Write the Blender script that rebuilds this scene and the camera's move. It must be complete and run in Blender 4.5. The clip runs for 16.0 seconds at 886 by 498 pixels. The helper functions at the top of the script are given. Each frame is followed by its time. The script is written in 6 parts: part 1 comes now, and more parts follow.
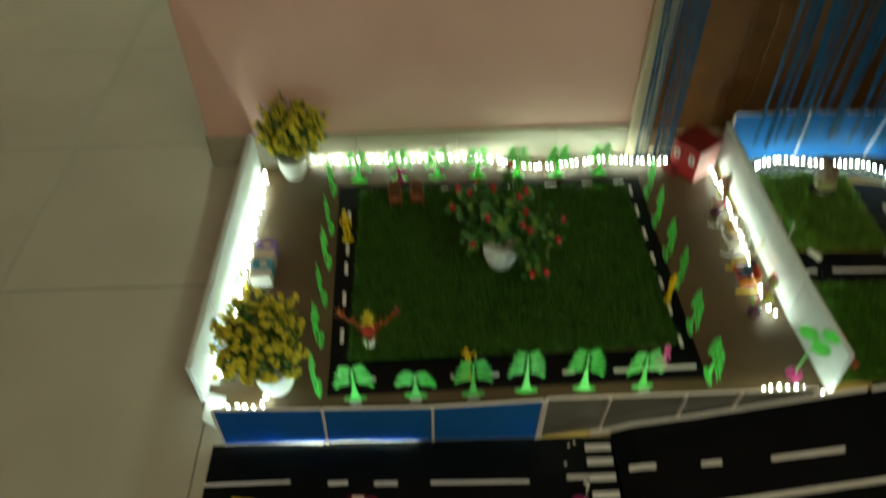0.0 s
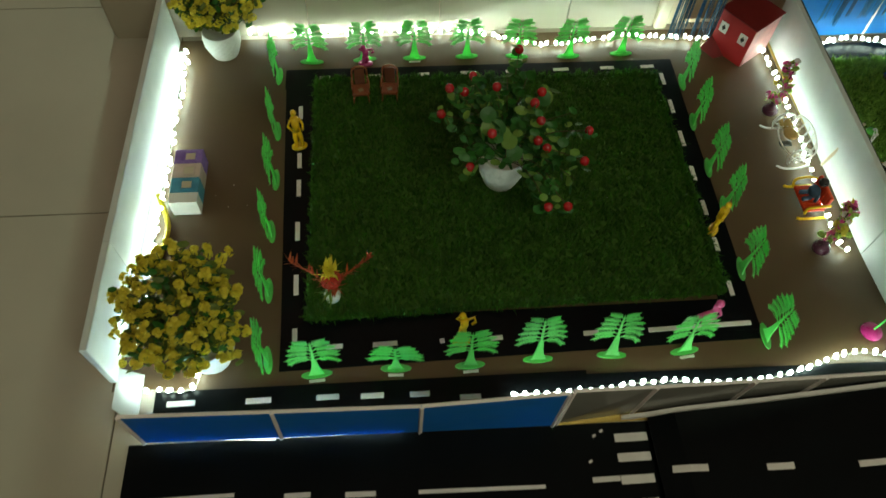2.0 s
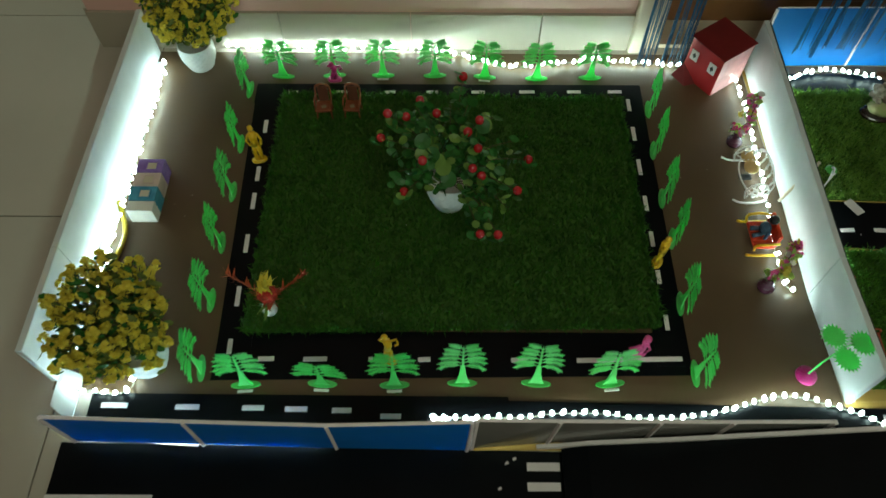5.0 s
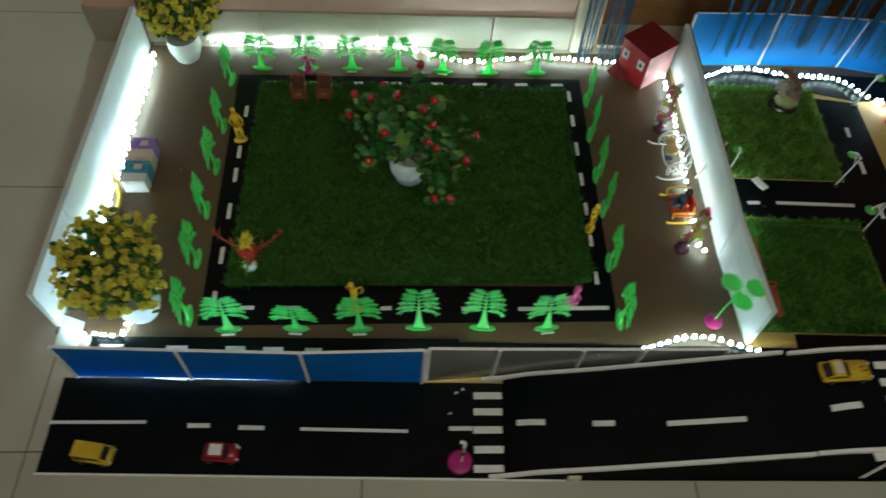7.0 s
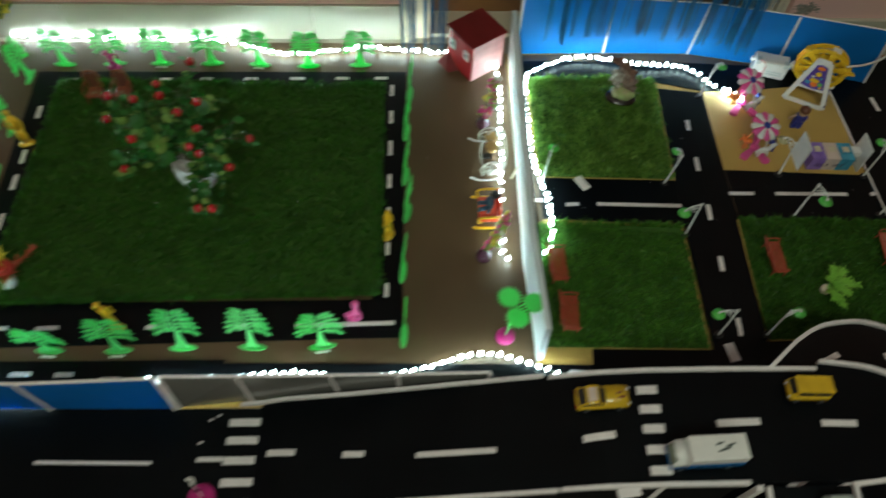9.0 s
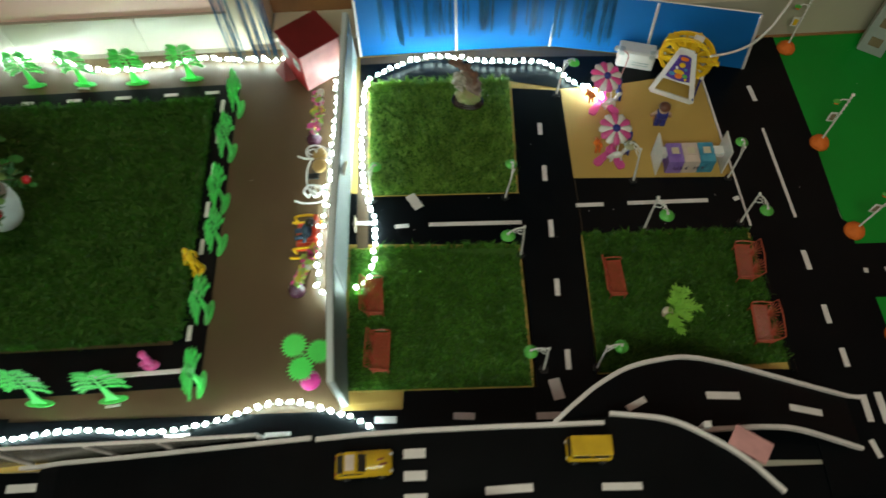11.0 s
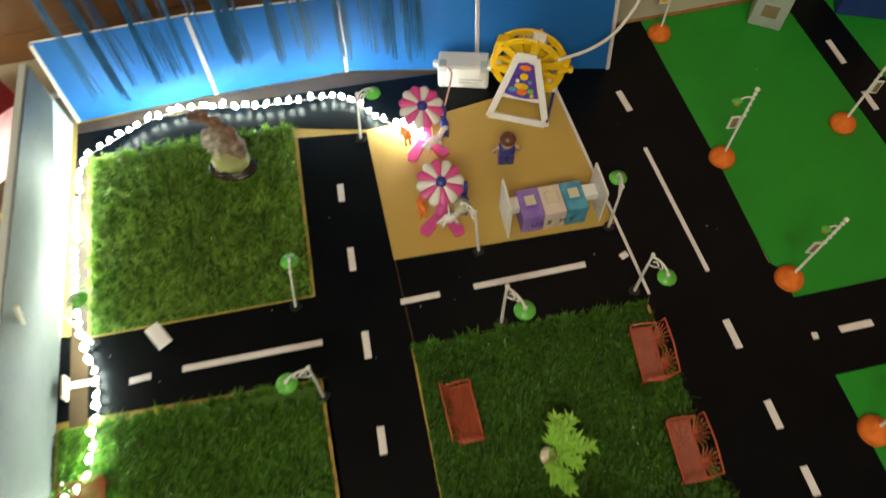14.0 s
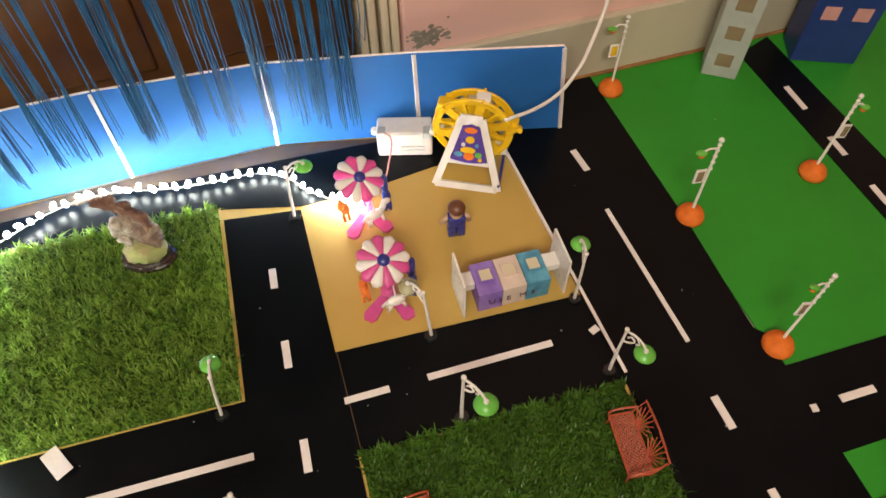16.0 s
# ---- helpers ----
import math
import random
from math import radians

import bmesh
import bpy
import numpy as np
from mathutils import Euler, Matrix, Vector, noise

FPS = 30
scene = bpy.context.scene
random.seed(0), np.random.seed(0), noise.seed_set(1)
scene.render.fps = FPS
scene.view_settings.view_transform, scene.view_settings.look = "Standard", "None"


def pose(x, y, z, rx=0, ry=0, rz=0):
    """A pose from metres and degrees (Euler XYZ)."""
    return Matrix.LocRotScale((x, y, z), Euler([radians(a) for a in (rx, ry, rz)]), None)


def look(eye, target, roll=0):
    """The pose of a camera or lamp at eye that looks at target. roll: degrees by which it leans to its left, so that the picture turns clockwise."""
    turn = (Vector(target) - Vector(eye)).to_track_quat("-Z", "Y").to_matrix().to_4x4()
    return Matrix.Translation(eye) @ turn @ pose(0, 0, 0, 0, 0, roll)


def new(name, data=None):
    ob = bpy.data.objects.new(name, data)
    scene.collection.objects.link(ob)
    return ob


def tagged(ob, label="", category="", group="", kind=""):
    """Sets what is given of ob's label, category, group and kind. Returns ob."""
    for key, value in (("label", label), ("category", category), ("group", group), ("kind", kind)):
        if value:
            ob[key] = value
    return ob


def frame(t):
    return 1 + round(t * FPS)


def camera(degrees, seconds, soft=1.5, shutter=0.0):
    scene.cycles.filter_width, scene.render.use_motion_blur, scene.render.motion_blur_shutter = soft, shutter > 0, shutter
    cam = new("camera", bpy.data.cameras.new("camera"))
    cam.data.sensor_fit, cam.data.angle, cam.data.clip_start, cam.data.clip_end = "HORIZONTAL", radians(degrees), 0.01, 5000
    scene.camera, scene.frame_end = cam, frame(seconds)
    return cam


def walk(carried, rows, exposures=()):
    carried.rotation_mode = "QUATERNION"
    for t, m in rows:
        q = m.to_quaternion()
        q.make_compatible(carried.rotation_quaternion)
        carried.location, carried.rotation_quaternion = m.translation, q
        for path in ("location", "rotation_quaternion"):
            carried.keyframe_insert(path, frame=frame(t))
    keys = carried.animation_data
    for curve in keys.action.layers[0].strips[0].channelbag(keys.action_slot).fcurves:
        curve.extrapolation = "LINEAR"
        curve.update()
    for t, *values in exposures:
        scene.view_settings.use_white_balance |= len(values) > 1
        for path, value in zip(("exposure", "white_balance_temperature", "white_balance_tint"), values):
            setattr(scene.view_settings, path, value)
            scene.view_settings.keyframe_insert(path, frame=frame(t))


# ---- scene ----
cam = camera(64.0, 16.0, shutter=1.0)
PATH = [
    (0, (0.134, 0.196, 1.342), (0.175, 1.605, -0.077), -0.7),
    (0.5, (0.14, 0.317, 1.268), (0.206, 1.539, -0.313), -1.5),
    (1, (0.106, 0.462, 1.183), (0.292, 1.65, -0.415), 6.2),
    (1.5, (0.079, 0.551, 1.148), (0.259, 1.631, -0.525), 6.4),
    (2, (0.102, 0.595, 1.13), (0.239, 1.662, -0.556), 3.6),
    (2.5, (0.106, 0.619, 1.128), (0.282, 1.692, -0.55), 7.0),
    (3, (0.142, 0.632, 1.11), (0.265, 1.702, -0.576), 5.4),
    (3.5, (0.203, 0.638, 1.103), (0.253, 1.712, -0.584), 3.4),
    (3.7, (0.225, 0.645, 1.113), (0.282, 1.716, -0.575), 3.6),
    (5.8, (0.308, 0.514, 1.231), (0.289, 1.576, -0.463), -1.1),
    (6, (0.303, 0.467, 1.248), (0.286, 1.535, -0.443), -1.3),
    (6.5, (0.286, 0.405, 1.269), (0.331, 1.48, -0.417), 1.6),
    (7, (0.327, 0.416, 1.282), (0.412, 1.522, -0.382), 4.1),
    (7.5, (0.449, 0.416, 1.285), (0.492, 1.522, -0.381), 4.6),
    (8, (0.552, 0.394, 1.276), (0.608, 1.51, -0.383), 4.5),
    (8.5, (0.668, 0.432, 1.27), (0.715, 1.517, -0.409), 1.4),
    (9, (0.775, 0.517, 1.241), (0.853, 1.575, -0.454), 3.2),
    (9.2, (0.831, 0.548, 1.233), (0.924, 1.598, -0.466), 2.5),
    (11.3, (1.241, 0.73, 1.203), (1.238, 1.655, -0.57), -3.4),
    (11.5, (1.272, 0.78, 1.192), (1.291, 1.66, -0.604), -2.5),
    (12, (1.298, 0.86, 1.144), (1.404, 1.675, -0.68), 0.2),
    (12.5, (1.306, 0.908, 1.104), (1.439, 1.711, -0.723), 1.8),
    (13, (1.351, 0.946, 1.053), (1.475, 1.764, -0.768), 4.7),
    (13.5, (1.404, 0.974, 0.963), (1.558, 1.866, -0.821), 1.8),
    (14, (1.437, 1.009, 0.884), (1.642, 1.972, -0.857), -1.5),
    (14.5, (1.457, 1.029, 0.85), (1.695, 2.048, -0.854), -0.8),
    (15, (1.476, 1.059, 0.82), (1.771, 2.101, -0.862), -0.0),
    (15.5, (1.488, 1.073, 0.805), (1.812, 2.18, -0.829), -1.1),
    (16, (1.479, 1.073, 0.796), (1.819, 2.168, -0.843), -0.6),
]
EXPOSURES = [(0.0, 0.18, 7450, -8), (1.0, 0.22, 7450, -6), (2.0, 0.1, 6950, -6), (3.5, 0.06, 6400, -6), (6.0, 0.1, 6000, -3), (7.0, 0.18, 5850, -1), (9.0, 0.5, 5850, -1),
             (11.5, 0.85, 6350, 1), (12.5, 1.1, 6650, 3), (13.0, 1.2, 6750, 4), (14.0, 1.45, 7050, 9), (16.0, 1.95, 7150, 24)]
walk(cam, [(t, look(eye, target, roll)) for t, eye, target, roll in PATH], EXPOSURES)

# ---- world and light ----
world = bpy.data.worlds.new("world")
scene.world = world
world.use_nodes = True
world.node_tree.nodes["Background"].inputs[0].default_value = (0.9, 0.85, 0.75, 1)
world.node_tree.nodes["Background"].inputs[1].default_value = 0.02


def area_lamp(name, m, power, colour, sx, sy):
    data = bpy.data.lights.new(name, "AREA")
    data.shape, data.size, data.size_y, data.energy, data.color = "RECTANGLE", sx, sy, power, colour
    ob = new(name, data)
    ob.matrix_world = m
    return ob


# the room's tube lamp on the ceiling behind the camera, and a weaker one high on the wall of the hall
area_lamp("room_light", look((0.85, -0.45, 2.4), (0.9, 1.4, 0.0)), 19, (0.9, 0.955, 0.75), 1.5, 0.6)
area_lamp("hall_light", look((-0.56, 4.3, 2.3), (-1.3, 2.2, 0.0)), 21, (0.74, 1.0, 0.84), 0.08, 0.6)


# ---- materials ----
def mat(name, c1, c2=None, rough=0.6, metal=0.0, scale=30.0, bump=0.15, bscale=200.0, spec=0.5, alpha=1.0, trans=0.0, translucent=0.0, coat=0.0, by_object=0.0):
    m = bpy.data.materials.new(name)
    m.use_nodes = True
    nt = m.node_tree
    n, l = nt.nodes, nt.links
    b = n["Principled BSDF"]
    c2 = c2 or tuple(v * 0.72 for v in c1)
    geo = n.new("ShaderNodeTexCoord")
    n1, n2, mix, ramp = n.new("ShaderNodeTexNoise"), n.new("ShaderNodeTexNoise"), n.new("ShaderNodeMix"), n.new("ShaderNodeMath")
    n1.inputs["Scale"].default_value, n1.inputs["Detail"].default_value = scale, 6
    n2.inputs["Scale"].default_value, n2.inputs["Detail"].default_value = bscale, 4
    l.new(geo.outputs["Object"], n1.inputs["Vector"])
    l.new(geo.outputs["Object"], n2.inputs["Vector"])
    ramp.operation = "MULTIPLY_ADD"
    ramp.inputs[1].default_value, ramp.inputs[2].default_value, ramp.use_clamp = 2.6, -0.8, True
    l.new(n1.outputs["Fac"], ramp.inputs[0])
    mix.data_type = "RGBA"
    mix.inputs[6].default_value, mix.inputs[7].default_value = (*c1, 1), (*c2, 1)
    fac = ramp.outputs[0]
    if by_object:
        info, add = n.new("ShaderNodeObjectInfo"), n.new("ShaderNodeMath")
        add.operation, add.inputs[2].default_value, add.use_clamp = "MULTIPLY_ADD", 0.0, True
        add.inputs[1].default_value = by_object
        l.new(info.outputs["Random"], add.inputs[0])
        l.new(ramp.outputs[0], add.inputs[2])
        fac = add.outputs[0]
    l.new(fac, mix.inputs[0])
    l.new(mix.outputs[2], b.inputs["Base Color"])
    rr = n.new("ShaderNodeMath")
    rr.operation, rr.inputs[1].default_value, rr.inputs[2].default_value, rr.use_clamp = "MULTIPLY_ADD", 0.22, rough - 0.11, True
    l.new(n2.outputs["Fac"], rr.inputs[0])
    l.new(rr.outputs[0], b.inputs["Roughness"])
    if bump:
        bp = n.new("ShaderNodeBump")
        bp.inputs["Strength"].default_value, bp.inputs["Distance"].default_value = bump, 0.002
        l.new(n2.outputs["Fac"], bp.inputs["Height"])
        l.new(bp.outputs[0], b.inputs["Normal"])
    b.inputs["Metallic"].default_value = metal
    b.inputs["Specular IOR Level"].default_value = spec
    b.inputs["Alpha"].default_value = alpha
    b.inputs["Transmission Weight"].default_value = trans
    b.inputs["Coat Weight"].default_value = coat
    if translucent:
        t, ms, out = n.new("ShaderNodeBsdfTranslucent"), n.new("ShaderNodeMixShader"), n["Material Output"]
        l.new(mix.outputs[2], t.inputs["Color"])
        ms.inputs[0].default_value = translucent
        l.new(b.outputs[0], ms.inputs[1])
        l.new(t.outputs[0], ms.inputs[2])
        l.new(ms.outputs[0], out.inputs["Surface"])
    return m


def glow(name, colour, strength):
    m = bpy.data.materials.new(name)
    m.use_nodes = True
    b = m.node_tree.nodes["Principled BSDF"]
    b.inputs["Base Color"].default_value = (0.8, 0.8, 0.8, 1)
    b.inputs["Emission Color"].default_value, b.inputs["Emission Strength"].default_value = (*colour, 1), strength
    return m


LED = 33.0
M_bulb = glow("led_bulb", (0.8, 1.0, 0.95), LED)
M_tile = mat("floor_tile", (0.5, 0.445, 0.375), (0.435, 0.385, 0.32), rough=0.34, scale=3, bump=0.02, bscale=40, by_object=0.25)
M_grout = mat("grout", (0.12, 0.1, 0.08), rough=0.9)
M_pink = mat("pink_paint", (0.8, 0.49, 0.44), (0.73, 0.43, 0.385), rough=0.6, scale=2.5, bump=0.25, bscale=30)
M_skirt = mat("skirting_tile", (0.45, 0.39, 0.31), (0.4, 0.345, 0.27), rough=0.35, scale=5, bump=0.03, by_object=0.2)
M_dado = mat("dado_paint", (0.58, 0.51, 0.4), (0.44, 0.39, 0.31), rough=0.45, scale=4, bump=0.1, bscale=40)
M_rust = mat("rust_stain", (0.36, 0.17, 0.06), (0.22, 0.1, 0.04), rough=0.8, scale=30)
M_plaster = mat("bare_plaster", (0.3, 0.27, 0.22), (0.18, 0.16, 0.13), rough=0.9, scale=60, bump=0.8)
M_cream = mat("cream_paint", (0.72, 0.62, 0.46), (0.64, 0.54, 0.4), rough=0.45, scale=6)
M_wood = mat("door_wood", (0.22, 0.09, 0.022), (0.09, 0.034, 0.009), rough=0.45, scale=6, bump=0.2, bscale=60)
M_string = mat("curtain_string", (0.012, 0.15, 0.34), (0.007, 0.08, 0.2), rough=0.5, scale=30, by_object=0.4)
M_board = mat("brown_board", (0.118, 0.071, 0.035), (0.088, 0.052, 0.026), rough=0.42, scale=4, bump=0.05)
M_darkboard = mat("dark_brown_board", (0.085, 0.05, 0.024), (0.065, 0.038, 0.018), rough=0.5, scale=6, bump=0.05)
M_ochre = mat("ochre_board", (0.56, 0.36, 0.095), (0.5, 0.315, 0.08), rough=0.42, scale=6, bump=0.08)
M_black = mat("black_paper", (0.0017, 0.0024, 0.0034), (0.0034, 0.0044, 0.0058), rough=0.34, scale=9, bump=0.12, bscale=25, spec=0.13)
M_mattblack = mat("matt_black_paper", (0.003, 0.003, 0.0033), (0.005, 0.005, 0.0055), rough=0.85, scale=9, bump=0.1, spec=0.06)
M_white = mat("white_paper", (0.86, 0.78, 0.785), (0.77, 0.69, 0.695), rough=0.7, scale=40)
M_foam = mat("white_foam", (0.78, 0.82, 0.83), (0.72, 0.76, 0.77), rough=0.75, scale=25, bump=0.2, bscale=350, translucent=0.12)
M_grey = mat("grey_foam", (0.115, 0.127, 0.117), (0.085, 0.095, 0.087), rough=0.5, scale=12, bump=0.1, bscale=120)
M_blue = mat("blue_card", (0.026, 0.215, 0.66), (0.021, 0.185, 0.58), rough=0.5, scale=6, bump=0.08, bscale=40, spec=0.2, translucent=0.3)
M_clear = mat("clear_film", (0.21, 0.2, 0.185), (0.17, 0.16, 0.15), rough=0.2, scale=8, bump=0.05, alpha=0.97)
M_turfbase = mat("turf_base", (0.06, 0.14, 0.015), rough=0.9, scale=60)
M_greencard = mat("green_card", (0.007, 0.29, 0.02), (0.005, 0.24, 0.016), rough=0.5, scale=7, bump=0.05)
M_palm = mat("green_plastic", (0.33, 0.9, 0.32), (0.26, 0.82, 0.25), rough=0.3, scale=20, translucent=0.6)
M_ltgreen = mat("light_green_plastic", (0.2, 0.72, 0.12), rough=0.3, translucent=0.3)
M_clearpl = mat("clear_plastic", (0.55, 0.52, 0.3), rough=0.2, alpha=0.5)
M_yellow = mat("yellow_plastic", (0.85, 0.52, 0.015), (0.75, 0.44, 0.01), rough=0.35)
M_pinkpl = mat("pink_plastic", (0.85, 0.14, 0.42), (0.76, 0.1, 0.36), rough=0.3, translucent=0.25)
M_magenta = mat("magenta_plastic", (0.5, 0.02, 0.2), rough=0.3)
M_whitepl = mat("white_plastic", (0.82, 0.775, 0.755), (0.76, 0.715, 0.695), rough=0.3, scale=50)
M_navy = mat("navy_plastic", (0.03, 0.04, 0.28), rough=0.3)
M_orange = mat("orange_plastic", (0.85, 0.2, 0.02), (0.75, 0.16, 0.015), rough=0.35)
M_clay = mat("orange_clay", (0.85, 0.19, 0.02), (0.7, 0.14, 0.012), rough=0.75, scale=90, bump=0.5, bscale=150)
M_red = mat("red_paper", (0.48, 0.02, 0.025), (0.4, 0.016, 0.02), rough=0.5, scale=15)
M_roof = mat("dark_red_paper", (0.2, 0.012, 0.015), (0.15, 0.01, 0.012), rough=0.5, scale=15)
M_rose = mat("pale_pink_paper", (0.75, 0.36, 0.36), rough=0.55)
M_pencil = mat("dark_pencil", (0.09, 0.05, 0.09), rough=0.6)
M_ink = mat("black_ink", (0.015, 0.015, 0.015), rough=0.5)
M_blackpl = mat("black_plastic", (0.015, 0.015, 0.016), rough=0.3)
M_bench = mat("red_brown_plastic", (0.46, 0.09, 0.045), (0.37, 0.065, 0.032), rough=0.35)
M_chair = mat("brown_plastic", (0.27, 0.08, 0.03), (0.2, 0.055, 0.02), rough=0.3)
M_violet = mat("violet_paper", (0.36, 0.23, 0.62), (0.2, 0.1, 0.45), rough=0.5, scale=55)
M_teal = mat("teal_paper", (0.1, 0.38, 0.55), (0.04, 0.2, 0.34), rough=0.5, scale=55)
M_peach = mat("peach_paper", (0.76, 0.6, 0.53), rough=0.55)
M_potwhite = mat("white_pot", (0.78, 0.78, 0.76), (0.7, 0.7, 0.68), rough=0.4, bump=1.0, bscale=95)
M_yleaf = mat("yellow_blossom", (0.9, 0.77, 0.1), (0.7, 0.58, 0.06), rough=0.6, scale=25, translucent=0.35)
M_oleaf = mat("olive_leaf", (0.16, 0.2, 0.03), (0.09, 0.12, 0.02), rough=0.55, translucent=0.2)
M_leaf = mat("green_leaf", (0.045, 0.18, 0.025), (0.025, 0.1, 0.015), rough=0.5, scale=25, translucent=0.2)
M_lleaf = mat("pale_leaf", (0.22, 0.36, 0.07), rough=0.45, translucent=0.25)
M_berry = mat("red_berry", (0.5, 0.015, 0.02), rough=0.2, coat=0.5)
M_stem = mat("stem", (0.1, 0.08, 0.03), rough=0.7)
M_limeleaf = mat("lime_leaf", (0.36, 0.68, 0.09), (0.26, 0.55, 0.06), rough=0.45, translucent=0.3)
M_stone = mat("brown_stone", (0.3, 0.2, 0.15), (0.1, 0.065, 0.045), rough=0.8, scale=60, bump=0.6, bscale=120)
M_plinth = mat("dark_plinth", (0.03, 0.014, 0.01), (0.015, 0.008, 0.006), rough=0.25, coat=0.4)
M_palestone = mat("pale_stone", (0.5, 0.44, 0.36), (0.2, 0.16, 0.12), rough=0.8, scale=110, bump=0.6, bscale=160)
M_branch = mat("brown_branch", (0.2, 0.09, 0.055), (0.08, 0.035, 0.022), rough=0.7, scale=120, bump=0.7)
M_moss = mat("moss", (0.26, 0.32, 0.1), (0.36, 0.3, 0.16), rough=0.9, scale=90, bump=0.8)
M_purple = mat("dark_purple_ceramic", (0.1, 0.03, 0.06), rough=0.25)
M_wicker = mat("wicker", (0.3, 0.22, 0.13), (0.2, 0.14, 0.08), rough=0.7, bump=0.6)
M_red2 = mat("red_lacquer", (0.38, 0.015, 0.025), rough=0.2, coat=0.5)
M_yel2 = mat("yellow_lacquer", (0.75, 0.47, 0.02), rough=0.22, coat=0.5)
M_glasspale = mat("pale_green_glass", (0.3, 0.33, 0.26), rough=0.12)
M_glassdk = mat("dark_glass", (0.015, 0.015, 0.018), rough=0.4)
M_tower = mat("frosted_sheet", (0.6, 0.63, 0.62), (0.5, 0.53, 0.52), rough=0.3, translucent=0.25)
M_darkblue = mat("dark_blue_card", (0.02, 0.045, 0.22), (0.015, 0.035, 0.18), rough=0.4)
M_skin = mat("beige_plastic", (0.7, 0.46, 0.32), rough=0.4)
M_hair = mat("brown_plastic_cap", (0.15, 0.05, 0.025), rough=0.35)
M_wire = mat("clear_wire", (0.3, 0.3, 0.24), rough=0.4)
M_steel = mat("steel", (0.5, 0.5, 0.5), rough=0.3, metal=1.0)
M_sticker = mat("purple_sticker", (0.1, 0.05, 0.35), rough=0.3)
M_tape = mat("yellow_foil", (0.65, 0.5, 0.04), (0.5, 0.36, 0.02), rough=0.25, bump=0.8, bscale=120)
M_rubber = mat("tyre_rubber", (0.02, 0.02, 0.02), rough=0.8)


# ---- mesh helpers ----
def mesh_of(bm, name, material, smooth=False):
    me = bpy.data.meshes.new(name)
    bm.normal_update()
    bm.to_mesh(me)
    bm.free()
    for m in material if isinstance(material, (list, tuple)) else [material]:
        me.materials.append(m)
    if smooth:
        me.polygons.foreach_set("use_smooth", [True] * len(me.polygons))
    return me


def part(name, bm, material, parent=None, label="", smooth=False):
    ob = new(name, mesh_of(bm, name, material, smooth))
    if parent is not None:
        ob.parent = parent
    if label:
        ob["label"] = label
    return ob


def thing(name, m, label, category, group="", kind=""):
    ob = new(name)
    ob.empty_display_size = 0.02
    ob.matrix_world = m
    return tagged(ob, label, category, group, kind)


def B(*boxes, bevel=0.0, bm=None):
    """Boxes: (cx, cy, cz, sx, sy, sz[, turn about z])."""
    bm = bm or bmesh.new()
    for cx, cy, cz, sx, sy, sz, *turn in boxes:
        m = pose(cx, cy, cz, 0, 0, turn[0] if turn else 0) @ Matrix.Diagonal((sx, sy, sz, 1))
        made = bmesh.ops.create_cube(bm, size=1, matrix=m)
        if bevel:
            edges = list({e for v in made["verts"] for e in v.link_edges})
            bmesh.ops.bevel(bm, geom=edges, offset=bevel, segments=2, affect="EDGES", profile=0.5)
    return bm


def tube(points, r, bm=None, seg=8, r1=None, closed=False):
    """A round rod along points, tapering from r to r1."""
    bm = bm or bmesh.new()
    pts = [Vector(p) for p in points]
    rings, n = [], len(pts)
    up = Vector((0.13, 0.31, 0.94)).normalized()
    for i, p in enumerate(pts):
        a, b = (pts[i - 1], pts[(i + 1) % n]) if closed else (pts[max(i - 1, 0)], pts[min(i + 1, n - 1)])
        d = (b - a).normalized()
        x = d.cross(up)
        x = x.normalized() if x.length > 1e-4 else Vector((1, 0, 0))
        y = d.cross(x).normalized()
        rad = r + ((r1 if r1 is not None else r) - r) * i / max(n - 1, 1)
        rings.append([bm.verts.new(p + rad * (math.cos(k * 2 * math.pi / seg) * x + math.sin(k * 2 * math.pi / seg) * y)) for k in range(seg)])
    for i in range(n if closed else n - 1):
        a, b = rings[i], rings[(i + 1) % n]
        for k in range(seg):
            bm.faces.new((a[k], a[(k + 1) % seg], b[(k + 1) % seg], b[k]))
    if not closed:
        bm.faces.new(rings[0][::-1])
        bm.faces.new(rings[-1])
    return bm


def lathe(profile, bm=None, seg=24, at=(0, 0, 0), squash=1.0):
    """A turned body from (radius, height) pairs."""
    bm = bm or bmesh.new()
    rings = [[bm.verts.new((at[0] + r * math.cos(k * 2 * math.pi / seg), at[1] + squash * r * math.sin(k * 2 * math.pi / seg), at[2] + z)) for k in range(seg)] for r, z in profile]
    for a, b in zip(rings, rings[1:]):
        for k in range(seg):
            bm.faces.new((a[k], a[(k + 1) % seg], b[(k + 1) % seg], b[k]))
    bm.faces.new(rings[0][::-1])
    bm.faces.new(rings[-1])
    return bm


def ball(at, r, bm=None, seg=12, s=(1, 1, 1)):
    bm = bm or bmesh.new()
    bmesh.ops.create_uvsphere(bm, u_segments=seg, v_segments=max(6, seg // 2 + 2), radius=r, matrix=Matrix.Translation(at) @ Matrix.Diagonal((*s, 1)))
    return bm


def prism(poly, z0, z1, bm=None, m=None):
    """A flat polygon with thickness, between two heights."""
    bm = bm or bmesh.new()
    m = m or Matrix()
    lo, hi = [[bm.verts.new(m @ Vector((x, y, z))) for x, y in poly] for z in (z0, z1)]
    bm.faces.new(lo[::-1])
    bm.faces.new(hi)
    for i in range(len(poly)):
        j = (i + 1) % len(poly)
        bm.faces.new((lo[i], lo[j], hi[j], hi[i]))
    return bm


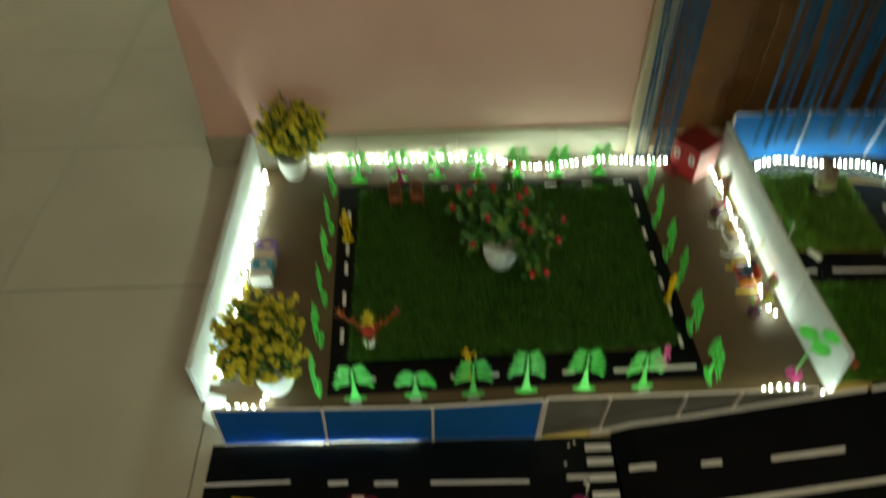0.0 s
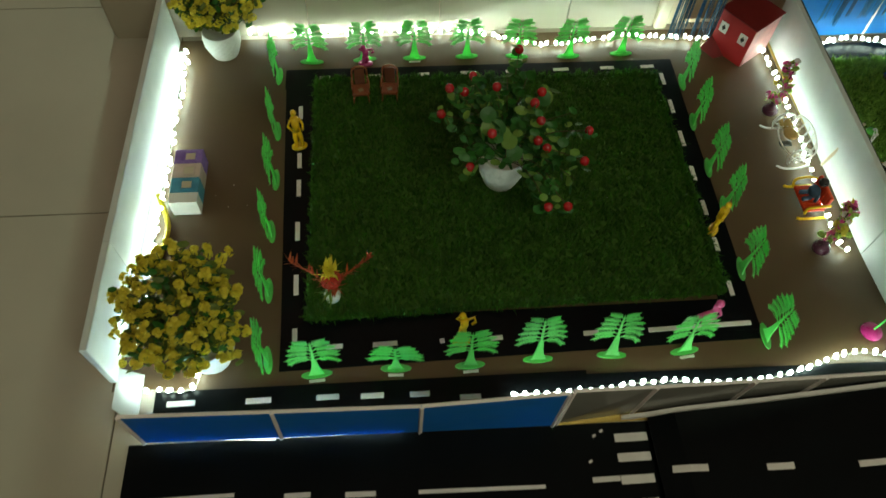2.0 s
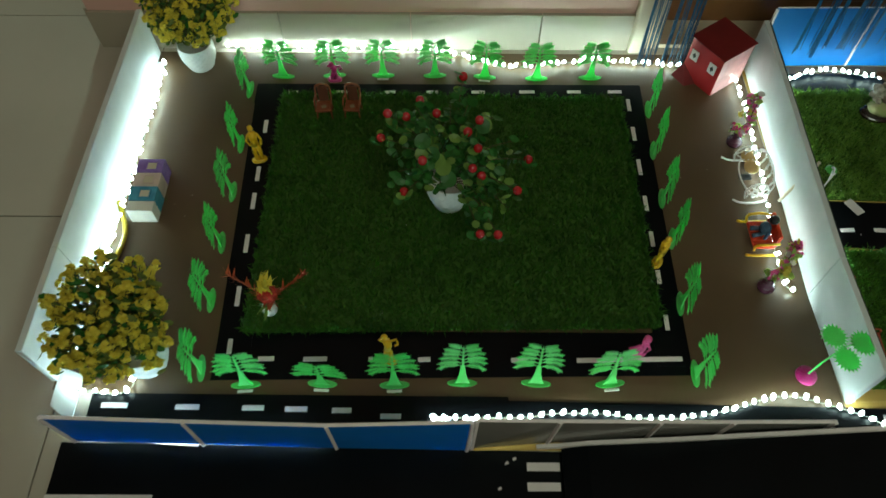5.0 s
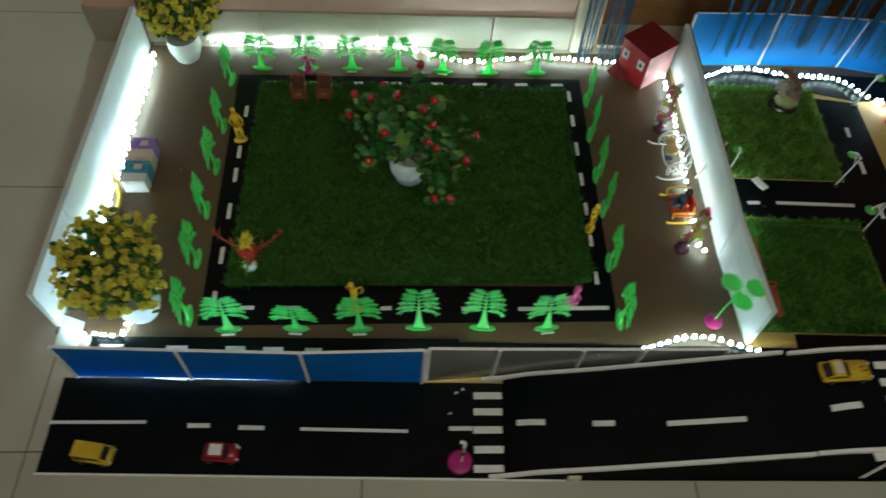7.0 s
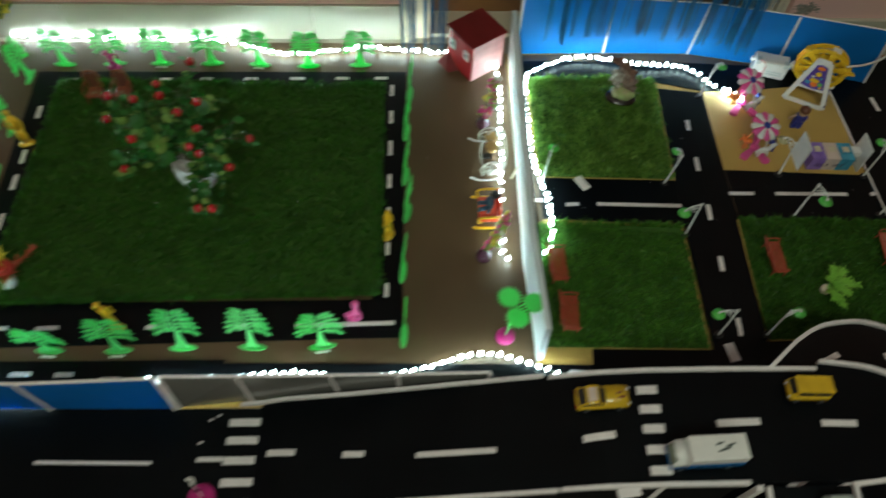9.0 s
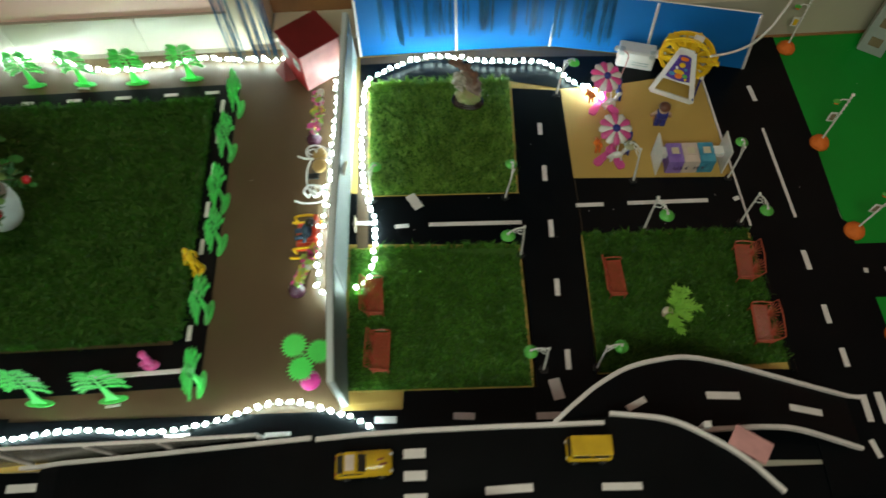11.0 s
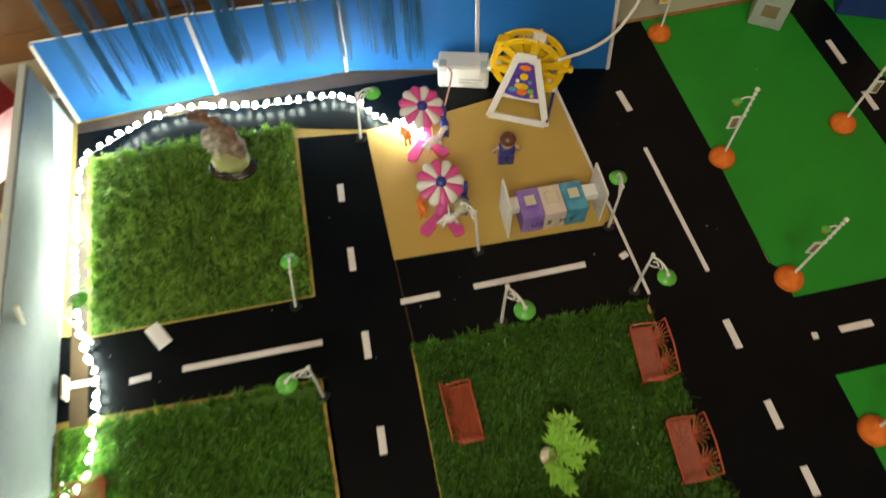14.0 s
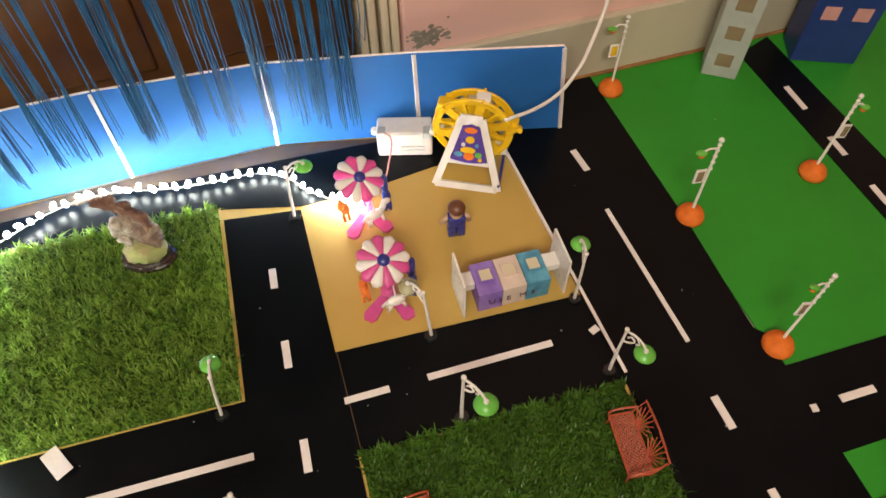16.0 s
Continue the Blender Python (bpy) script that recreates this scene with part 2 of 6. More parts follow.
def rect(x0, y0, x1, y1):
    return [(x0, y0), (x1, y0), (x1, y1), (x0, y1)]


UPRIGHT = Matrix(((1, 0, 0, 0), (0, 0, -1, 0), (0, 1, 0, 0), (0, 0, 0, 1)))


# ---- the room ----
def build_room():
    floor = thing("floor", pose(0, 0, 0), "beige glossy ceramic floor tiles with thin dark joints", "floor", kind="structure")
    part("grout", prism(rect(-3.5, -2.3, 4.6, 5.2), -0.02, -0.0025), M_grout, floor)
    g = 0.0012
    me = mesh_of(B((0, 0, -0.004, 0.6 - 2 * g, 0.6 - 2 * g, 0.008), bevel=0.0012), "tile", M_tile)
    for i in range(-6, 8):
        for j in range(-5, 8):
            x, y = 0.24 + 0.6 * i - 0.3, 0.827 + 0.6 * j - 0.3
            t = new("tile", me)
            t.location, t.parent = (x, y, 0), floor
    H = 2.75

    def wall(name, x0, y0, x1, y1, z0=0.0, z1=H, label="painted pink plaster wall of the room"):
        ob = part(name, B(((x0 + x1) / 2, (y0 + y1) / 2, (z0 + z1) / 2, x1 - x0, y1 - y0, z1 - z0), bevel=0.004), M_pink)
        return tagged(ob, label, "wall", kind="structure")

    wall("wall_north", -0.505, 1.925, 0.742, 2.12)
    wall("wall_north_east", 1.672, 1.872, 4.6, 2.12)
    wall("wall_lintel", 0.742, 1.925, 1.672, 2.12, 2.06, H, "pink wall above the doorway")
    wall("wall_east", 4.45, -2.3, 4.6, 1.872)
    wall("wall_south", -3.5, -2.3, 4.45, -2.15)
    wall("wall_west", -3.5, -2.15, -3.35, 5.2)
    wall("wall_hall_north", -3.35, 5.05, -0.36, 5.2)
    wall("wall_hall_east", -0.505, 2.12, -0.36, 5.05)
    ceil = part("ceiling", B((0.55, 1.45, H + 0.05, 8.1, 7.5, 0.1)), M_white)
    tagged(ceil, "plain white ceiling of the room", "ceiling", kind="structure")
    base = thing("baseboard", pose(0, 0, 0), "beige tiled skirting along the pink wall", "skirting", kind="structure")
    for i in range(5):
        x0, x1 = max(-0.505, -0.67 + 0.3 * i), min(0.742, -0.37 + 0.3 * i)
        part("skirting_tile", B(((x0 + x1) / 2, 1.9205, 0.051, x1 - x0 - 0.0015, 0.009, 0.102), bevel=0.001), M_skirt, base)
    dado = part("dado", B((3.062, 1.866, 0.057, 2.776, 0.012, 0.114), bevel=0.002), M_dado)
    tagged(dado, "worn beige painted dado along the foot of the wall", "skirting", kind="structure")
    tagged(part("trim", B((3.062, 1.858, 0.004, 2.776, 0.005, 0.008), bevel=0.001), M_rust), "rust-stained line at the foot of the wall", "trim", kind="structure")
    part("skirting_tile", B((-0.5095, 2.6, 0.051, 0.009, 1.34, 0.102), bevel=0.001), M_skirt, base)
    # plaster showing through where the paint has flaked
    rng = random.Random(4)
    bm = bmesh.new()
    for k in range(90):
        cx, cz = rng.gauss(1.707, 0.02), 0.14 + rng.gauss(0, 0.008)
        w = rng.uniform(0.0015, 0.0065) * max(0.3, 1 - abs(cx - 1.707) / 0.06)
        if cz - w < 0.116 or cx - w < 1.674:
            continue
        poly = [(cx + w * math.cos(a) * rng.uniform(0.6, 1.25), cz + 0.7 * w * math.sin(a) * rng.uniform(0.5, 1.25)) for a in np.linspace(0, 2 * math.pi, 12)[:-1]]
        prism(poly, 0.0, 0.0006 + 0.00001 * k, bm, Matrix.Translation((0, 1.872, 0)) @ UPRIGHT)
    tagged(part("peeled_paint", bm, M_plaster), "patch of flaked paint with bare plaster on the pink wall", "paint damage", kind="structure")

    # doorway: frame, fluted architrave, closed wooden door
    door = thing("door_1", pose(0, 0, 0), "closed brown wooden door behind a string curtain", "door", kind="structure")
    frame_ = part("door_frame", B((0.79, 2.02, 1.03, 0.05, 0.2, 2.06), (1.655, 2.02, 1.03, 0.034, 0.2, 2.06), (1.245, 2.02, 2.035, 0.86, 0.2, 0.05), bevel=0.004), M_cream, door, "cream painted frame")
    part("architrave", B((0.758, 1.918, 1.03, 0.03, 0.03, 2.06), bevel=0.006), M_cream, door)
    for x in (1.618, 1.632, 1.65, 1.664):
        part("architrave", B((x, 1.898, 1.03, 0.012, 0.03, 2.06), bevel=0.004), M_cream, door)
    leaf = part("door_leaf", B((1.22, 2.03, 1.01, 0.81, 0.04, 2.0), bevel=0.003), M_wood, door)
    for x in (0.96, 1.22, 1.48):
        for z, h in ((0.7, 1.25), (1.68, 0.45)):
            part("door_panel", B((x, 2.006, z, 0.2, 0.012, h), bevel=0.005), M_wood, leaf)
    part("threshold", B((1.25, 2.02, 0.006, 0.86, 0.19, 0.012), bevel=0.002), M_cream, door)

    # string curtain
    cur = thing("string_curtain", pose(0, 0, 0), "blue string curtain with loose hanging tufts in the doorway", "curtain")
    part("rod", tube([(0.73, 1.85, 2.1), (1.7, 1.85, 2.1)], 0.008), M_steel, cur)
    rng = random.Random(11)
    tufts = [(x, 0.03, 7) for x in (0.745, 0.757, 0.77, 0.8, 0.815, 0.83, 0.85)]
    tufts += [(1.085, 0.07, 7), (1.12, 0.06, 12), (1.143, 0.085, 7), (1.185, 0.08, 16), (1.205, 0.085, 9), (1.237, 0.085, 7), (1.268, 0.095, 4), (1.298, 0.09, 14), (1.312, 0.085, 12), (1.326, 0.085, 5), (1.364, 0.075, 13), (1.374, 0.075, 7), (1.397, 0.1, 3), (1.41, 0.07, 12), (1.425, 0.075, 3), (1.462, 0.06, 9), (1.476, 0.062, 13), (1.494, 0.08, 4), (1.51, 0.058, 6), (1.53, 0.06, 8), (1.545, 0.045, 12), (1.556, 0.13, 16), (1.566, 0.03, 8), (1.578, 0.03, 7)]
    for x, low, many in tufts:
        bm = bmesh.new()
        up, slant = rng.uniform(-0.02, 0.02), rng.uniform(-0.006, 0.008)
        for _ in range(int(many * 1.25)):
            fx, fy, fz = rng.gauss(0, 0.0026), rng.uniform(-0.005, 0.003), low + abs(rng.gauss(0, 0.022))
            sx = rng.gauss(0, 0.004) + (rng.uniform(-0.025, 0.025) if rng.random() < 0.12 else 0)
            pts = [(x + up + fx * 2.5, 1.848 + fy, 2.1), (x + up * 0.6 + fx * 2.2 + sx, 1.846 + fy, 1.0), (x + up * 0.3 + fx * 1.5 + sx, 1.843 + fy, 0.5), (x + slant * 0.5 + fx, 1.836 + fy, 0.25), (x + slant + fx * 1.2 + sx * 0.5, 1.832 + fy, fz)]
            tube(pts, 0.0011, bm, 4, 0.0008)
        part("tuft", bm, M_string, cur)
    # a few loops that hang free beside the door frame
    for x in (1.586, 1.598, 1.606):
        z = 0.15 + 0.03 * (x - 1.586) / 0.02
        pts = [(x, 1.845, 2.1), (x + 0.004, 1.842, 0.6), (x + 0.01, 1.84, z + 0.05), (x + 0.005, 1.84, z), (x - 0.008, 1.84, z + 0.03), (x - 0.012, 1.842, 0.5), (x - 0.006, 1.845, 2.1)]
        part("tuft", tube(pts, 0.0008, None, 4), M_string, cur)


build_room()

# ---- the model's ground ----
def sheet(name, poly, z0, z1, material, label, category, kind="structure"):
    return tagged(part(name, prism(poly, z0, z1), material), label, category, kind=kind)


def dash(parent, x0, y0, x1, y1, w, z=0.0048, zf=None):
    """A white paper strip from one end to the other, on its road."""
    d = Vector((x1 - x0, y1 - y0))
    nrm = Vector((-d.y, d.x)).normalized() * w / 2
    bm = bmesh.new()
    rows = []
    for k in range(5):
        x, y = x0 + d.x * k / 4, y0 + d.y * k / 4
        zz = zf(x) + 0.0008 if zf else z
        rows.append([bm.verts.new((x + s * nrm.x, y + s * nrm.y, zz + h)) for s, h in ((-1, -0.0006), (1, -0.0006), (1, 0.0006), (-1, 0.0006))])
    for a, b in zip(rows, rows[1:]):
        for k in range(4):
            bm.faces.new((a[k], a[(k + 1) % 4], b[(k + 1) % 4], b[k]))
    bm.faces.new(rows[0][::-1])
    bm.faces.new(rows[-1])
    bmesh.ops.recalc_face_normals(bm, faces=bm.faces)
    return part("road_marking", bm, M_white, parent)


sheet("base_board_west", [(-0.3, 0.995), (1.0, 0.995), (1.0, 1.9), (-0.372, 1.9), (-0.372, 1.06), (-0.3, 1.06)], 0.0004, 0.0024, M_board, "brown hardboard base under the park model", "board")
sheet("base_board_east", rect(1.003, 1.02, 1.803, 1.863), 0.0004, 0.0024, M_ochre, "ochre hardboard base under the garden blocks", "board")
sheet("base_foam", [(-0.366, 1.03), (-0.335, 1.008), (-0.322, 1.008), (-0.322, 1.085), (-0.366, 1.1)], 0.0027, 0.006, M_foam, "white foam sheet at the corner of the model", "board")

sheet("board_edge", [(0.352, 0.957), (0.505, 0.957), (0.505, 0.9835), (0.352, 0.9835)], 0.0026, 0.0031, M_ochre, "bare ochre board edge by the film fence", "board")

# front street
street = sheet("road", [(-0.331, 0.788), (0.62, 0.77), (1.5, 0.762), (1.5, 1.0), (0.5, 0.955), (0.35, 0.958), (-0.33, 0.968)], 0.0004, 0.0024, M_black, "glossy black paper street with white paper markings", "road")
Z1 = 0.0033
for a in ((-0.332, 0.88, -0.159, 0.88), (-0.083, 0.873, -0.043, 0.873), (0.01, 0.869, 0.057, 0.868), (0.123, 0.866, 0.321, 0.861), (0.397, 0.866, 0.441, 0.866)):
    dash(street, *a, 0.008 if a[2] - a[0] < 0.1 else 0.006, Z1)
for y, x in ((0.93, 0.472), (0.898, 0.471), (0.863, 0.469), (0.826, 0.469), (0.791, 0.467)):
    dash(street, x - 0.027, y, x + 0.027, y, 0.0135, Z1)
part("kerb_strip", prism([(-0.333, 0.785), (0.62, 0.767), (0.62, 0.7705), (-0.333, 0.789)], 0.0004, 0.004), M_white, street, "white paper edge")
for x, y in ((0.412, 0.936), (0.399, 0.895), (0.425, 0.943)):
    part("paper_scrap", B((x, y, 0.0032, 0.006, 0.004, 0.0012, 30)), M_white, street)

# inner lane behind the fence and the track round the lawn
lane = sheet("road", [(-0.3, 0.99), (1.115, 0.965), (1.115, 1.03), (1.0, 1.033), (0.42, 1.043), (0.42, 1.05), (-0.3, 1.054)], 0.0027, 0.0036, M_black, "black paper lane along the inside of the fence", "road")
for x0, x1, y in ((-0.279, -0.234, 1.0265), (-0.152, -0.111, 1.024), (-0.037, 0, 1.023), (0.036, 0.074, 1.021), (0.117, 0.15, 1.019), (0.2, 0.235, 1.009), (0.286, 0.321, 1.0045), (0.34, 0.37, 1.004), (0.698, 0.742, 0.998), (0.871, 0.916, 0.992)):
    dash(lane, x0, y + 0.005, x1, y + 0.005, 0.009, 0.0045)
track = thing("road", pose(0, 0, 0), "black paper path with white dashes round the lawn", "road", kind="structure")
TX0, TX1, TY0, TY1 = -0.113, 0.756, 1.078, 1.796
part("path_strip", prism([(TX0 + 0.012, TY0), (TX1 - 0.012, TY0 + 0.013), (TX1 - 0.008, TY0 + 0.095), (TX0 + 0.012, TY0 + 0.095)], 0.0027, 0.0038), M_black, track)
part("path_strip", prism([(TX0 - 0.006, TY1 - 0.06), (TX1, TY1 - 0.055), (TX1, TY1 + 0.002), (TX0 - 0.006, TY1)], 0.0027, 0.0038), M_black, track)
part("path_strip", prism([(TX0 + 0.013, TY0 + 0.04), (TX0 + 0.075, TY0 + 0.04), (TX0 + 0.06, TY1 - 0.004), (TX0 - 0.005, TY1 - 0.004)], 0.004, 0.0046), M_black, track)
part("path_strip", prism([(TX1 - 0.068, TY0 + 0.03), (TX1 - 0.007, TY0 + 0.03), (TX1 - 0.001, TY1 - 0.012), (TX1 - 0.062, TY1 - 0.012)], 0.004, 0.0046), M_black, track)
for x0, x1 in ((-0.023, 0.006), (0.058, 0.1), (0.174, 0.182), (0.262, 0.284), (0.428, 0.456), (0.545, 0.734)):
    dash(track, x0, 1.1175, x1, 1.1185 + 0.003 * (x0 > 0.5), 0.0085, 0.0054)
for y0, y1 in ((1.647, 1.683), (1.515, 1.553), (1.444, 1.484), (1.34, 1.382), (1.223, 1.265), (1.127, 1.156)):
    dash(track, -0.076 - 0.006 * (y0 - 1.12) / 0.5, y0, -0.077 - 0.006 * (y0 - 1.12) / 0.5, y1, 0.0085, 0.0054)
for x0, x1 in ((-0.045, -0.022), (0.062, 0.092), (0.172, 0.197), (0.268, 0.294), (0.37, 0.4), (0.478, 0.513), (0.587, 0.618), (0.68, 0.711)):
    dash(track, x0, 1.768 + 0.01 * x0, x1, 1.768 + 0.01 * x1, 0.0085, 0.0054)
for y0, y1 in ((1.717, 1.752), (1.631, 1.669), (1.537, 1.578), (1.445, 1.482), (1.359, 1.394), (1.275, 1.305), (1.178, 1.209)):
    dash(track, 0.7175 + 0.008 * (y0 - 1.18), y0, 0.7175 + 0.008 * (y1 - 1.18), y1, 0.0085, 0.0054)

# streets between the garden blocks
west_st = sheet("road", [(1.365, 1.745), (1.472, 1.73), (1.469, 1.496), (1.46, 1.192), (1.455, 0.955), (1.335, 0.955), (1.342, 1.103), (1.344, 1.345), (1.353, 1.468)], 0.0027, 0.0037, M_black, "black paper street between the lawns", "road")
for x, y0, y1 in ((1.4145, 1.61, 1.641), (1.411, 1.491, 1.529), (1.4085, 1.358, 1.397), (1.4045, 1.231, 1.266), (1.406, 1.086, 1.124)):
    dash(west_st, x - 0.001, y0, x + 0.001, y1, 0.0095)
cross = sheet("road", [(1.006, 1.366), (1.344, 1.346), (1.472, 1.356), (1.803, 1.345), (1.796, 1.478), (1.466, 1.495), (1.353, 1.47), (1.058, 1.476), (1.006, 1.487)], 0.0024, 0.0033, M_black, "black paper cross street", "road")
for x0, y0, x1, y1 in ((1.017, 1.413, 1.052, 1.411), (1.1, 1.4, 1.128, 1.401), (1.168, 1.401, 1.352, 1.395), (1.465, 1.428, 1.52, 1.427), (1.568, 1.427, 1.729, 1.424)):
    dash(cross, x0, y0, x1, y1, 0.0085, 0.0046)
south_st = sheet("road", [(1.1, 0.94), (2.0, 0.9), (2.005, 1.08), (1.803, 1.065), (1.462, 1.091), (1.336, 1.079), (1.112, 1.071)], 0.0019, 0.0028, M_black, "black paper street under the flyover", "road")
for x0, y0, x1, y1 in ((1.196, 1.014, 1.233, 1.011), (1.06, 1.014, 1.098, 1.012), (1.339, 1.006, 1.382, 1.005)):
    dash(south_st, x0, y0, x1, y1, 0.012)
back_st = sheet("road", [(1.026, 1.785), (1.366, 1.765), (1.474, 1.736), (1.571, 1.737), (1.803, 1.765), (1.874, 1.768), (1.649, 1.831), (1.609, 1.824), (1.473, 1.832), (1.303, 1.839), (1.026, 1.837)], 0.0027, 0.0035, M_black, "black paper strip along the back fence", "road")
main_st = sheet("road", [(1.789, 1.775), (1.81, 1.857), (1.977, 1.859), (1.982, 1.533), (1.978, 1.366), (1.987, 1.356), (1.987, 1.16), (1.985, 0.85), (1.8, 0.85), (1.804, 1.067), (1.793, 1.338), (1.792, 1.49)], 0.0036, 0.0052, M_black, "broad black paper street beside the green field", "road")
for x0, y0, x1, y1, w in ((1.884, 1.713, 1.888, 1.67, 0.0095), (1.884, 1.595, 1.89, 1.373, 0.006), (1.883, 1.299, 1.884, 1.257, 0.0095), (1.887, 1.184, 1.887, 1.147, 0.0095), (1.893, 1.099, 1.893, 1.064, 0.0095), (1.902, 1.013, 1.901, 0.966, 0.011), (1.928, 1.016, 1.928, 0.962, 0.012), (1.953, 1.016, 1.953, 1.0, 0.01), (1.974, 1.014, 1.973, 0.998, 0.011), (1.89, 0.936, 1.897, 0.906, 0.009)):
    dash(main_st, x0, y0, x1, y1, w, 0.006)
part("kerb_strip", prism([(1.796, 1.359), (1.8, 1.359), (1.789, 1.77), (1.785, 1.77)], 0.0036, 0.007), M_white, main_st, "white paper edge")
part("paper_scrap", B((1.786, 1.424, 0.0062, 0.012, 0.009, 0.0012, 20)), M_white, main_st)
part("road_edge", B((1.796, 1.197, 0.006, 0.008, 0.27, 0.012), bevel=0.001), M_black, main_st, "folded black paper edge")

tagged(part("road_edge", prism([(1.47, 1.494), (1.469, 1.354), (1.47, 1.354), (1.471, 1.494)], 0.0036, 0.0041), M_board), "thin brown board line between two street papers", "trim", kind="structure")

tagged(part("board_strip", prism([(1.026, 1.811), (1.609, 1.804), (1.639, 1.825), (1.473, 1.864), (1.251, 1.865), (1.026, 1.859)], 0.00245, 0.00265), M_board), "brown board strip at the foot of the back fence", "board", kind="structure")

# green field
field = sheet("green_field", [(1.975, 1.861), (2.9, 1.862), (2.9, 0.85), (1.985, 0.85), (1.987, 1.16), (1.979, 1.533)], 0.0006, 0.0032, M_greencard, "plain bright green card field", "ground")
st = sheet("road", [(1.946, 1.195), (2.951, 1.183), (2.942, 1.291), (1.939, 1.309)], 0.0035, 0.0045, M_black, "black paper lane across the green field", "road")
for k in range(6):
    x0 = 1.984 if k == 0 else 2.024 + 0.087 * (k - 1)
    dash(st, x0, 1.2505, x0 + (0.008 if k == 0 else 0.047), 1.2495, 0.0095, 0.0053)
st = sheet("road", [(2.238, 1.829), (2.308, 1.854), (2.32, 1.556), (2.325, 1.295), (2.245, 1.294), (2.248, 1.455)], 0.0035, 0.0045, M_black, "narrow black paper lane on the green field", "road")
for y0, y1 in ((1.681, 1.735), (1.579, 1.618), (1.48, 1.517), (1.373, 1.413)):
    dash(st, 2.267, y0, 2.267, y1, 0.009, 0.0053)


# ---- turf ----
def turf(name, poly, blades, height, lift, seed, label, material=None):
    """An artificial lawn: a green backing with many short leaning blades."""
    ob = thing(name, pose(0, 0, 0), label, "lawn", "lawns", kind="stuff")
    part("backing", prism(poly, lift, lift + 0.0018), M_turfbase, ob)
    if material is not M_turf_dim:
        cx, cy = sum(x for x, _ in poly) / len(poly), sum(y for _, y in poly) / len(poly)
        rim = [(x + (0.0085 if x > cx and material is M_turf_half_lit else math.copysign(0.0035, x - cx)), y + math.copysign(0.0022, y - cy)) for x, y in poly]
        part("board", prism(rim, 0.0022, lift + 0.0009), M_ochre, ob, "ochre board under the turf")
    rng = np.random.default_rng(seed)
    P = np.array(poly)
    lo, hi = P.min(0), P.max(0)
    pts = rng.uniform(lo, hi, (blades * 2, 2))
    inside = np.ones(len(pts), bool)
    for i in range(len(P)):
        a, b = P[i], P[(i + 1) % len(P)]
        inside &= (b[0] - a[0]) * (pts[:, 1] - a[1]) - (b[1] - a[1]) * (pts[:, 0] - a[0]) > 0
    pts = pts[inside][:blades]
    edge = []
    for i in range(len(P)):
        a, b = P[i], P[(i + 1) % len(P)]
        m = int(np.hypot(*(b - a)) * 2600) if material is M_turf_dim or b[0] < a[0] - 0.05 else 0
        edge.append(a + (b - a) * rng.uniform(0, 1, (m, 1)) + rng.normal(0, 0.002, (m, 2)))
    edge = np.concatenate(edge)
    tall = np.r_[np.ones(len(pts)), np.full(len(edge), 1.35)]
    pts = np.concatenate([pts, edge])
    n = len(pts)
    h = height * rng.uniform(0.55, 1.25, n) * tall
    # blades of one tuft lean together
    cell = np.floor(pts / 0.0085 + 0.35 * np.sin(pts[:, ::-1] * 260))
    tuft = np.modf(np.abs(np.sin(cell[:, 0] * 12.9898 + cell[:, 1] * 78.233) * 43758.5453))[0]
    yaw = tuft * 2 * np.pi + rng.normal(0, 0.75, n)
    lean = rng.uniform(0.2, 1.0, n) * (0.75 + 0.5 * tuft)
    h *= 0.82 + 0.36 * np.modf(tuft * 7.3)[0]
    w = rng.uniform(0.0006, 0.0012, n)
    dx, dy = np.cos(yaw), np.sin(yaw)
    root = np.c_[pts, np.full(n, lift + 0.001)]
    side = np.c_[-dy, dx, np.zeros(n)] * w[:, None]
    mid = root + np.c_[dx * lean * 0.25, dy * lean * 0.25, np.full(n, 0.6)] * h[:, None]
    tip = root + np.c_[dx * lean * 0.85, dy * lean * 0.85, np.full(n, 0.95) - 0.3 * lean] * h[:, None]
    verts = np.stack([root - side, root + side, mid + side * 0.9, mid - side * 0.9, tip], 1).reshape(-1, 3)
    k = np.arange(n) * 5
    faces = [f for a in k.tolist() for f in ((a, a + 1, a + 2, a + 3), (a + 3, a + 2, a + 4))]
    me = bpy.data.meshes.new("blades")
    me.from_pydata(verts.tolist(), [], faces)
    me.materials.append(material or M_turf_lit)
    o = new("blades", me)
    o.parent = ob
    return ob


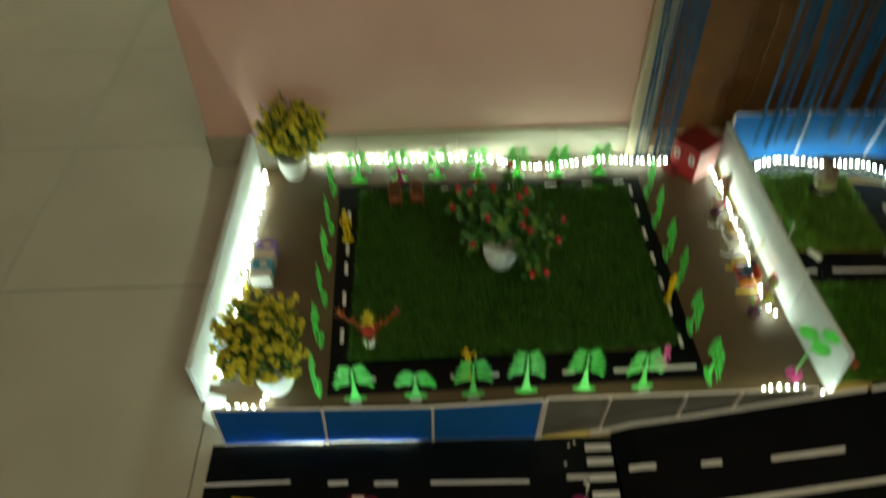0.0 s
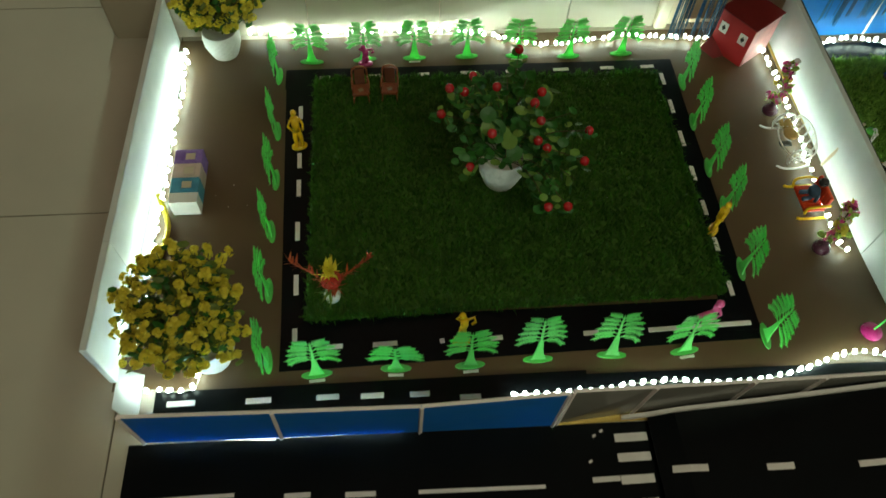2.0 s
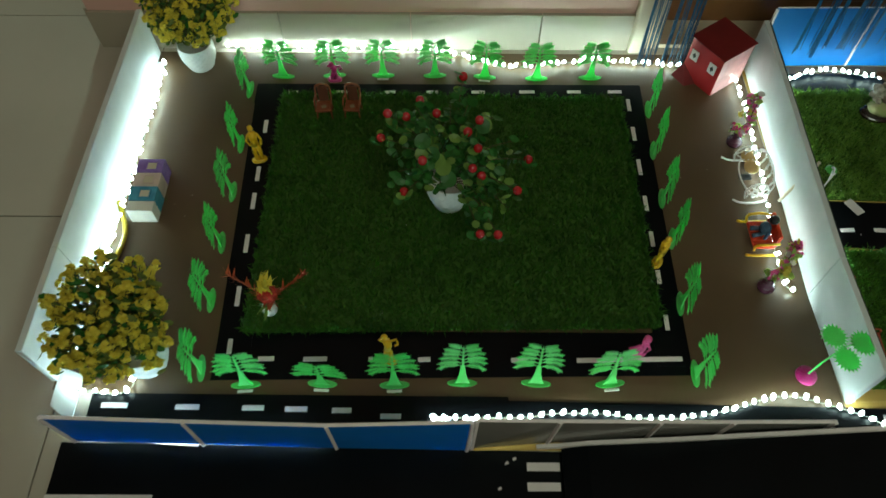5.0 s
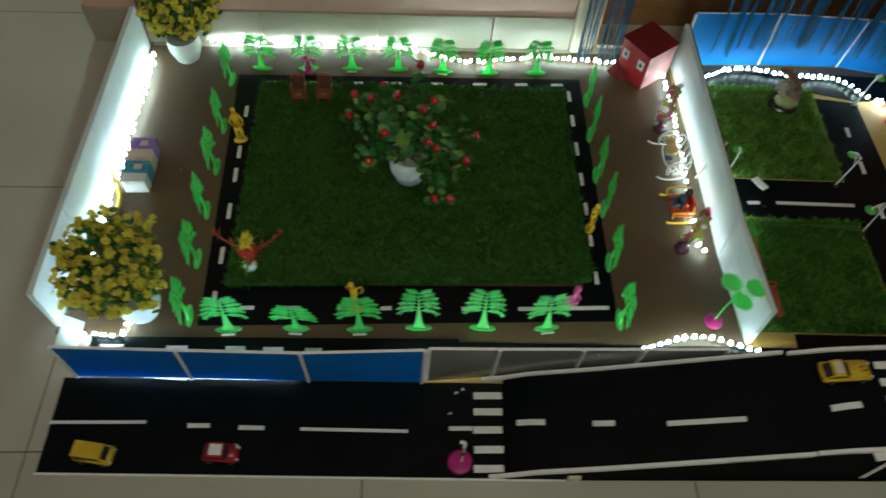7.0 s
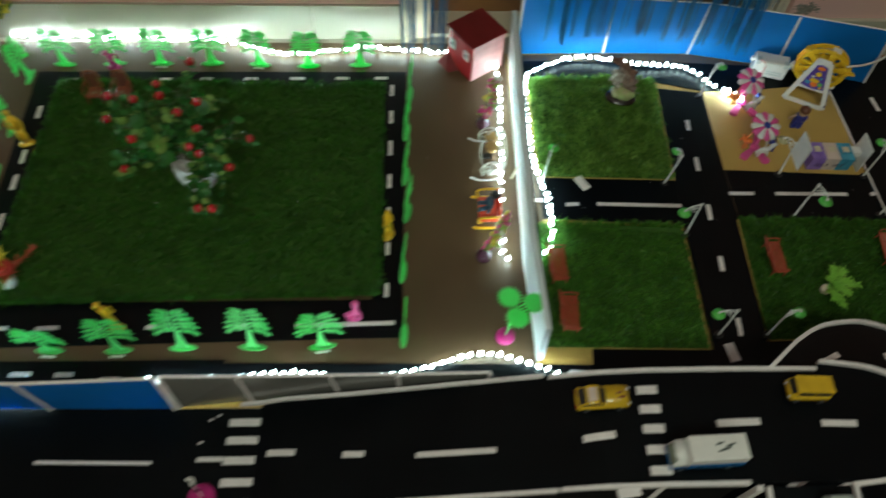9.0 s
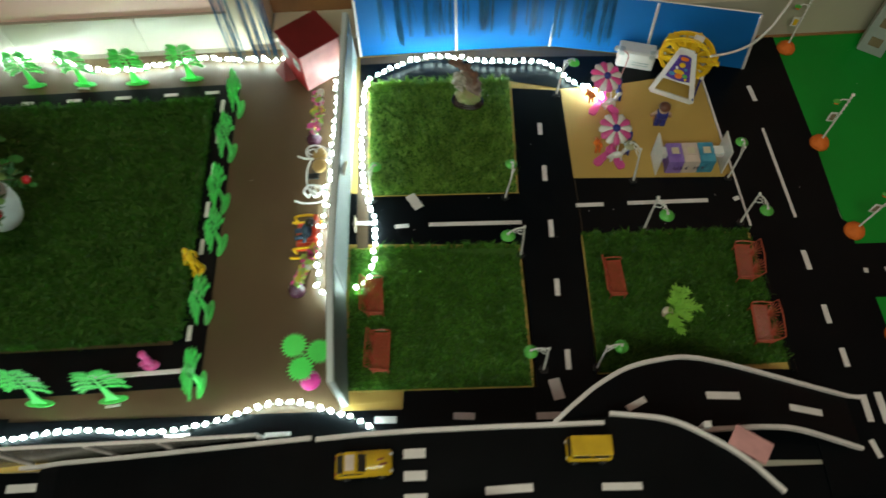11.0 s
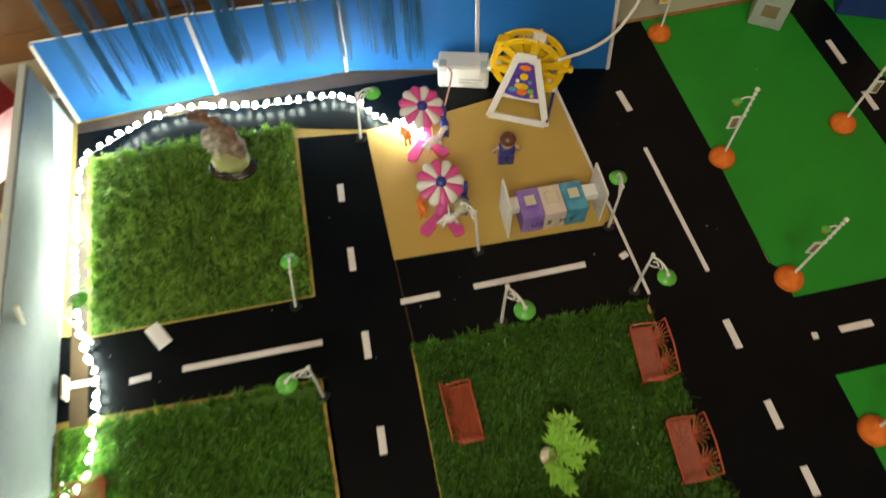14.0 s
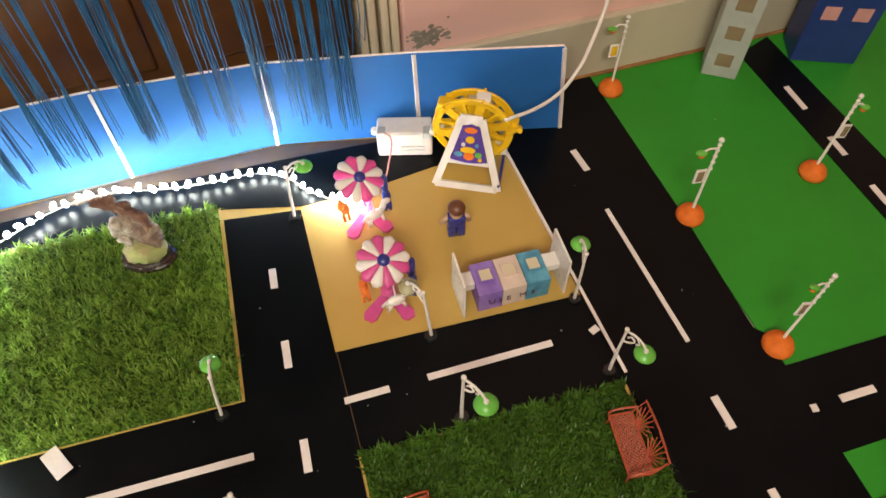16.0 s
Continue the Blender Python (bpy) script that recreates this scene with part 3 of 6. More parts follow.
def turf_material(name, low, high):
    m = bpy.data.materials.new(name)
    m.use_nodes = True
    n, l = m.node_tree.nodes, m.node_tree.links
    b, g, r, nz, c, mx = n["Principled BSDF"], n.new("ShaderNodeNewGeometry"), n.new("ShaderNodeValToRGB"), n.new("ShaderNodeTexNoise"), n.new("ShaderNodeTexCoord"), n.new("ShaderNodeMix")
    r.color_ramp.elements[0].color, r.color_ramp.elements[1].color = (*low, 1), (*high, 1)
    l.new(g.outputs["Random Per Island"], r.inputs[0])
    nz.inputs["Scale"].default_value = 26
    l.new(c.outputs["Object"], nz.inputs["Vector"])
    mx.data_type, mx.blend_type = "RGBA", "MULTIPLY"
    rr = n.new("ShaderNodeValToRGB")
    rr.color_ramp.elements[0].position, rr.color_ramp.elements[1].position = 0.35, 0.65
    rr.color_ramp.elements[0].color = (0.6, 0.62, 0.55, 1)
    l.new(nz.outputs["Fac"], rr.inputs[0])
    mx.inputs[0].default_value = 1
    l.new(r.outputs[0], mx.inputs[6])
    l.new(rr.outputs[0], mx.inputs[7])
    l.new(mx.outputs[2], b.inputs["Base Color"])
    b.inputs["Roughness"].default_value = 0.42
    t, ms = n.new("ShaderNodeBsdfTranslucent"), n.new("ShaderNodeMixShader")
    l.new(mx.outputs[2], t.inputs[0])
    ms.inputs[0].default_value = 0.42
    l.new(b.outputs[0], ms.inputs[1])
    l.new(t.outputs[0], ms.inputs[2])
    l.new(ms.outputs[0], n["Material Output"].inputs["Surface"])
    return m


# one turf in four tones: each lawn's stronger or weaker light is in its colour
M_turf_lit = turf_material("turf_blades", (0.13, 0.3, 0.032), (0.36, 0.55, 0.1))
M_turf_half_lit = turf_material("half_lit_turf_blades", (0.055, 0.19, 0.015), (0.18, 0.39, 0.042))
M_turf_shaded = turf_material("shaded_turf_blades", (0.042, 0.145, 0.012), (0.13, 0.3, 0.032))
M_turf_dim = turf_material("dim_turf_blades", (0.03, 0.12, 0.01), (0.09, 0.25, 0.022))
turf("lawn", [(-0.054, 1.17), (0.704, 1.183), (0.7, 1.744), (-0.05, 1.756)], 44000, 0.013, 0.005, 1, "large green artificial turf lawn of the park, darkened for dim light", M_turf_dim)
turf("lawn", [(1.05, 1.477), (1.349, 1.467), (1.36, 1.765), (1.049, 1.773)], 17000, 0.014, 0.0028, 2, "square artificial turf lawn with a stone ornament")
turf("lawn", [(1.012, 1.068), (1.337, 1.06), (1.34, 1.34), (1.058, 1.35), (1.012, 1.355)], 17000, 0.012, 0.0028, 3, "square artificial turf lawn with two benches", M_turf_half_lit)
turf("lawn", [(1.457, 1.077), (1.798, 1.079), (1.788, 1.345), (1.468, 1.357)], 16000, 0.012, 0.0028, 4, "square artificial turf lawn with three benches and a plant", M_turf_shaded)

# ---- flyover ----
def main_z(x):
    """Height of the flyover's deck: a ramp from the street, then nearly level."""
    knots = ((0.46, 0.0032), (0.5, 0.014), (0.545, 0.034), (0.667, 0.064), (1.055, 0.176), (1.14, 0.188), (1.27, 0.196), (1.45, 0.198))
    for (x0, z0), (x1, z1) in zip(knots, knots[1:]):
        if x < x1:
            return z0 + (z1 - z0) * max(0.0, x - x0) / (x1 - x0)
    return 0.198


def branch_z(x):
    return 0.1975 if x < 1.36 else 0.002 + max(0.0, 0.1955 * (1.88 - x) / 0.52)


def ribbon(left, right, zf, thick, bm=None):
    """A slab between two edge lines, its top at zf(x)."""
    bm = bm or bmesh.new()
    rows = []
    for (ax, ay), (bx, by) in zip(left, right):
        rows.append([bm.verts.new(v) for v in ((ax, ay, zf(ax)), (bx, by, zf(bx)), (bx, by, zf(bx) - thick), (ax, ay, zf(ax) - thick))])
    for a, b in zip(rows, rows[1:]):
        for k in range(4):
            bm.faces.new((a[k], a[(k + 1) % 4], b[(k + 1) % 4], b[k]))
    bm.faces.new(rows[0][::-1])
    bm.faces.new(rows[-1])
    bmesh.ops.recalc_face_normals(bm, faces=bm.faces)
    return bm


def smooth(points, n=8):
    """Points along a soft curve through the given ones."""
    P = [Vector(p) for p in points]
    P = [2 * P[0] - P[1]] + P + [2 * P[-1] - P[-2]]
    out = []
    for a, b, c, d in zip(P, P[1:], P[2:], P[3:]):
        for k in range(n):
            t = k / n
            out.append(0.5 * (2 * b + (c - a) * t + (2 * a - 5 * b + 4 * c - d) * t * t + (3 * b - a - 3 * c + d) * t ** 3))
    return [tuple(p) for p in out + [P[-2]]]


fly = thing("flyover", pose(0, 0, 0), "black paper flyover with white rails, ramp and curved slip road", "bridge")
xs = [0.502 + 0.04 * i for i in range(25)]
deck = part("deck", ribbon([(x, 0.775 - 0.012 * min(1, (x - 0.46) / 0.5)) for x in xs], [(x, 0.957 - 0.008 * (x > 0.98) - 0.003 * (x > 1.3)) for x in xs], main_z, 0.0022), M_black, fly)
for x0, y0, x1, y1, w in ((0.52, 0.869, 0.57, 0.864, 0.011), (0.652, 0.854, 0.689, 0.851, 0.01), (0.774, 0.841, 0.9, 0.836, 0.009), (1.031, 0.84, 1.079, 0.843, 0.011), (1.234, 0.853, 1.3, 0.854, 0.011), (1.394, 0.85, 1.449, 0.848, 0.01)):
    dash(deck, x0, y0, x1, y1, w, zf=main_z)
for y in (0.911, 0.88, 0.849, 0.817, 0.786):
    dash(deck, 1.121, y, 1.153, y - 0.001, 0.0135, zf=main_z)


def rail(points, zf, h=0.007, w=0.006):
    P = [(x, y) for x, y in points]
    left, right = [], []
    for i, (x, y) in enumerate(P):
        a, b = P[max(i - 1, 0)], P[min(i + 1, len(P) - 1)]
        d = Vector((b[0] - a[0], b[1] - a[1])).normalized() * w / 2
        left.append((x - d.y, y + d.x))
        right.append((x + d.y, y - d.x))
    return part("rail", ribbon(left, right, lambda x: zf(x) + h, h + 0.004), M_white, fly, "white foam rail")


rail([(0.466 + 0.02 * i, 0.776 - 0.01 * i / 26) for i in range(27)], main_z)
rail([(0.99 + 0.03 * i, 0.767 - 0.0005 * i) for i in range(10)], main_z)
rail([(0.462 + 0.02 * i, 0.962 - 0.014 * i / 26) for i in range(27)], main_z)
rail([(0.99 + 0.03 * i, 0.945 - 0.0006 * i) for i in range(15)], main_z)
rail([(1.41 + 0.02 * i, 0.757 + 0.002 * i) for i in range(5)], main_z)
# slip road down to the broad street
inner = smooth([(1.335, 0.937), (1.383, 0.976), (1.415, 1.0), (1.465, 1.029), (1.52, 1.047), (1.579, 1.057), (1.658, 1.05), (1.797, 1.025), (1.895, 1.008)], 5)
outer = smooth([(1.44, 0.935), (1.46, 0.933), (1.49, 0.932), (1.53, 0.934), (1.58, 0.94), (1.635, 0.945), (1.692, 0.95), (1.76, 0.948), (1.871, 0.922)], 5)
slip = part("slip_road", ribbon(inner, outer, branch_z, 0.0022), M_black, fly)
rail(inner, branch_z)
rail(outer[15:], branch_z)
for x0, y0, x1, y1, w in ((1.456, 0.966, 1.489, 0.983, 0.01), (1.597, 0.996, 1.659, 0.999, 0.012), (1.75, 0.986, 1.812, 0.979, 0.011)):
    dash(slip, x0, y0, x1, y1, w, zf=branch_z)
curve_out = smooth([(1.42, 0.95), (1.5, 0.937), (1.553, 0.91), (1.6, 0.875), (1.64, 0.83)], 5)
curve_in = smooth([(1.42, 0.77), (1.47, 0.765), (1.5, 0.757), (1.52, 0.745), (1.535, 0.73)], 5)
part("deck", ribbon(curve_out, curve_in, lambda x: 0.1972, 0.0022), M_black, fly)
rail(curve_out, lambda x: 0.1972)
for x, y in ((1.276, 0.756), (1.325, 0.756), (1.405, 0.756), (1.29, 0.94), (1.42, 0.8), (1.0, 0.93), (1.0, 0.78), (1.15, 0.775), (1.15, 0.94)):
    part("pillar", B((x, y, main_z(x) / 2, 0.011, 0.009, main_z(x) - 0.003), bevel=0.001), M_white, fly, "white foam pillar")
part("pillar", B((1.56, 0.93, 0.097, 0.011, 0.009, 0.19), bevel=0.001), M_white, fly)
part("side_panel", ribbon([(x, 0.769) for x in xs[3:13]], [(x, 0.7705) for x in xs[3:13]], lambda x: main_z(x) - 0.004, 0.001), M_mattblack, fly)
bm = bmesh.new()
for x0, x1 in ((0.5, 1.27),):
    n = 20
    top = [(x0 + (x1 - x0) * i / n) for i in range(n + 1)]
    v = [[bm.verts.new((x, 0.772 + dy, z)) for x in top for z in (0.003, main_z(x) - 0.003)] for dy in (0, 0.0015)]
    for q in v:
        for i in range(n):
            bm.faces.new((q[2 * i], q[2 * i + 2], q[2 * i + 3], q[2 * i + 1]))
part("side_panel", bm, M_mattblack, fly, "black paper side")
part("tag", B((1.61, 0.896, 0.2, 0.055, 0.032, 0.003, -35)), M_rose, fly, "blank pale card")
part("tag", B((1.085, 0.756, 0.183, 0.035, 0.014, 0.002, 8)), M_white, fly)
part("tag", B((0.615, 0.767, 0.022, 0.022, 0.006, 0.02)), M_cream, fly)

# ---- fences and foam walls ----
def slab(bm, corners, t):
    """A board of thickness t on four corners."""
    c = [Vector(p) for p in corners]
    n = (c[1] - c[0]).cross(c[3] - c[0]).normalized() * t / 2
    lo, hi = [bm.verts.new(p - n) for p in c], [bm.verts.new(p + n) for p in c]
    bm.faces.new(lo[::-1])
    bm.faces.new(hi)
    for i in range(4):
        j = (i + 1) % 4
        bm.faces.new((lo[i], lo[j], hi[j], hi[i]))
    return bm


def panel_fence(name, feet, tops, h, panel_mat, label, thick=0.003, strip=0.007, group="", foot=0.0045):
    """Card panels between white foam strips, from the foot line to the top line."""
    ob = thing(name, pose(0, 0, 0), label, "fence", group)
    F, T = [Vector((x, y, foot)) for x, y in feet], [Vector((x, y, h)) for x, y in tops]
    for i in range(len(F) - 1):
        part("panel", slab(bmesh.new(), (F[i], F[i + 1], T[i + 1], T[i]), thick), panel_mat, ob)
        ax = (T[i + 1] - T[i]).normalized() * 0.0004
        part("top_strip", tube([T[i] + ax, T[i + 1] - ax], strip / 2, None, 4), M_white, ob, "white foam strip")
    for f, t in zip(F, T):
        out = Vector((0, -0.001, 0))
        part("post", tube([Vector((f.x, f.y, 0.0042)) + out, t + out - Vector((0, 0, 0.003))], 0.0038, None, 4), M_white, ob, "white foam strip")
    return ob


blue = panel_fence("fence", [(-0.305, 0.97), (-0.091, 0.965), (0.13, 0.96), (0.346, 0.957)], [(-0.299, 0.963), (-0.084, 0.957), (0.131, 0.952), (0.35, 0.958)], 0.145, M_blue, "upright blue card fence with white foam edging", group="fences round the park", foot=0.0085)
part("foot_strip", B((-0.2, 0.972, 0.0034, 0.2, 0.008, 0.0015, -4)), M_white, blue)
panel_fence("fence", [(0.354, 0.96), (0.481, 0.97), (0.64, 0.973), (0.745, 0.973), (0.9, 0.973)], [(0.357, 0.961), (0.483, 0.96), (0.634, 0.96), (0.745, 0.96), (0.897, 0.961)], 0.145, M_clear, "smoky plastic film fence with white foam edging", 0.0008, group="fences round the park")
BF = [(1.028, 1.863), (1.248, 1.868), (1.463, 1.866), (1.675, 1.82), (1.884, 1.766)]
panel_fence("fence", BF, [(1.03, 1.874), (1.248, 1.877), (1.47, 1.862), (1.671, 1.82), (1.872, 1.769)], 0.161, M_blue, "tall blue card fence with white foam strips at the doorway", strip=0.004, group="fences round the park")


def foam_wall(pts, h, t, label, material=None):
    ob = thing("foam_wall", pose(0, 0, 0), label, "foam board", "foam walls")
    for (ax, ay, lx), (bx, by, _) in zip(pts, pts[1:]):
        bm = bmesh.new()
        d = Vector((bx - ax, by - ay)).normalized()
        n = Vector((-d.y, d.x)) * t / 2
        lo = [(ax + n.x, ay + n.y), (bx + n.x, by + n.y), (bx - n.x, by - n.y), (ax - n.x, ay - n.y)]
        v0, v1 = [bm.verts.new((x, y, 0.0028)) for x, y in lo], [bm.verts.new((x + lx, y, h)) for x, y in lo]
        bm.faces.new(v0[::-1])
        bm.faces.new(v1)
        for i in range(4):
            bm.faces.new((v0[i], v0[(i + 1) % 4], v1[(i + 1) % 4], v1[i]))
        bmesh.ops.recalc_face_normals(bm, faces=bm.faces)
        bmesh.ops.bevel(bm, geom=list(bm.edges), offset=0.0012, segments=1, affect="EDGES")
        part("board", bm, material or M_foam, ob)
    return ob


fw = foam_wall([(-0.371, 1.075, -0.002), (-0.371, 1.272, -0.002), (-0.367, 1.895, -0.002)], 0.13, 0.012, "white foam board wall lit by the light string")
fw2 = foam_wall([(1.008, 1.04, -0.004), (1.0, 1.252, -0.004), (1.014, 1.86, 0.002)], 0.14, 0.011, "white foam board wall between the park and the lawns, backed with grey sheet")
for (ax, ay), (bx, by) in (((1.0145, 1.042), (1.0065, 1.251)), ((1.0065, 1.254), (1.016, 1.855))):
    part("backing_sheet", slab(bmesh.new(), ((ax, ay, 0.004), (bx, by, 0.004), (bx + (0.002 if by > 1.5 else -0.004), by, 0.139), (ax - 0.004, ay, 0.139)), 0.0012), M_grey, fw2, "smooth grey sheet")
part("foot_strip", B((-0.354, 1.49, 0.0055, 0.019, 0.74, 0.005), bevel=0.001), M_foam, fw, "white foam strip along the foot")
part("support_stick", tube([(0.985, 1.46, 0.02), (1.02, 1.47, 0.132)], 0.003), M_cream, fw2, "wooden stick")
part("tape", B((1.022, 1.407, 0.01, 0.003, 0.03, 0.02)), M_cream, fw2)
tagged(part("yellow_ribbon", tube(smooth([(-0.345, 1.45, 0.02), (-0.325, 1.4, 0.008), (-0.322, 1.36, 0.006), (-0.33, 1.3, 0.007)], 6), 0.005), M_tape), "crumpled yellow foil ribbon by the foam wall", "ribbon")
for x, y, a in ((1.141, 1.453, 30), (1.379, 1.052, 10)):
    tagged(part("paper_card", B((x, y, 0.0105 if x < 1.2 else 0.0045, 0.02, 0.038, 0.001, a), bevel=0.0003), M_white), "blank white paper card lying on the street", "card")
tagged(part("paper_card", B((1.059, 1.054, 0.0032, 0.09, 0.02, 0.001, 2)), M_ochre), "strip of ochre card at the lawn's edge", "card")


tagged(part("board_strip", prism(rect(1.024, 1.275, 1.047, 1.786), 0.0028, 0.0034), M_darkboard), "narrow brown board strip at the foot of the foam wall", "board", kind="structure")


# ---- light strings ----
def bulb_mesh():
    return mesh_of(lathe([(0.0013, -0.0056), (0.0028, -0.0043), (0.0036, -0.0009), (0.0036, 0.0018), (0.0027, 0.005), (0.001, 0.0066)], seg=10), "bulb", M_bulb, True)


BULB = bulb_mesh()


def light_string(pts, step, label, seed, jitter=0.004, rows=1):
    """Clear wire on the ground with small glowing bulbs along it."""
    ob = thing("light_string", pose(0, 0, 0), label, "fairy lights", "light strings")
    rng = random.Random(seed)
    line = smooth(pts, 10)
    part("wire", tube(line, 0.0012, None, 5), M_wire, ob)
    left = 0.0
    for a, b in zip(line, line[1:]):
        va, vb = Vector(a), Vector(b)
        ln = (vb - va).length
        while left < ln:
            for r in range(rows):
                p = va.lerp(vb, left / ln) + Vector((rng.uniform(-jitter, jitter), rng.uniform(-jitter, jitter), 0.004 + rng.uniform(0, 0.002) + 0.011 * r))
                o = new("bulb", BULB)
                o.parent = ob
                o.matrix_local = Matrix.Translation(p) @ Euler((rng.uniform(0.1, 0.8), 0, rng.uniform(0, 6.3))).to_matrix().to_4x4()
            left += step
        left -= ln
    return ob


Z = 0.009
light_string([(-0.2, 1.906, Z), (-0.05, 1.905, Z), (0.13, 1.905, Z), (0.26, 1.903, Z)], 0.0195, "dense cluster of white fairy lights along the skirting", 1, 0.006)
light_string([(0.27, 1.9, Z), (0.34, 1.888, Z), (0.428, 1.851, Z), (0.502, 1.849, Z), (0.576, 1.861, Z), (0.652, 1.872, Z), (0.726, 1.867, Z), (0.855, 1.857, Z)], 0.0165, "white fairy lights winding along the back of the park", 2)
light_string([(-0.337, 1.85, 0.012), (-0.337, 1.7, 0.012), (-0.338, 1.5, 0.012), (-0.34, 1.3, 0.012), (-0.339, 1.12, 0.012)], 0.017, "bright white fairy lights at the foot of the foam wall", 3, 0.005)
light_string([(-0.345, 1.07, 0.012), (-0.32, 1.055, 0.012), (-0.277, 1.052, Z), (-0.256, 1.05, Z), (-0.237, 1.057, Z), (-0.231, 1.069, Z), (-0.236, 1.086, Z)], 0.019, "curl of white fairy lights under the yellow bush", 4, 0.002)
light_string([(0.29, 1.012, 0.004), (0.345, 1.012, 0.004), (0.44, 1.013, 0.004), (0.5, 1.02, 0.004), (0.58, 1.02, 0.004), (0.627, 1.013, 0.004), (0.674, 1.012, 0.004), (0.723, 1.014, 0.004), (0.791, 1.025, 0.007), (0.834, 1.037, 0.009), (0.867, 1.047, 0.009), (0.9, 1.051, 0.009), (0.93, 1.048, 0.009), (0.96, 1.039, 0.009), (0.985, 1.031, 0.009), (1.019, 1.02, 0.008), (1.037, 1.012, 0.008), (1.053, 1.002, 0.008), (1.067, 0.987, 0.008), (1.084, 0.975, 0.008)], 0.0185, "white fairy lights behind the clear film fence", 5, 0.001)
light_string([(0.972, 1.8, 0.012), (0.976, 1.738, 0.012), (0.973, 1.657, 0.012), (0.97, 1.6, 0.012), (0.964, 1.474, 0.012), (0.958, 1.413, 0.012), (0.952, 1.331, 0.012), (0.953, 1.271, 0.012), (0.97, 1.257, 0.012)], 0.022, "white fairy lights along the foam wall behind the toys", 6, 0.004)
light_string([(1.027, 1.267, Z), (1.052, 1.287, Z), (1.06, 1.332, 0.016), (1.063, 1.379, Z), (1.056, 1.43, Z), (1.045, 1.464, 0.014), (1.036, 1.552, 0.015), (1.035, 1.633, 0.015), (1.037, 1.704, 0.015), (1.044, 1.767, 0.017), (1.084, 1.799, 0.014), (1.149, 1.831, 0.012), (1.216, 1.838, 0.012), (1.295, 1.82, 0.012), (1.358, 1.813, 0.012), (1.423, 1.812, Z), (1.462, 1.792, Z), (1.489, 1.757, Z), (1.515, 1.732, Z), (1.541, 1.711, Z), (1.557, 1.696, Z), (1.562, 1.701, Z), (1.546, 1.717, Z), (1.528, 1.731, Z)], 0.0172, "white fairy lights looping round the lawn to the back fence", 7, 0.0025)


light_string([(-0.285, 0.984, 0.006), (-0.2, 0.981, 0.006), (-0.1, 0.978, 0.006), (0.02, 0.974, 0.006), (0.1, 0.973, 0.006)], 0.0135, "white fairy lights tucked behind the foot of the blue fence", 8, 0.0006)


# ---- toy palms ----
def palm(h, w, seed, droop=1.0):
    """One flat plastic palm: plate, tapered trunk, toothed fronds. Returns three meshes."""
    rng = random.Random(seed)
    base = bmesh.new()
    prism([(0.026 * math.cos(a), 0.0075 * math.sin(a)) for a in np.linspace(0, 2 * math.pi, 21)[:-1]], 0.0, 0.0026, base)
    trunk = bmesh.new()
    hs = [(0.014, 0.0026), (0.0098, 0.1 * h), (0.006, 0.25 * h), (0.0038, 0.46 * h)]
    poly = [(x, z) for x, z in hs] + [(-x, z) for x, z in hs[::-1]]
    prism(poly, -0.0015, 0.0015, trunk, UPRIGHT)
    crown = bmesh.new()
    rib0, rib1 = 0.46 * h, 0.9 * h
    prism([(-0.0024, 0.4 * h), (0.0024, 0.4 * h), (0.0014, rib1), (0.0004, h), (-0.0014, rib1)], -0.0009, 0.0009, crown, UPRIGHT)
    pairs = 6
    k = 0
    for j in range(pairs):
        f0 = j / (pairs - 1)
        for side in (-1, 1):
            start = Vector((0, rib0 + (rib1 - rib0) * f0))
            length = w * (0.55 - 0.22 * f0 ** 1.8) * rng.uniform(0.95, 1.05)
            ang = math.radians(24 + 24 * f0 + rng.uniform(-3, 3))
            bend = math.radians(82 - 38 * f0) * droop
            steps = 10
            pts, p = [], start.copy()
            for i in range(steps):
                pts.append((p.copy(), ang))
                p += Vector((side * math.cos(ang), math.sin(ang))) * length / (steps - 1)
                ang -= bend / steps
            off = 0.0007 * (k % 3 - 1)
            k += 1
            for i, (q, an) in enumerate(pts):
                f = 1 - i / steps
                d = Vector((side * math.cos(an), math.sin(an)))
                if i < steps - 1:
                    e = pts[i + 1][0]
                    nn = Vector((-d.y, d.x)) * (0.0004 + 0.0004 * f)
                    prism([tuple(q - nn), tuple(e - nn), tuple(e + nn), tuple(q + nn)], off - 0.0008, off + 0.0008, crown, UPRIGHT)
                if i > 1:
                    for s in (-1, 1):
                        ln = 0.0108 * (0.55 + 0.5 * f) * rng.uniform(0.9, 1.1)
                        u = (d * 0.66 + Vector((-d.y, d.x)) * s * 0.75)
                        r = d * 0.00115
                        m_ = q + u * ln * 0.6
                        prism([tuple(q - r), tuple(q + r), tuple(m_ + r * 0.8), tuple(q + u * ln), tuple(m_ - r * 0.8)], off - 0.0006, off + 0.0006, crown, UPRIGHT)
    bmesh.ops.recalc_face_normals(crown, faces=crown.faces)
    return [mesh_of(b, nm, M_palm) for b, nm in ((base, "base"), (trunk, "trunk"), (crown, "crown"))]


PALMS = [palm(0.106, 0.078, 1, 1.1), palm(0.114, 0.074, 2, 1.15), palm(0.09, 0.08, 3, 1.0), palm(0.103, 0.068, 4, 1.1)]


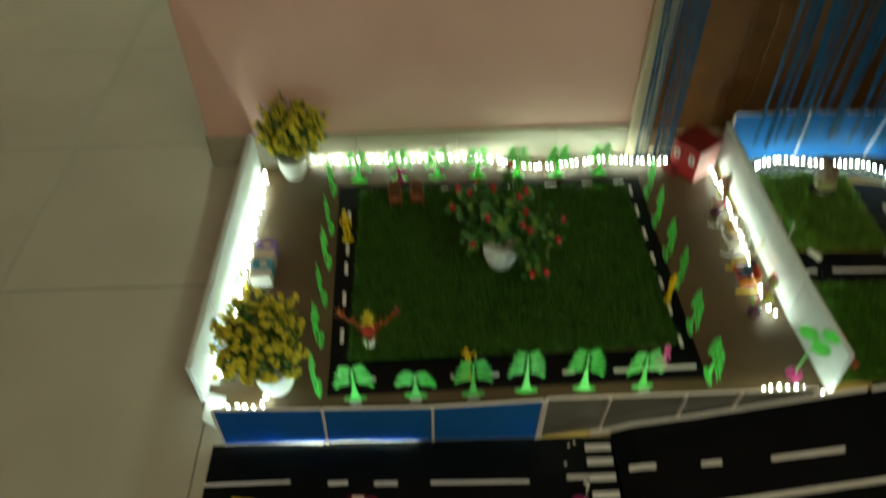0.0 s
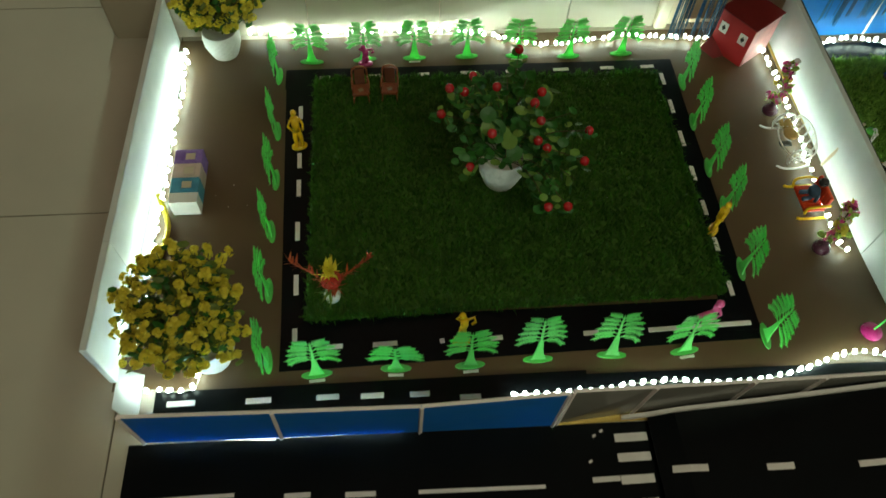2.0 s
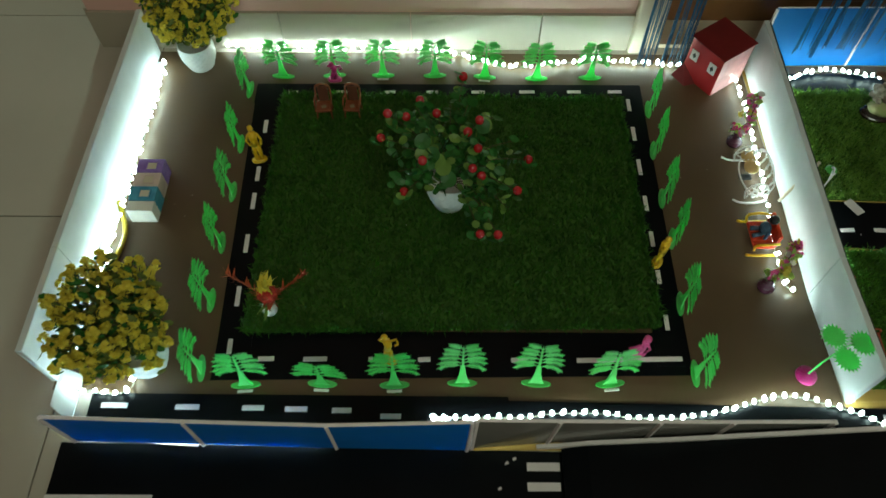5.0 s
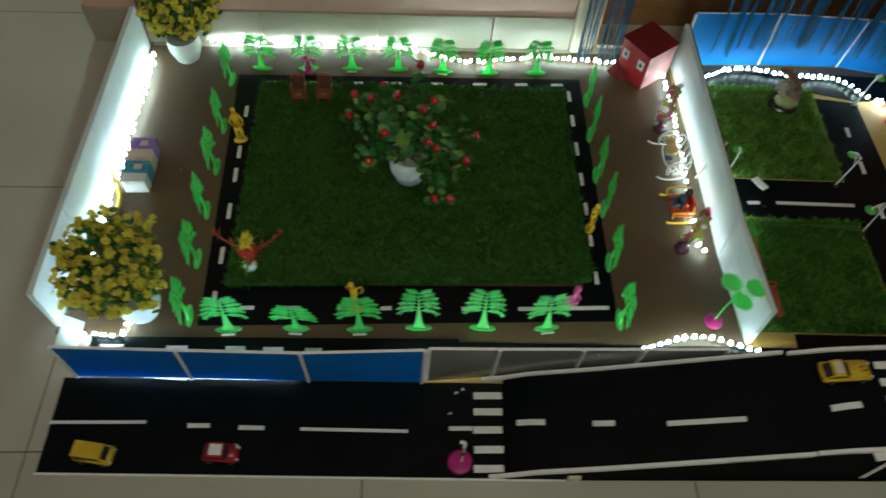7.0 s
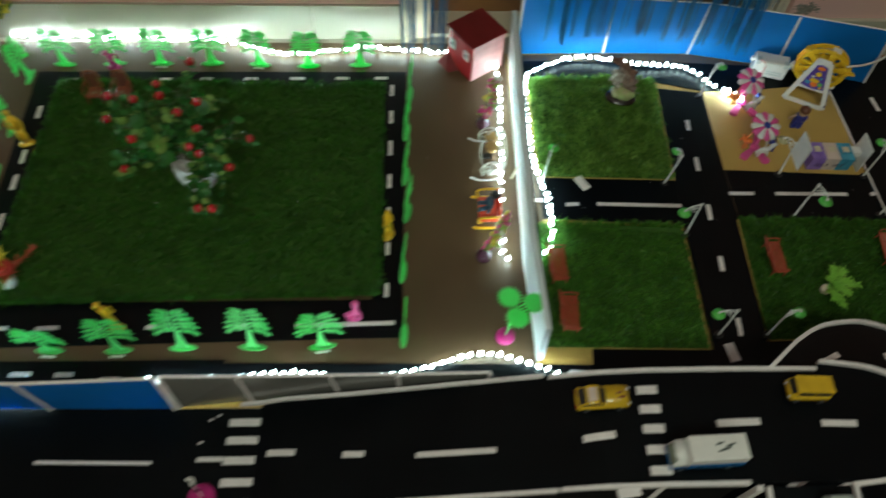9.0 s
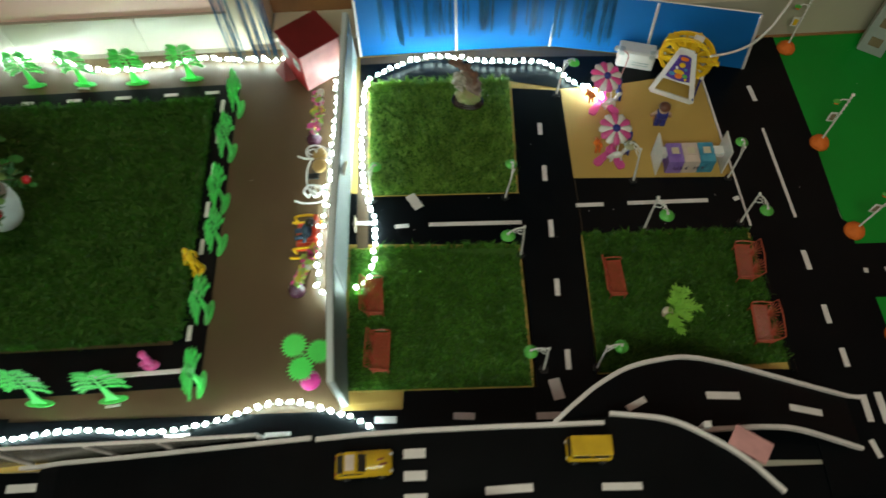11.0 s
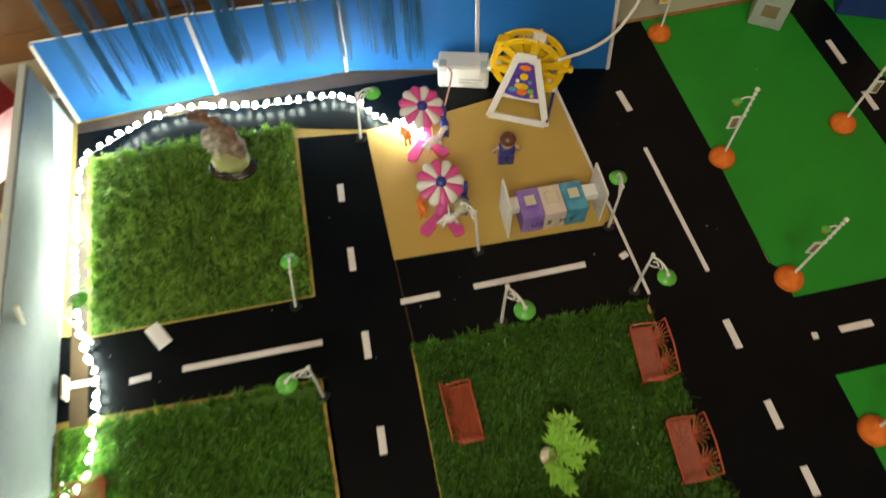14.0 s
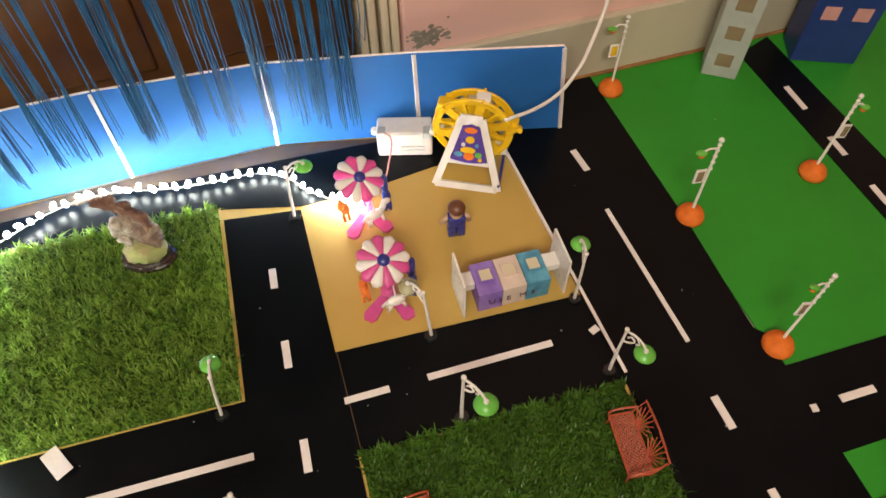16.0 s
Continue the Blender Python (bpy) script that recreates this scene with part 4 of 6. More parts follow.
def put_palm(kind, x, y, turn, lean=0.0, foot=False):
    ob = thing("toy_palm_tree", pose(x, y, 0.0038, lean, 0, turn), "bright green plastic toy palm tree on a flat plate", "toy tree", "toy palms round the lawn")
    for me in PALMS[kind]:
        o = new(me.name.split(".")[0], me)
        o.parent = ob
    if foot:
        part("paper_foot", B((0, -0.012, 0.0012, 0.026, 0.005, 0.0012)), M_white, ob, "white paper tab")


for i, (x, y, k) in enumerate(((-0.037, 1.069, 0), (0.096, 1.072, 2), (0.222, 1.07, 0), (0.34, 1.074, 1), (0.469, 1.074, 1), (0.599, 1.074, 0))):
    put_palm(k, x, y, (4, -3, 2, 0, -4, 6)[i], (-6, 2, -6, -11, -11, -8)[i], i in (0, 1, 2, 5))
for i, (x, y) in enumerate(((-0.063, 1.819), (0.055, 1.822), (0.167, 1.823), (0.286, 1.824), (0.401, 1.82), (0.52, 1.816), (0.644, 1.82))):
    put_palm(3, x, y, (-4, 5, 0, 3, -6, 2, 0)[i], 0, i in (2, 4))
for i, (x, y) in enumerate(((-0.133, 1.776), (-0.129, 1.615), (-0.126, 1.487), (-0.128, 1.363), (-0.126, 1.235), (-0.12, 1.1))):
    put_palm((3, 3, 0, 3, 0, 0)[i], x, y, (88, 94, 91, 96, 92, 97)[i], -4)
for i, (x, y) in enumerate(((0.764, 1.722), (0.757, 1.603), (0.755, 1.476), (0.759, 1.378), (0.75, 1.233), (0.752, 1.094))):
    put_palm((3, 0, 0, 3, 0, 0)[i], x, y, (83, 79, 81, 77, 82, 86)[i], 2)

# ---- potted plants ----
def disc_leaf(bm, p, n, r, cup=0.25, sides=7, long=1.0, turn=0.0):
    """A small round cupped leaf at p that faces n."""
    n = n.normalized()
    x = n.cross(Vector((0.3, 0.5, 0.81)))
    x = (x if x.length > 1e-3 else Vector((1, 0, 0))).normalized()
    y = n.cross(x)
    c = bm.verts.new(p - n * r * cup)
    ring = []
    for k in range(sides):
        a = turn + 2 * math.pi * k / sides
        ring.append(bm.verts.new(p + r * (math.cos(a) * x * long + math.sin(a) * y)))
    for k in range(sides):
        bm.faces.new((c, ring[k], ring[(k + 1) % sides]))


def rand_dir(rng, up=0.0):
    while True:
        v = Vector((rng.uniform(-1, 1), rng.uniform(-1, 1), rng.uniform(-1 + up, 1)))
        if 0.05 < v.length < 1:
            return v.normalized()


def round_pot(r, h):
    seg, rows = 64, 34
    prof = [(0.55, 0), (0.72, 0.08), (0.98, 0.5), (1.0, 0.75), (0.93, 1.0)]
    outer = []
    for i in range(rows):
        f = i / (rows - 1)
        k = max(n for n in range(4) if prof[n][1] <= f)
        (r0, z0), (r1, z1) = prof[k], prof[k + 1]
        outer.append((r * (r0 + (r1 - r0) * (f - z0) / (z1 - z0)), h * f))
    bm = lathe(outer + [(r * 0.86, h), (r * 0.84, h * 0.82)], seg=seg)
    bm.verts.ensure_lookup_table()
    for i in range(3, rows - 2):
        for k in range(seg):
            v = bm.verts[i * seg + k]
            dent = 0.5 - 0.5 * math.cos(2 * math.pi * (k / 4 + 0.5 * ((i // 3) % 2))) * math.sin(math.pi * (i % 3 + 0.5) / 3)
            v.co.x *= 1 - 0.035 * dent
            v.co.y *= 1 - 0.035 * dent
    return bm


def yellow_bush(x, y, scale, seed, offset, turn):
    rng = random.Random(seed)
    ob = thing("potted_bush", pose(x, y, 0.004, 0, 0, turn), "artificial bush with yellow blossoms in a white round pot", "plant", "yellow bushes in pots")
    part("pot", round_pot(0.042 * scale, 0.072 * scale), M_potwhite, ob, "white ribbed pot", True)
    stems, leaves, blossoms, dark = bmesh.new(), bmesh.new(), bmesh.new(), bmesh.new()
    c0 = Vector((0, 0, 0.065 * scale))
    centre = Vector(offset)
    for k in range(82):
        z = 0.97 - 1.6 * (k + 0.5) / 82
        a, q = 2.39996 * k + rng.uniform(-0.25, 0.25), math.sqrt(1 - z * z)
        d = Vector((q * math.cos(a), q * math.sin(a), z))
        lobe = 0.94 + 0.4 * noise.noise(d * 2.1 + Vector((seed, 0, 0)))
        tip = centre + Vector((d.x * 0.1, d.y * 0.11 - 0.012, d.z * 0.086 + 0.01)) * scale * lobe * rng.uniform(0.8, 1.04)
        mid = c0.lerp(tip, 0.55) + Vector((0, 0, 0.012))
        tube([c0, mid, tip], 0.0011, stems, 4, 0.0007)
        for _ in range(13):
            p = mid.lerp(tip, rng.uniform(-0.2, 0.95)) + rand_dir(rng) * rng.uniform(0.004, 0.019)
            disc_leaf(leaves if rng.random() < 0.6 else dark, p, (rand_dir(rng) + Vector((0, 0, 0.8))), rng.uniform(0.0035, 0.006) * scale, 0.25, 6, 1.8, rng.uniform(0, 3))
        # two or three round heads of cupped petals along the end of each stem
        for j in range(rng.choice((3, 3, 4))):
            c = mid.lerp(tip, 1.03 - 0.24 * j) + rand_dir(rng) * (0.003 + 0.006 * j) * scale
            out = ((c - centre).normalized() + Vector((0, 0, 0.4)) + rand_dir(rng) * 0.3).normalized()
            size = rng.uniform(0.0062, 0.0098) * scale
            for i in range(17):
                n = (rand_dir(rng) + out * 0.75).normalized()
                disc_leaf(blossoms, c + n * size * rng.uniform(0.65, 1.0), n + rand_dir(rng) * 0.5, rng.uniform(0.0029, 0.0046) * scale, 0.35, 6, rng.uniform(0.9, 1.3), rng.uniform(0, 3))
    part("stem", stems, M_stem, ob)
    part("leaves", leaves, M_oleaf, ob)
    part("leaves", dark, M_leaf, ob)
    part("blossoms", blossoms, M_yleaf, ob, "dull yellow blossoms")


yellow_bush(-0.21, 1.108, 1.03, 21, (-0.016, 0.018, 0.165), 0)
yellow_bush(-0.255, 1.852, 0.98, 22, (-0.008, -0.01, 0.15), 150)


def berry_plant():
    rng = random.Random(5)
    ob = thing("potted_plant", pose(0.318, 1.462, 0.0065), "green artificial plant with red berries in a white pot", "plant")
    part("pot", round_pot(0.046, 0.085), M_potwhite, ob, "white dimpled pot", True)
    stems, leaves, pale = bmesh.new(), bmesh.new(), bmesh.new()
    c0 = Vector((0, 0, 0.07))
    with_berry = [(0.023, 0.1, 0.251), (-0.11, 0.005, 0.255), (-0.124, -0.012, 0.211), (-0.081, -0.108, 0.181), (-0.057, 0.095, 0.195), (-0.025, 0.024, 0.236), (0.05, 0.001, 0.244), (0.028, -0.045, 0.265), (-0.048, -0.095, 0.25), (0.048, -0.036, 0.212), (0.038, -0.075, 0.205), (0.054, -0.083, 0.194), (0.14, -0.034, 0.18), (0.115, -0.112, 0.191), (0.082, -0.178, 0.152), (0.052, -0.168, 0.139), (-0.08, 0.03, 0.22)]
    bare = [(0.075, 0.03, 0.22), (0.0, 0.06, 0.22), (-0.03, -0.03, 0.25), (0.0, -0.07, 0.23), (-0.085, -0.04, 0.22), (0.09, -0.06, 0.18), (0.1, -0.13, 0.165), (-0.06, 0.05, 0.22), (0.03, 0.04, 0.24), (-0.02, -0.1, 0.19), (0.11, 0.0, 0.19), (0.07, -0.14, 0.16), (-0.1, -0.075, 0.19), (-0.05, -0.015, 0.255)]
    for i, t in enumerate(with_berry + bare):
        tip = Vector(t)
        mid = c0.lerp(tip, 0.5) + Vector((0, 0, 0.03))
        line = smooth([tuple(c0), tuple(mid), tuple(tip)], 5)
        tube(line, 0.0011, stems, 5, 0.0008)
        for q in line[4:]:
            for _ in range(3):
                p = Vector(q) + rand_dir(rng) * rng.uniform(0.006, 0.02) - Vector((0, 0, 0.006))
                disc_leaf(pale if rng.random() < 0.16 else leaves, p, rand_dir(rng) * 1.3 + Vector((0, -0.3, 0.8)), rng.uniform(0.0052, 0.0086), 0.18, 9, rng.uniform(1.05, 1.6), rng.uniform(0, 3))
    for p in ((-0.03, -0.075, 0.225), (-0.01, -0.085, 0.2), (-0.045, -0.055, 0.235), (0.035, -0.055, 0.12), (0.06, 0.01, 0.235)):
        for k in range(2):
            disc_leaf(pale if k else leaves, Vector(p) + rand_dir(rng) * 0.012, Vector((rng.uniform(-0.4, 0.2), -0.5, 0.8)), 0.0145, 0.14, 12)
    part("stem", stems, M_stem, ob)
    part("leaves", leaves, M_leaf, ob)
    part("leaves", pale, M_lleaf, ob)
    for p in with_berry:
        part("berry", ball(p, 0.0084, None, 12, (1, 1, 1.05)), M_berry, ob, "glossy red berry", True)


berry_plant()


def moved(bm, v):
    bmesh.ops.translate(bm, verts=bm.verts, vec=v)
    return bm


def spiky_plant():
    rng = random.Random(8)
    ob = thing("potted_plant", pose(-0.01, 1.219, 0.0065) @ Matrix.Scale(1.25, 4), "small artificial plant with red and yellow spiky sprays", "plant")
    part("pot", moved(lathe([(0.006, 0), (0.0105, 0.008), (0.0115, 0.018), (0.0095, 0.024)], seg=18), (0, -0.008, 0)), M_potwhite, ob, "", True)
    red, yel, grn, core = bmesh.new(), bmesh.new(), bmesh.new(), bmesh.new()

    def spike(bm, p, d, ln, w):
        s = d.cross(Vector((0.2, 0.9, 0.3))).normalized() * w
        v = [bm.verts.new(q) for q in (p - s, p + d * ln * 0.4 - s * 0.9, p + d * ln, p + d * ln * 0.4 + s * 0.9, p + s)]
        bm.faces.new(v)

    for sx in (-1, 1):
        line = smooth([(0, 0, 0.024), (sx * 0.026, 0.01, 0.046), (sx * 0.054, 0.019, 0.066)], 7)
        tube(line, 0.0011, red, 4)
        for i, q in enumerate(line):
            for _ in range(3):
                spike(red, Vector(q), (rand_dir(rng) + Vector((sx * 0.8, 0.2, 0.7))).normalized(), rng.uniform(0.009, 0.018), 0.0019)
    for _ in range(80):
        spike(red, Vector((rng.uniform(-0.008, 0.008), rng.uniform(-0.006, 0.006), rng.uniform(0.022, 0.05))), (rand_dir(rng) + Vector((0, 0, 0.3))).normalized(), rng.uniform(0.012, 0.023), 0.0028)
    for _ in range(40):
        spike(yel, Vector((rng.uniform(-0.006, 0.006), rng.uniform(-0.004, 0.008), rng.uniform(0.054, 0.068))), (rand_dir(rng) + Vector((0, 0.15, 0.4))).normalized(), rng.uniform(0.013, 0.025), 0.0036)
    for _ in range(44):
        spike(grn, Vector((rng.uniform(-0.006, 0.006), -0.008, 0.024)), (rand_dir(rng) + Vector((0, -0.1, 0.0))).normalized(), rng.uniform(0.015, 0.026), 0.0026)
    for _ in range(90):
        d = rand_dir(rng, 0.3)
        disc_leaf(core, Vector((0, 0.002, 0.041)) + d * 0.0135, d, rng.uniform(0.0035, 0.0052), 0.3, 6, 1.3, rng.uniform(0, 3))
    part("flower_head", core, mat("red_flower_head", (0.62, 0.05, 0.03), (0.42, 0.025, 0.02), rough=0.4, scale=60), ob, "scarlet flower head")
    part("spray", red, mat("red_spray", (0.55, 0.12, 0.045), (0.36, 0.06, 0.025), rough=0.5, scale=60, translucent=0.2), ob, "orange-red spray")
    part("spray", yel, M_yleaf, ob, "yellow spray")
    part("leaves", grn, M_lleaf, ob)


spiky_plant()


def lime_plant():
    rng = random.Random(9)
    ob = thing("potted_plant", pose(1.596, 1.18, 0.007) @ Matrix.Scale(0.69, 4), "small lime green fern in a cream pot on the lawn", "plant")
    part("pot", lathe([(0.009, 0), (0.0145, 0.008), (0.015, 0.02), (0.012, 0.024)], seg=18), M_cream, ob, "", True)
    bm = bmesh.new()
    for turn, ln in ((62, 0.058), (40, 0.066), (12, 0.05), (-8, 0.066), (-38, 0.05), (-78, 0.066), (-95, 0.045)):
        a = math.radians(turn)
        d = Vector((math.cos(a), math.sin(a), 0))
        line = smooth([(0, 0, 0.022), tuple(d * ln * 0.5 + Vector((0, 0, 0.048))), tuple(d * ln + Vector((0, 0, 0.05 + rng.uniform(-0.02, 0.012))))], 4)
        tube(line, 0.0009, bm, 4)
        for i, q in enumerate(line[2:]):
            for s in (-1, 1, -0.4, 0.4):
                p, dd = Vector(q), (d * rng.uniform(0.5, 1.0) + s * Vector((-d.y, d.x, 0)) + Vector((0, 0, rng.uniform(-0.3, 0.4)))).normalized()
                w, r = dd.cross(Vector((0, 0, 1))).normalized() * 0.0034, rng.uniform(0.014, 0.024)
                v = [bm.verts.new(x) for x in (p, p + dd * r * 0.35 - w, p + dd * r * 0.65 - w * 0.7, p + dd * r, p + dd * r * 0.65 + w * 0.7, p + dd * r * 0.35 + w)]
                bm.faces.new(v)
    part("fronds", bm, M_limeleaf, ob)


lime_plant()


def fan_palm():
    ob = thing("toy_fan_palm", pose(0.946, 1.09, 0.003), "plastic fan palm with three round green leaves in a magenta dish", "toy tree")
    part("dish", lathe([(0.013, 0), (0.0185, 0.003), (0.0178, 0.008), (0.01, 0.01), (0.004, 0.014)], seg=24), M_magenta, ob, "magenta dish", True)
    part("stem", tube([(0, 0, 0.008), (0.003, 0.001, 0.06), (0.012, 0.002, 0.122)], 0.0017), M_palm, ob)
    for dx, dy, dz in ((-0.004, 0.018, 0.128), (0.038, 0.004, 0.132), (0.008, -0.021, 0.124)):
        bm = bmesh.new()
        tube([(0.012, 0.002, 0.121), (dx * 0.5, dy * 0.5, dz - 0.002), (dx, dy, dz)], 0.0011, bm, 5)
        pts = [((0.0232 if k % 2 else 0.0165) * math.cos(2 * math.pi * k / 40), (0.0232 if k % 2 else 0.0165) * math.sin(2 * math.pi * k / 40)) for k in range(40)]
        prism(pts, dz, dz + 0.001, bm, Matrix.Translation((dx, dy, 0)))
        part("leaf", bm, M_palm, ob)


fan_palm()


def flower_vase(x, y, line, seed):
    """A small vase with a leaning branch of blossoms along the given line."""
    rng = random.Random(seed)
    ob = thing("flower_vase", pose(x, y, 0.003), "dark purple vase with a spray of pink, white and yellow blossoms", "vase", "flower vases by the foam wall")
    part("vase", lathe([(0.008, 0), (0.0155, 0.006), (0.017, 0.014), (0.011, 0.024), (0.006, 0.028), (0.008, 0.032)], seg=20), M_purple, ob, "", True)
    main = smooth([(0, 0, 0.028)] + [tuple(Vector(p) - Vector((x, y, 0.003))) for p in line], 7)
    bm = tube(main, 0.0013, None, 5)
    spots = [Vector(q) for q in main[2:]]
    for i in range(4, len(main) - 1, 3):
        q = Vector(main[i])
        side = rng.choice((-0.7, 1, 1)) * Vector((0.36, -0.42, 0.83))
        d = (side + rand_dir(rng) * 0.45 + Vector((0, 0.35, 0.2))).normalized() * rng.uniform(0.016, 0.032)
        tube([q, q + d * 0.6 + Vector((0, 0, 0.002)), q + d], 0.0009, bm, 4)
        spots += [q + d * 0.6, q + d]
    part("branch", bm, M_purple, ob, "dark purple twig")
    for q in spots:
        for _ in range(2):
            c = q + rand_dir(rng) * 0.0045
            bm = bmesh.new()
            m = rng.choice((M_pinkpl, M_pinkpl, M_whitepl, M_ylw, M_lime, M_lime))
            n = rand_dir(rng, 0.9)
            u = n.orthogonal().normalized()
            w = n.cross(u)
            for a in range(5):
                d = u * math.cos(a * 1.257) + w * math.sin(a * 1.257)
                disc_leaf(bm, c + d * 0.004, d * 0.5 + n, 0.004, 0.35, 7)
            part("blossom" if m != M_lime else "leaf", bm, m, ob)


M_lime = mat("pale_lime_petal", (0.5, 0.68, 0.16), rough=0.5, translucent=0.25)
M_ylw = mat("yellow_petal", (0.75, 0.62, 0.08), rough=0.5)
flower_vase(0.932, 1.622, [(0.944, 1.626, 0.05), (0.952, 1.64, 0.068), (0.951, 1.658, 0.085), (0.949, 1.674, 0.098)], 1)
flower_vase(0.915, 1.266, [(0.924, 1.274, 0.045), (0.936, 1.286, 0.062), (0.948, 1.302, 0.073), (0.953, 1.32, 0.075)], 2)


# ---- figures and toys in the park ----
def statue(x, y, turn, material, label, h, kind):
    """A small plastic figure, as one plain mesh on its plate."""
    bm = bmesh.new()
    prism([(0.016 * math.cos(a), 0.01 * math.sin(a)) for a in np.linspace(0, 2 * math.pi, 17)[:-1]], 0, 0.005, bm)
    k = h / 0.1
    if kind == "stand":
        tube([(-0.004, 0, 0.004), (-0.005, 0.001, 0.026 * k), (-0.003, 0, 0.05 * k)], 0.0042, bm, 8, 0.0052)
        tube([(0.006, 0, 0.004), (0.006, -0.002, 0.026 * k), (0.003, 0, 0.05 * k)], 0.004, bm, 8, 0.0052)
        tube([(0, 0, 0.046 * k), (0, 0, 0.062 * k), (0, 0, 0.078 * k)], 0.0075, bm, 10, 0.0085)
        ball((0, 0, 0.078 * k), 0.009, bm, 10, (1, 0.75, 0.5))
        tube([(-0.009, 0, 0.076 * k), (-0.015, -0.001, 0.062 * k), (-0.008, -0.005, 0.052 * k)], 0.0026, bm, 6)
        tube([(0.009, 0, 0.076 * k), (0.014, -0.001, 0.06 * k), (0.012, -0.003, 0.046 * k)], 0.0026, bm, 6)
        ball((0, -0.001, 0.093 * k), 0.0065, bm, 10, (0.9, 0.95, 1.15))
    elif kind == "dance":
        tube([(0.002, 0, 0.004), (0.004, 0.002, 0.03 * k), (0.0, 0, 0.055 * k)], 0.0038, bm, 8, 0.005)
        tube([(-0.006, 0, 0.004), (-0.004, -0.002, 0.03 * k), (-0.001, 0, 0.055 * k)], 0.0038, bm, 8, 0.005)
        tube([(0, 0, 0.05 * k), (0.002, 0, 0.065 * k), (0.0, 0, 0.08 * k)], 0.006, bm, 8, 0.0075)
        tube([(0.006, 0, 0.08 * k), (0.017, 0, 0.088 * k), (0.019, -0.002, 0.074 * k), (0.014, -0.002, 0.068 * k)], 0.0023, bm, 6)
        tube([(-0.006, 0, 0.08 * k), (-0.012, 0, 0.086 * k), (-0.006, 0, 0.096 * k)], 0.0023, bm, 6)
        ball((-0.003, 0, 0.095 * k), 0.006, bm, 10, (1, 1, 1.1))
    else:
        tube([(-0.014, 0, 0.01), (-0.004, 0, 0.02), (0.004, 0, 0.026)], 0.0055, bm, 8, 0.0045)
        tube([(-0.016, 0.003, 0.007), (0.0, 0.004, 0.007)], 0.004, bm, 8)
        tube([(0.004, 0, 0.006), (0.006, 0, 0.03), (0.004, 0, 0.046)], 0.005, bm, 8, 0.0065)
        ball((0.005, 0, 0.056), 0.0075, bm, 10)
        tube([(0.008, -0.004, 0.042), (0.014, -0.007, 0.028), (0.008, -0.008, 0.016)], 0.0025, bm, 6)
    ob = part("toy_figure", bm, material, None, "", True)
    ob.matrix_world = pose(x, y, 0.0045, 0, 0, turn)
    tagged(ob, label, "toy figure", "plastic figures on the path")


statue(-0.082, 1.571, 15, M_yellow, "yellow plastic figure standing on the path", 0.108, "stand")
statue(0.211, 1.115, 0, M_yellow, "yellow plastic figure with a bent arm behind the palms", 0.104, "dance")
statue(0.72, 1.322, 60, M_yellow, "yellow plastic figure leaning beside the path", 0.09, "stand")
statue(0.656, 1.134, 0, M_pinkpl, "pink plastic seated figure behind the palms", 0.06, "sit")
statue(0.057, 1.808, 0, M_magenta, "magenta plastic figure behind the chairs", 0.05, "dance")


def toy_chair(x, y, turn):
    ob = thing("toy_chair", pose(x, y, 0.01, 0, 0, turn) @ Matrix.Diagonal((1.05, 1.1, 1.4, 1)), "brown plastic toy armchair with a rounded back on the lawn", "toy chair", "toy chairs on the lawn")
    part("seat", B((0, 0, 0.017, 0.032, 0.028, 0.005), bevel=0.0015), M_chair, ob)
    arch = [(-0.015, 0.0145, 0.018)] + [(0.015 * math.cos(a), 0.0145, 0.045 + 0.009 * math.sin(a)) for a in np.linspace(math.pi, 0, 9)] + [(0.015, 0.0145, 0.018)]
    part("backrest", tube(arch, 0.002, None, 6), M_chair, ob)
    part("medallion", B((0, 0.0145, 0.034, 0.021, 0.0018, 0.03), bevel=0.0006), M_hair, ob, "dark brown back panel")
    part("emblem", B((0, -0.004, 0.0202, 0.01, 0.008, 0.0012, 20), bevel=0.0004), M_wicker, ob)
    for sx in (-1, 1):
        part("armrest", tube([(sx * 0.0155, 0.013, 0.033), (sx * 0.017, 0, 0.034), (sx * 0.0165, -0.013, 0.03), (sx * 0.016, -0.0135, 0.018)], 0.0018), M_chair, ob)
        for sy in (-1, 1):
            part("leg", tube([(sx * 0.014, sy * 0.012, 0.015), (sx * 0.0155, sy * 0.0135, 0)], 0.0019, None, 6, 0.0014), M_chair, ob)


toy_chair(0.046, 1.698, 4)
toy_chair(0.108, 1.7, -4)


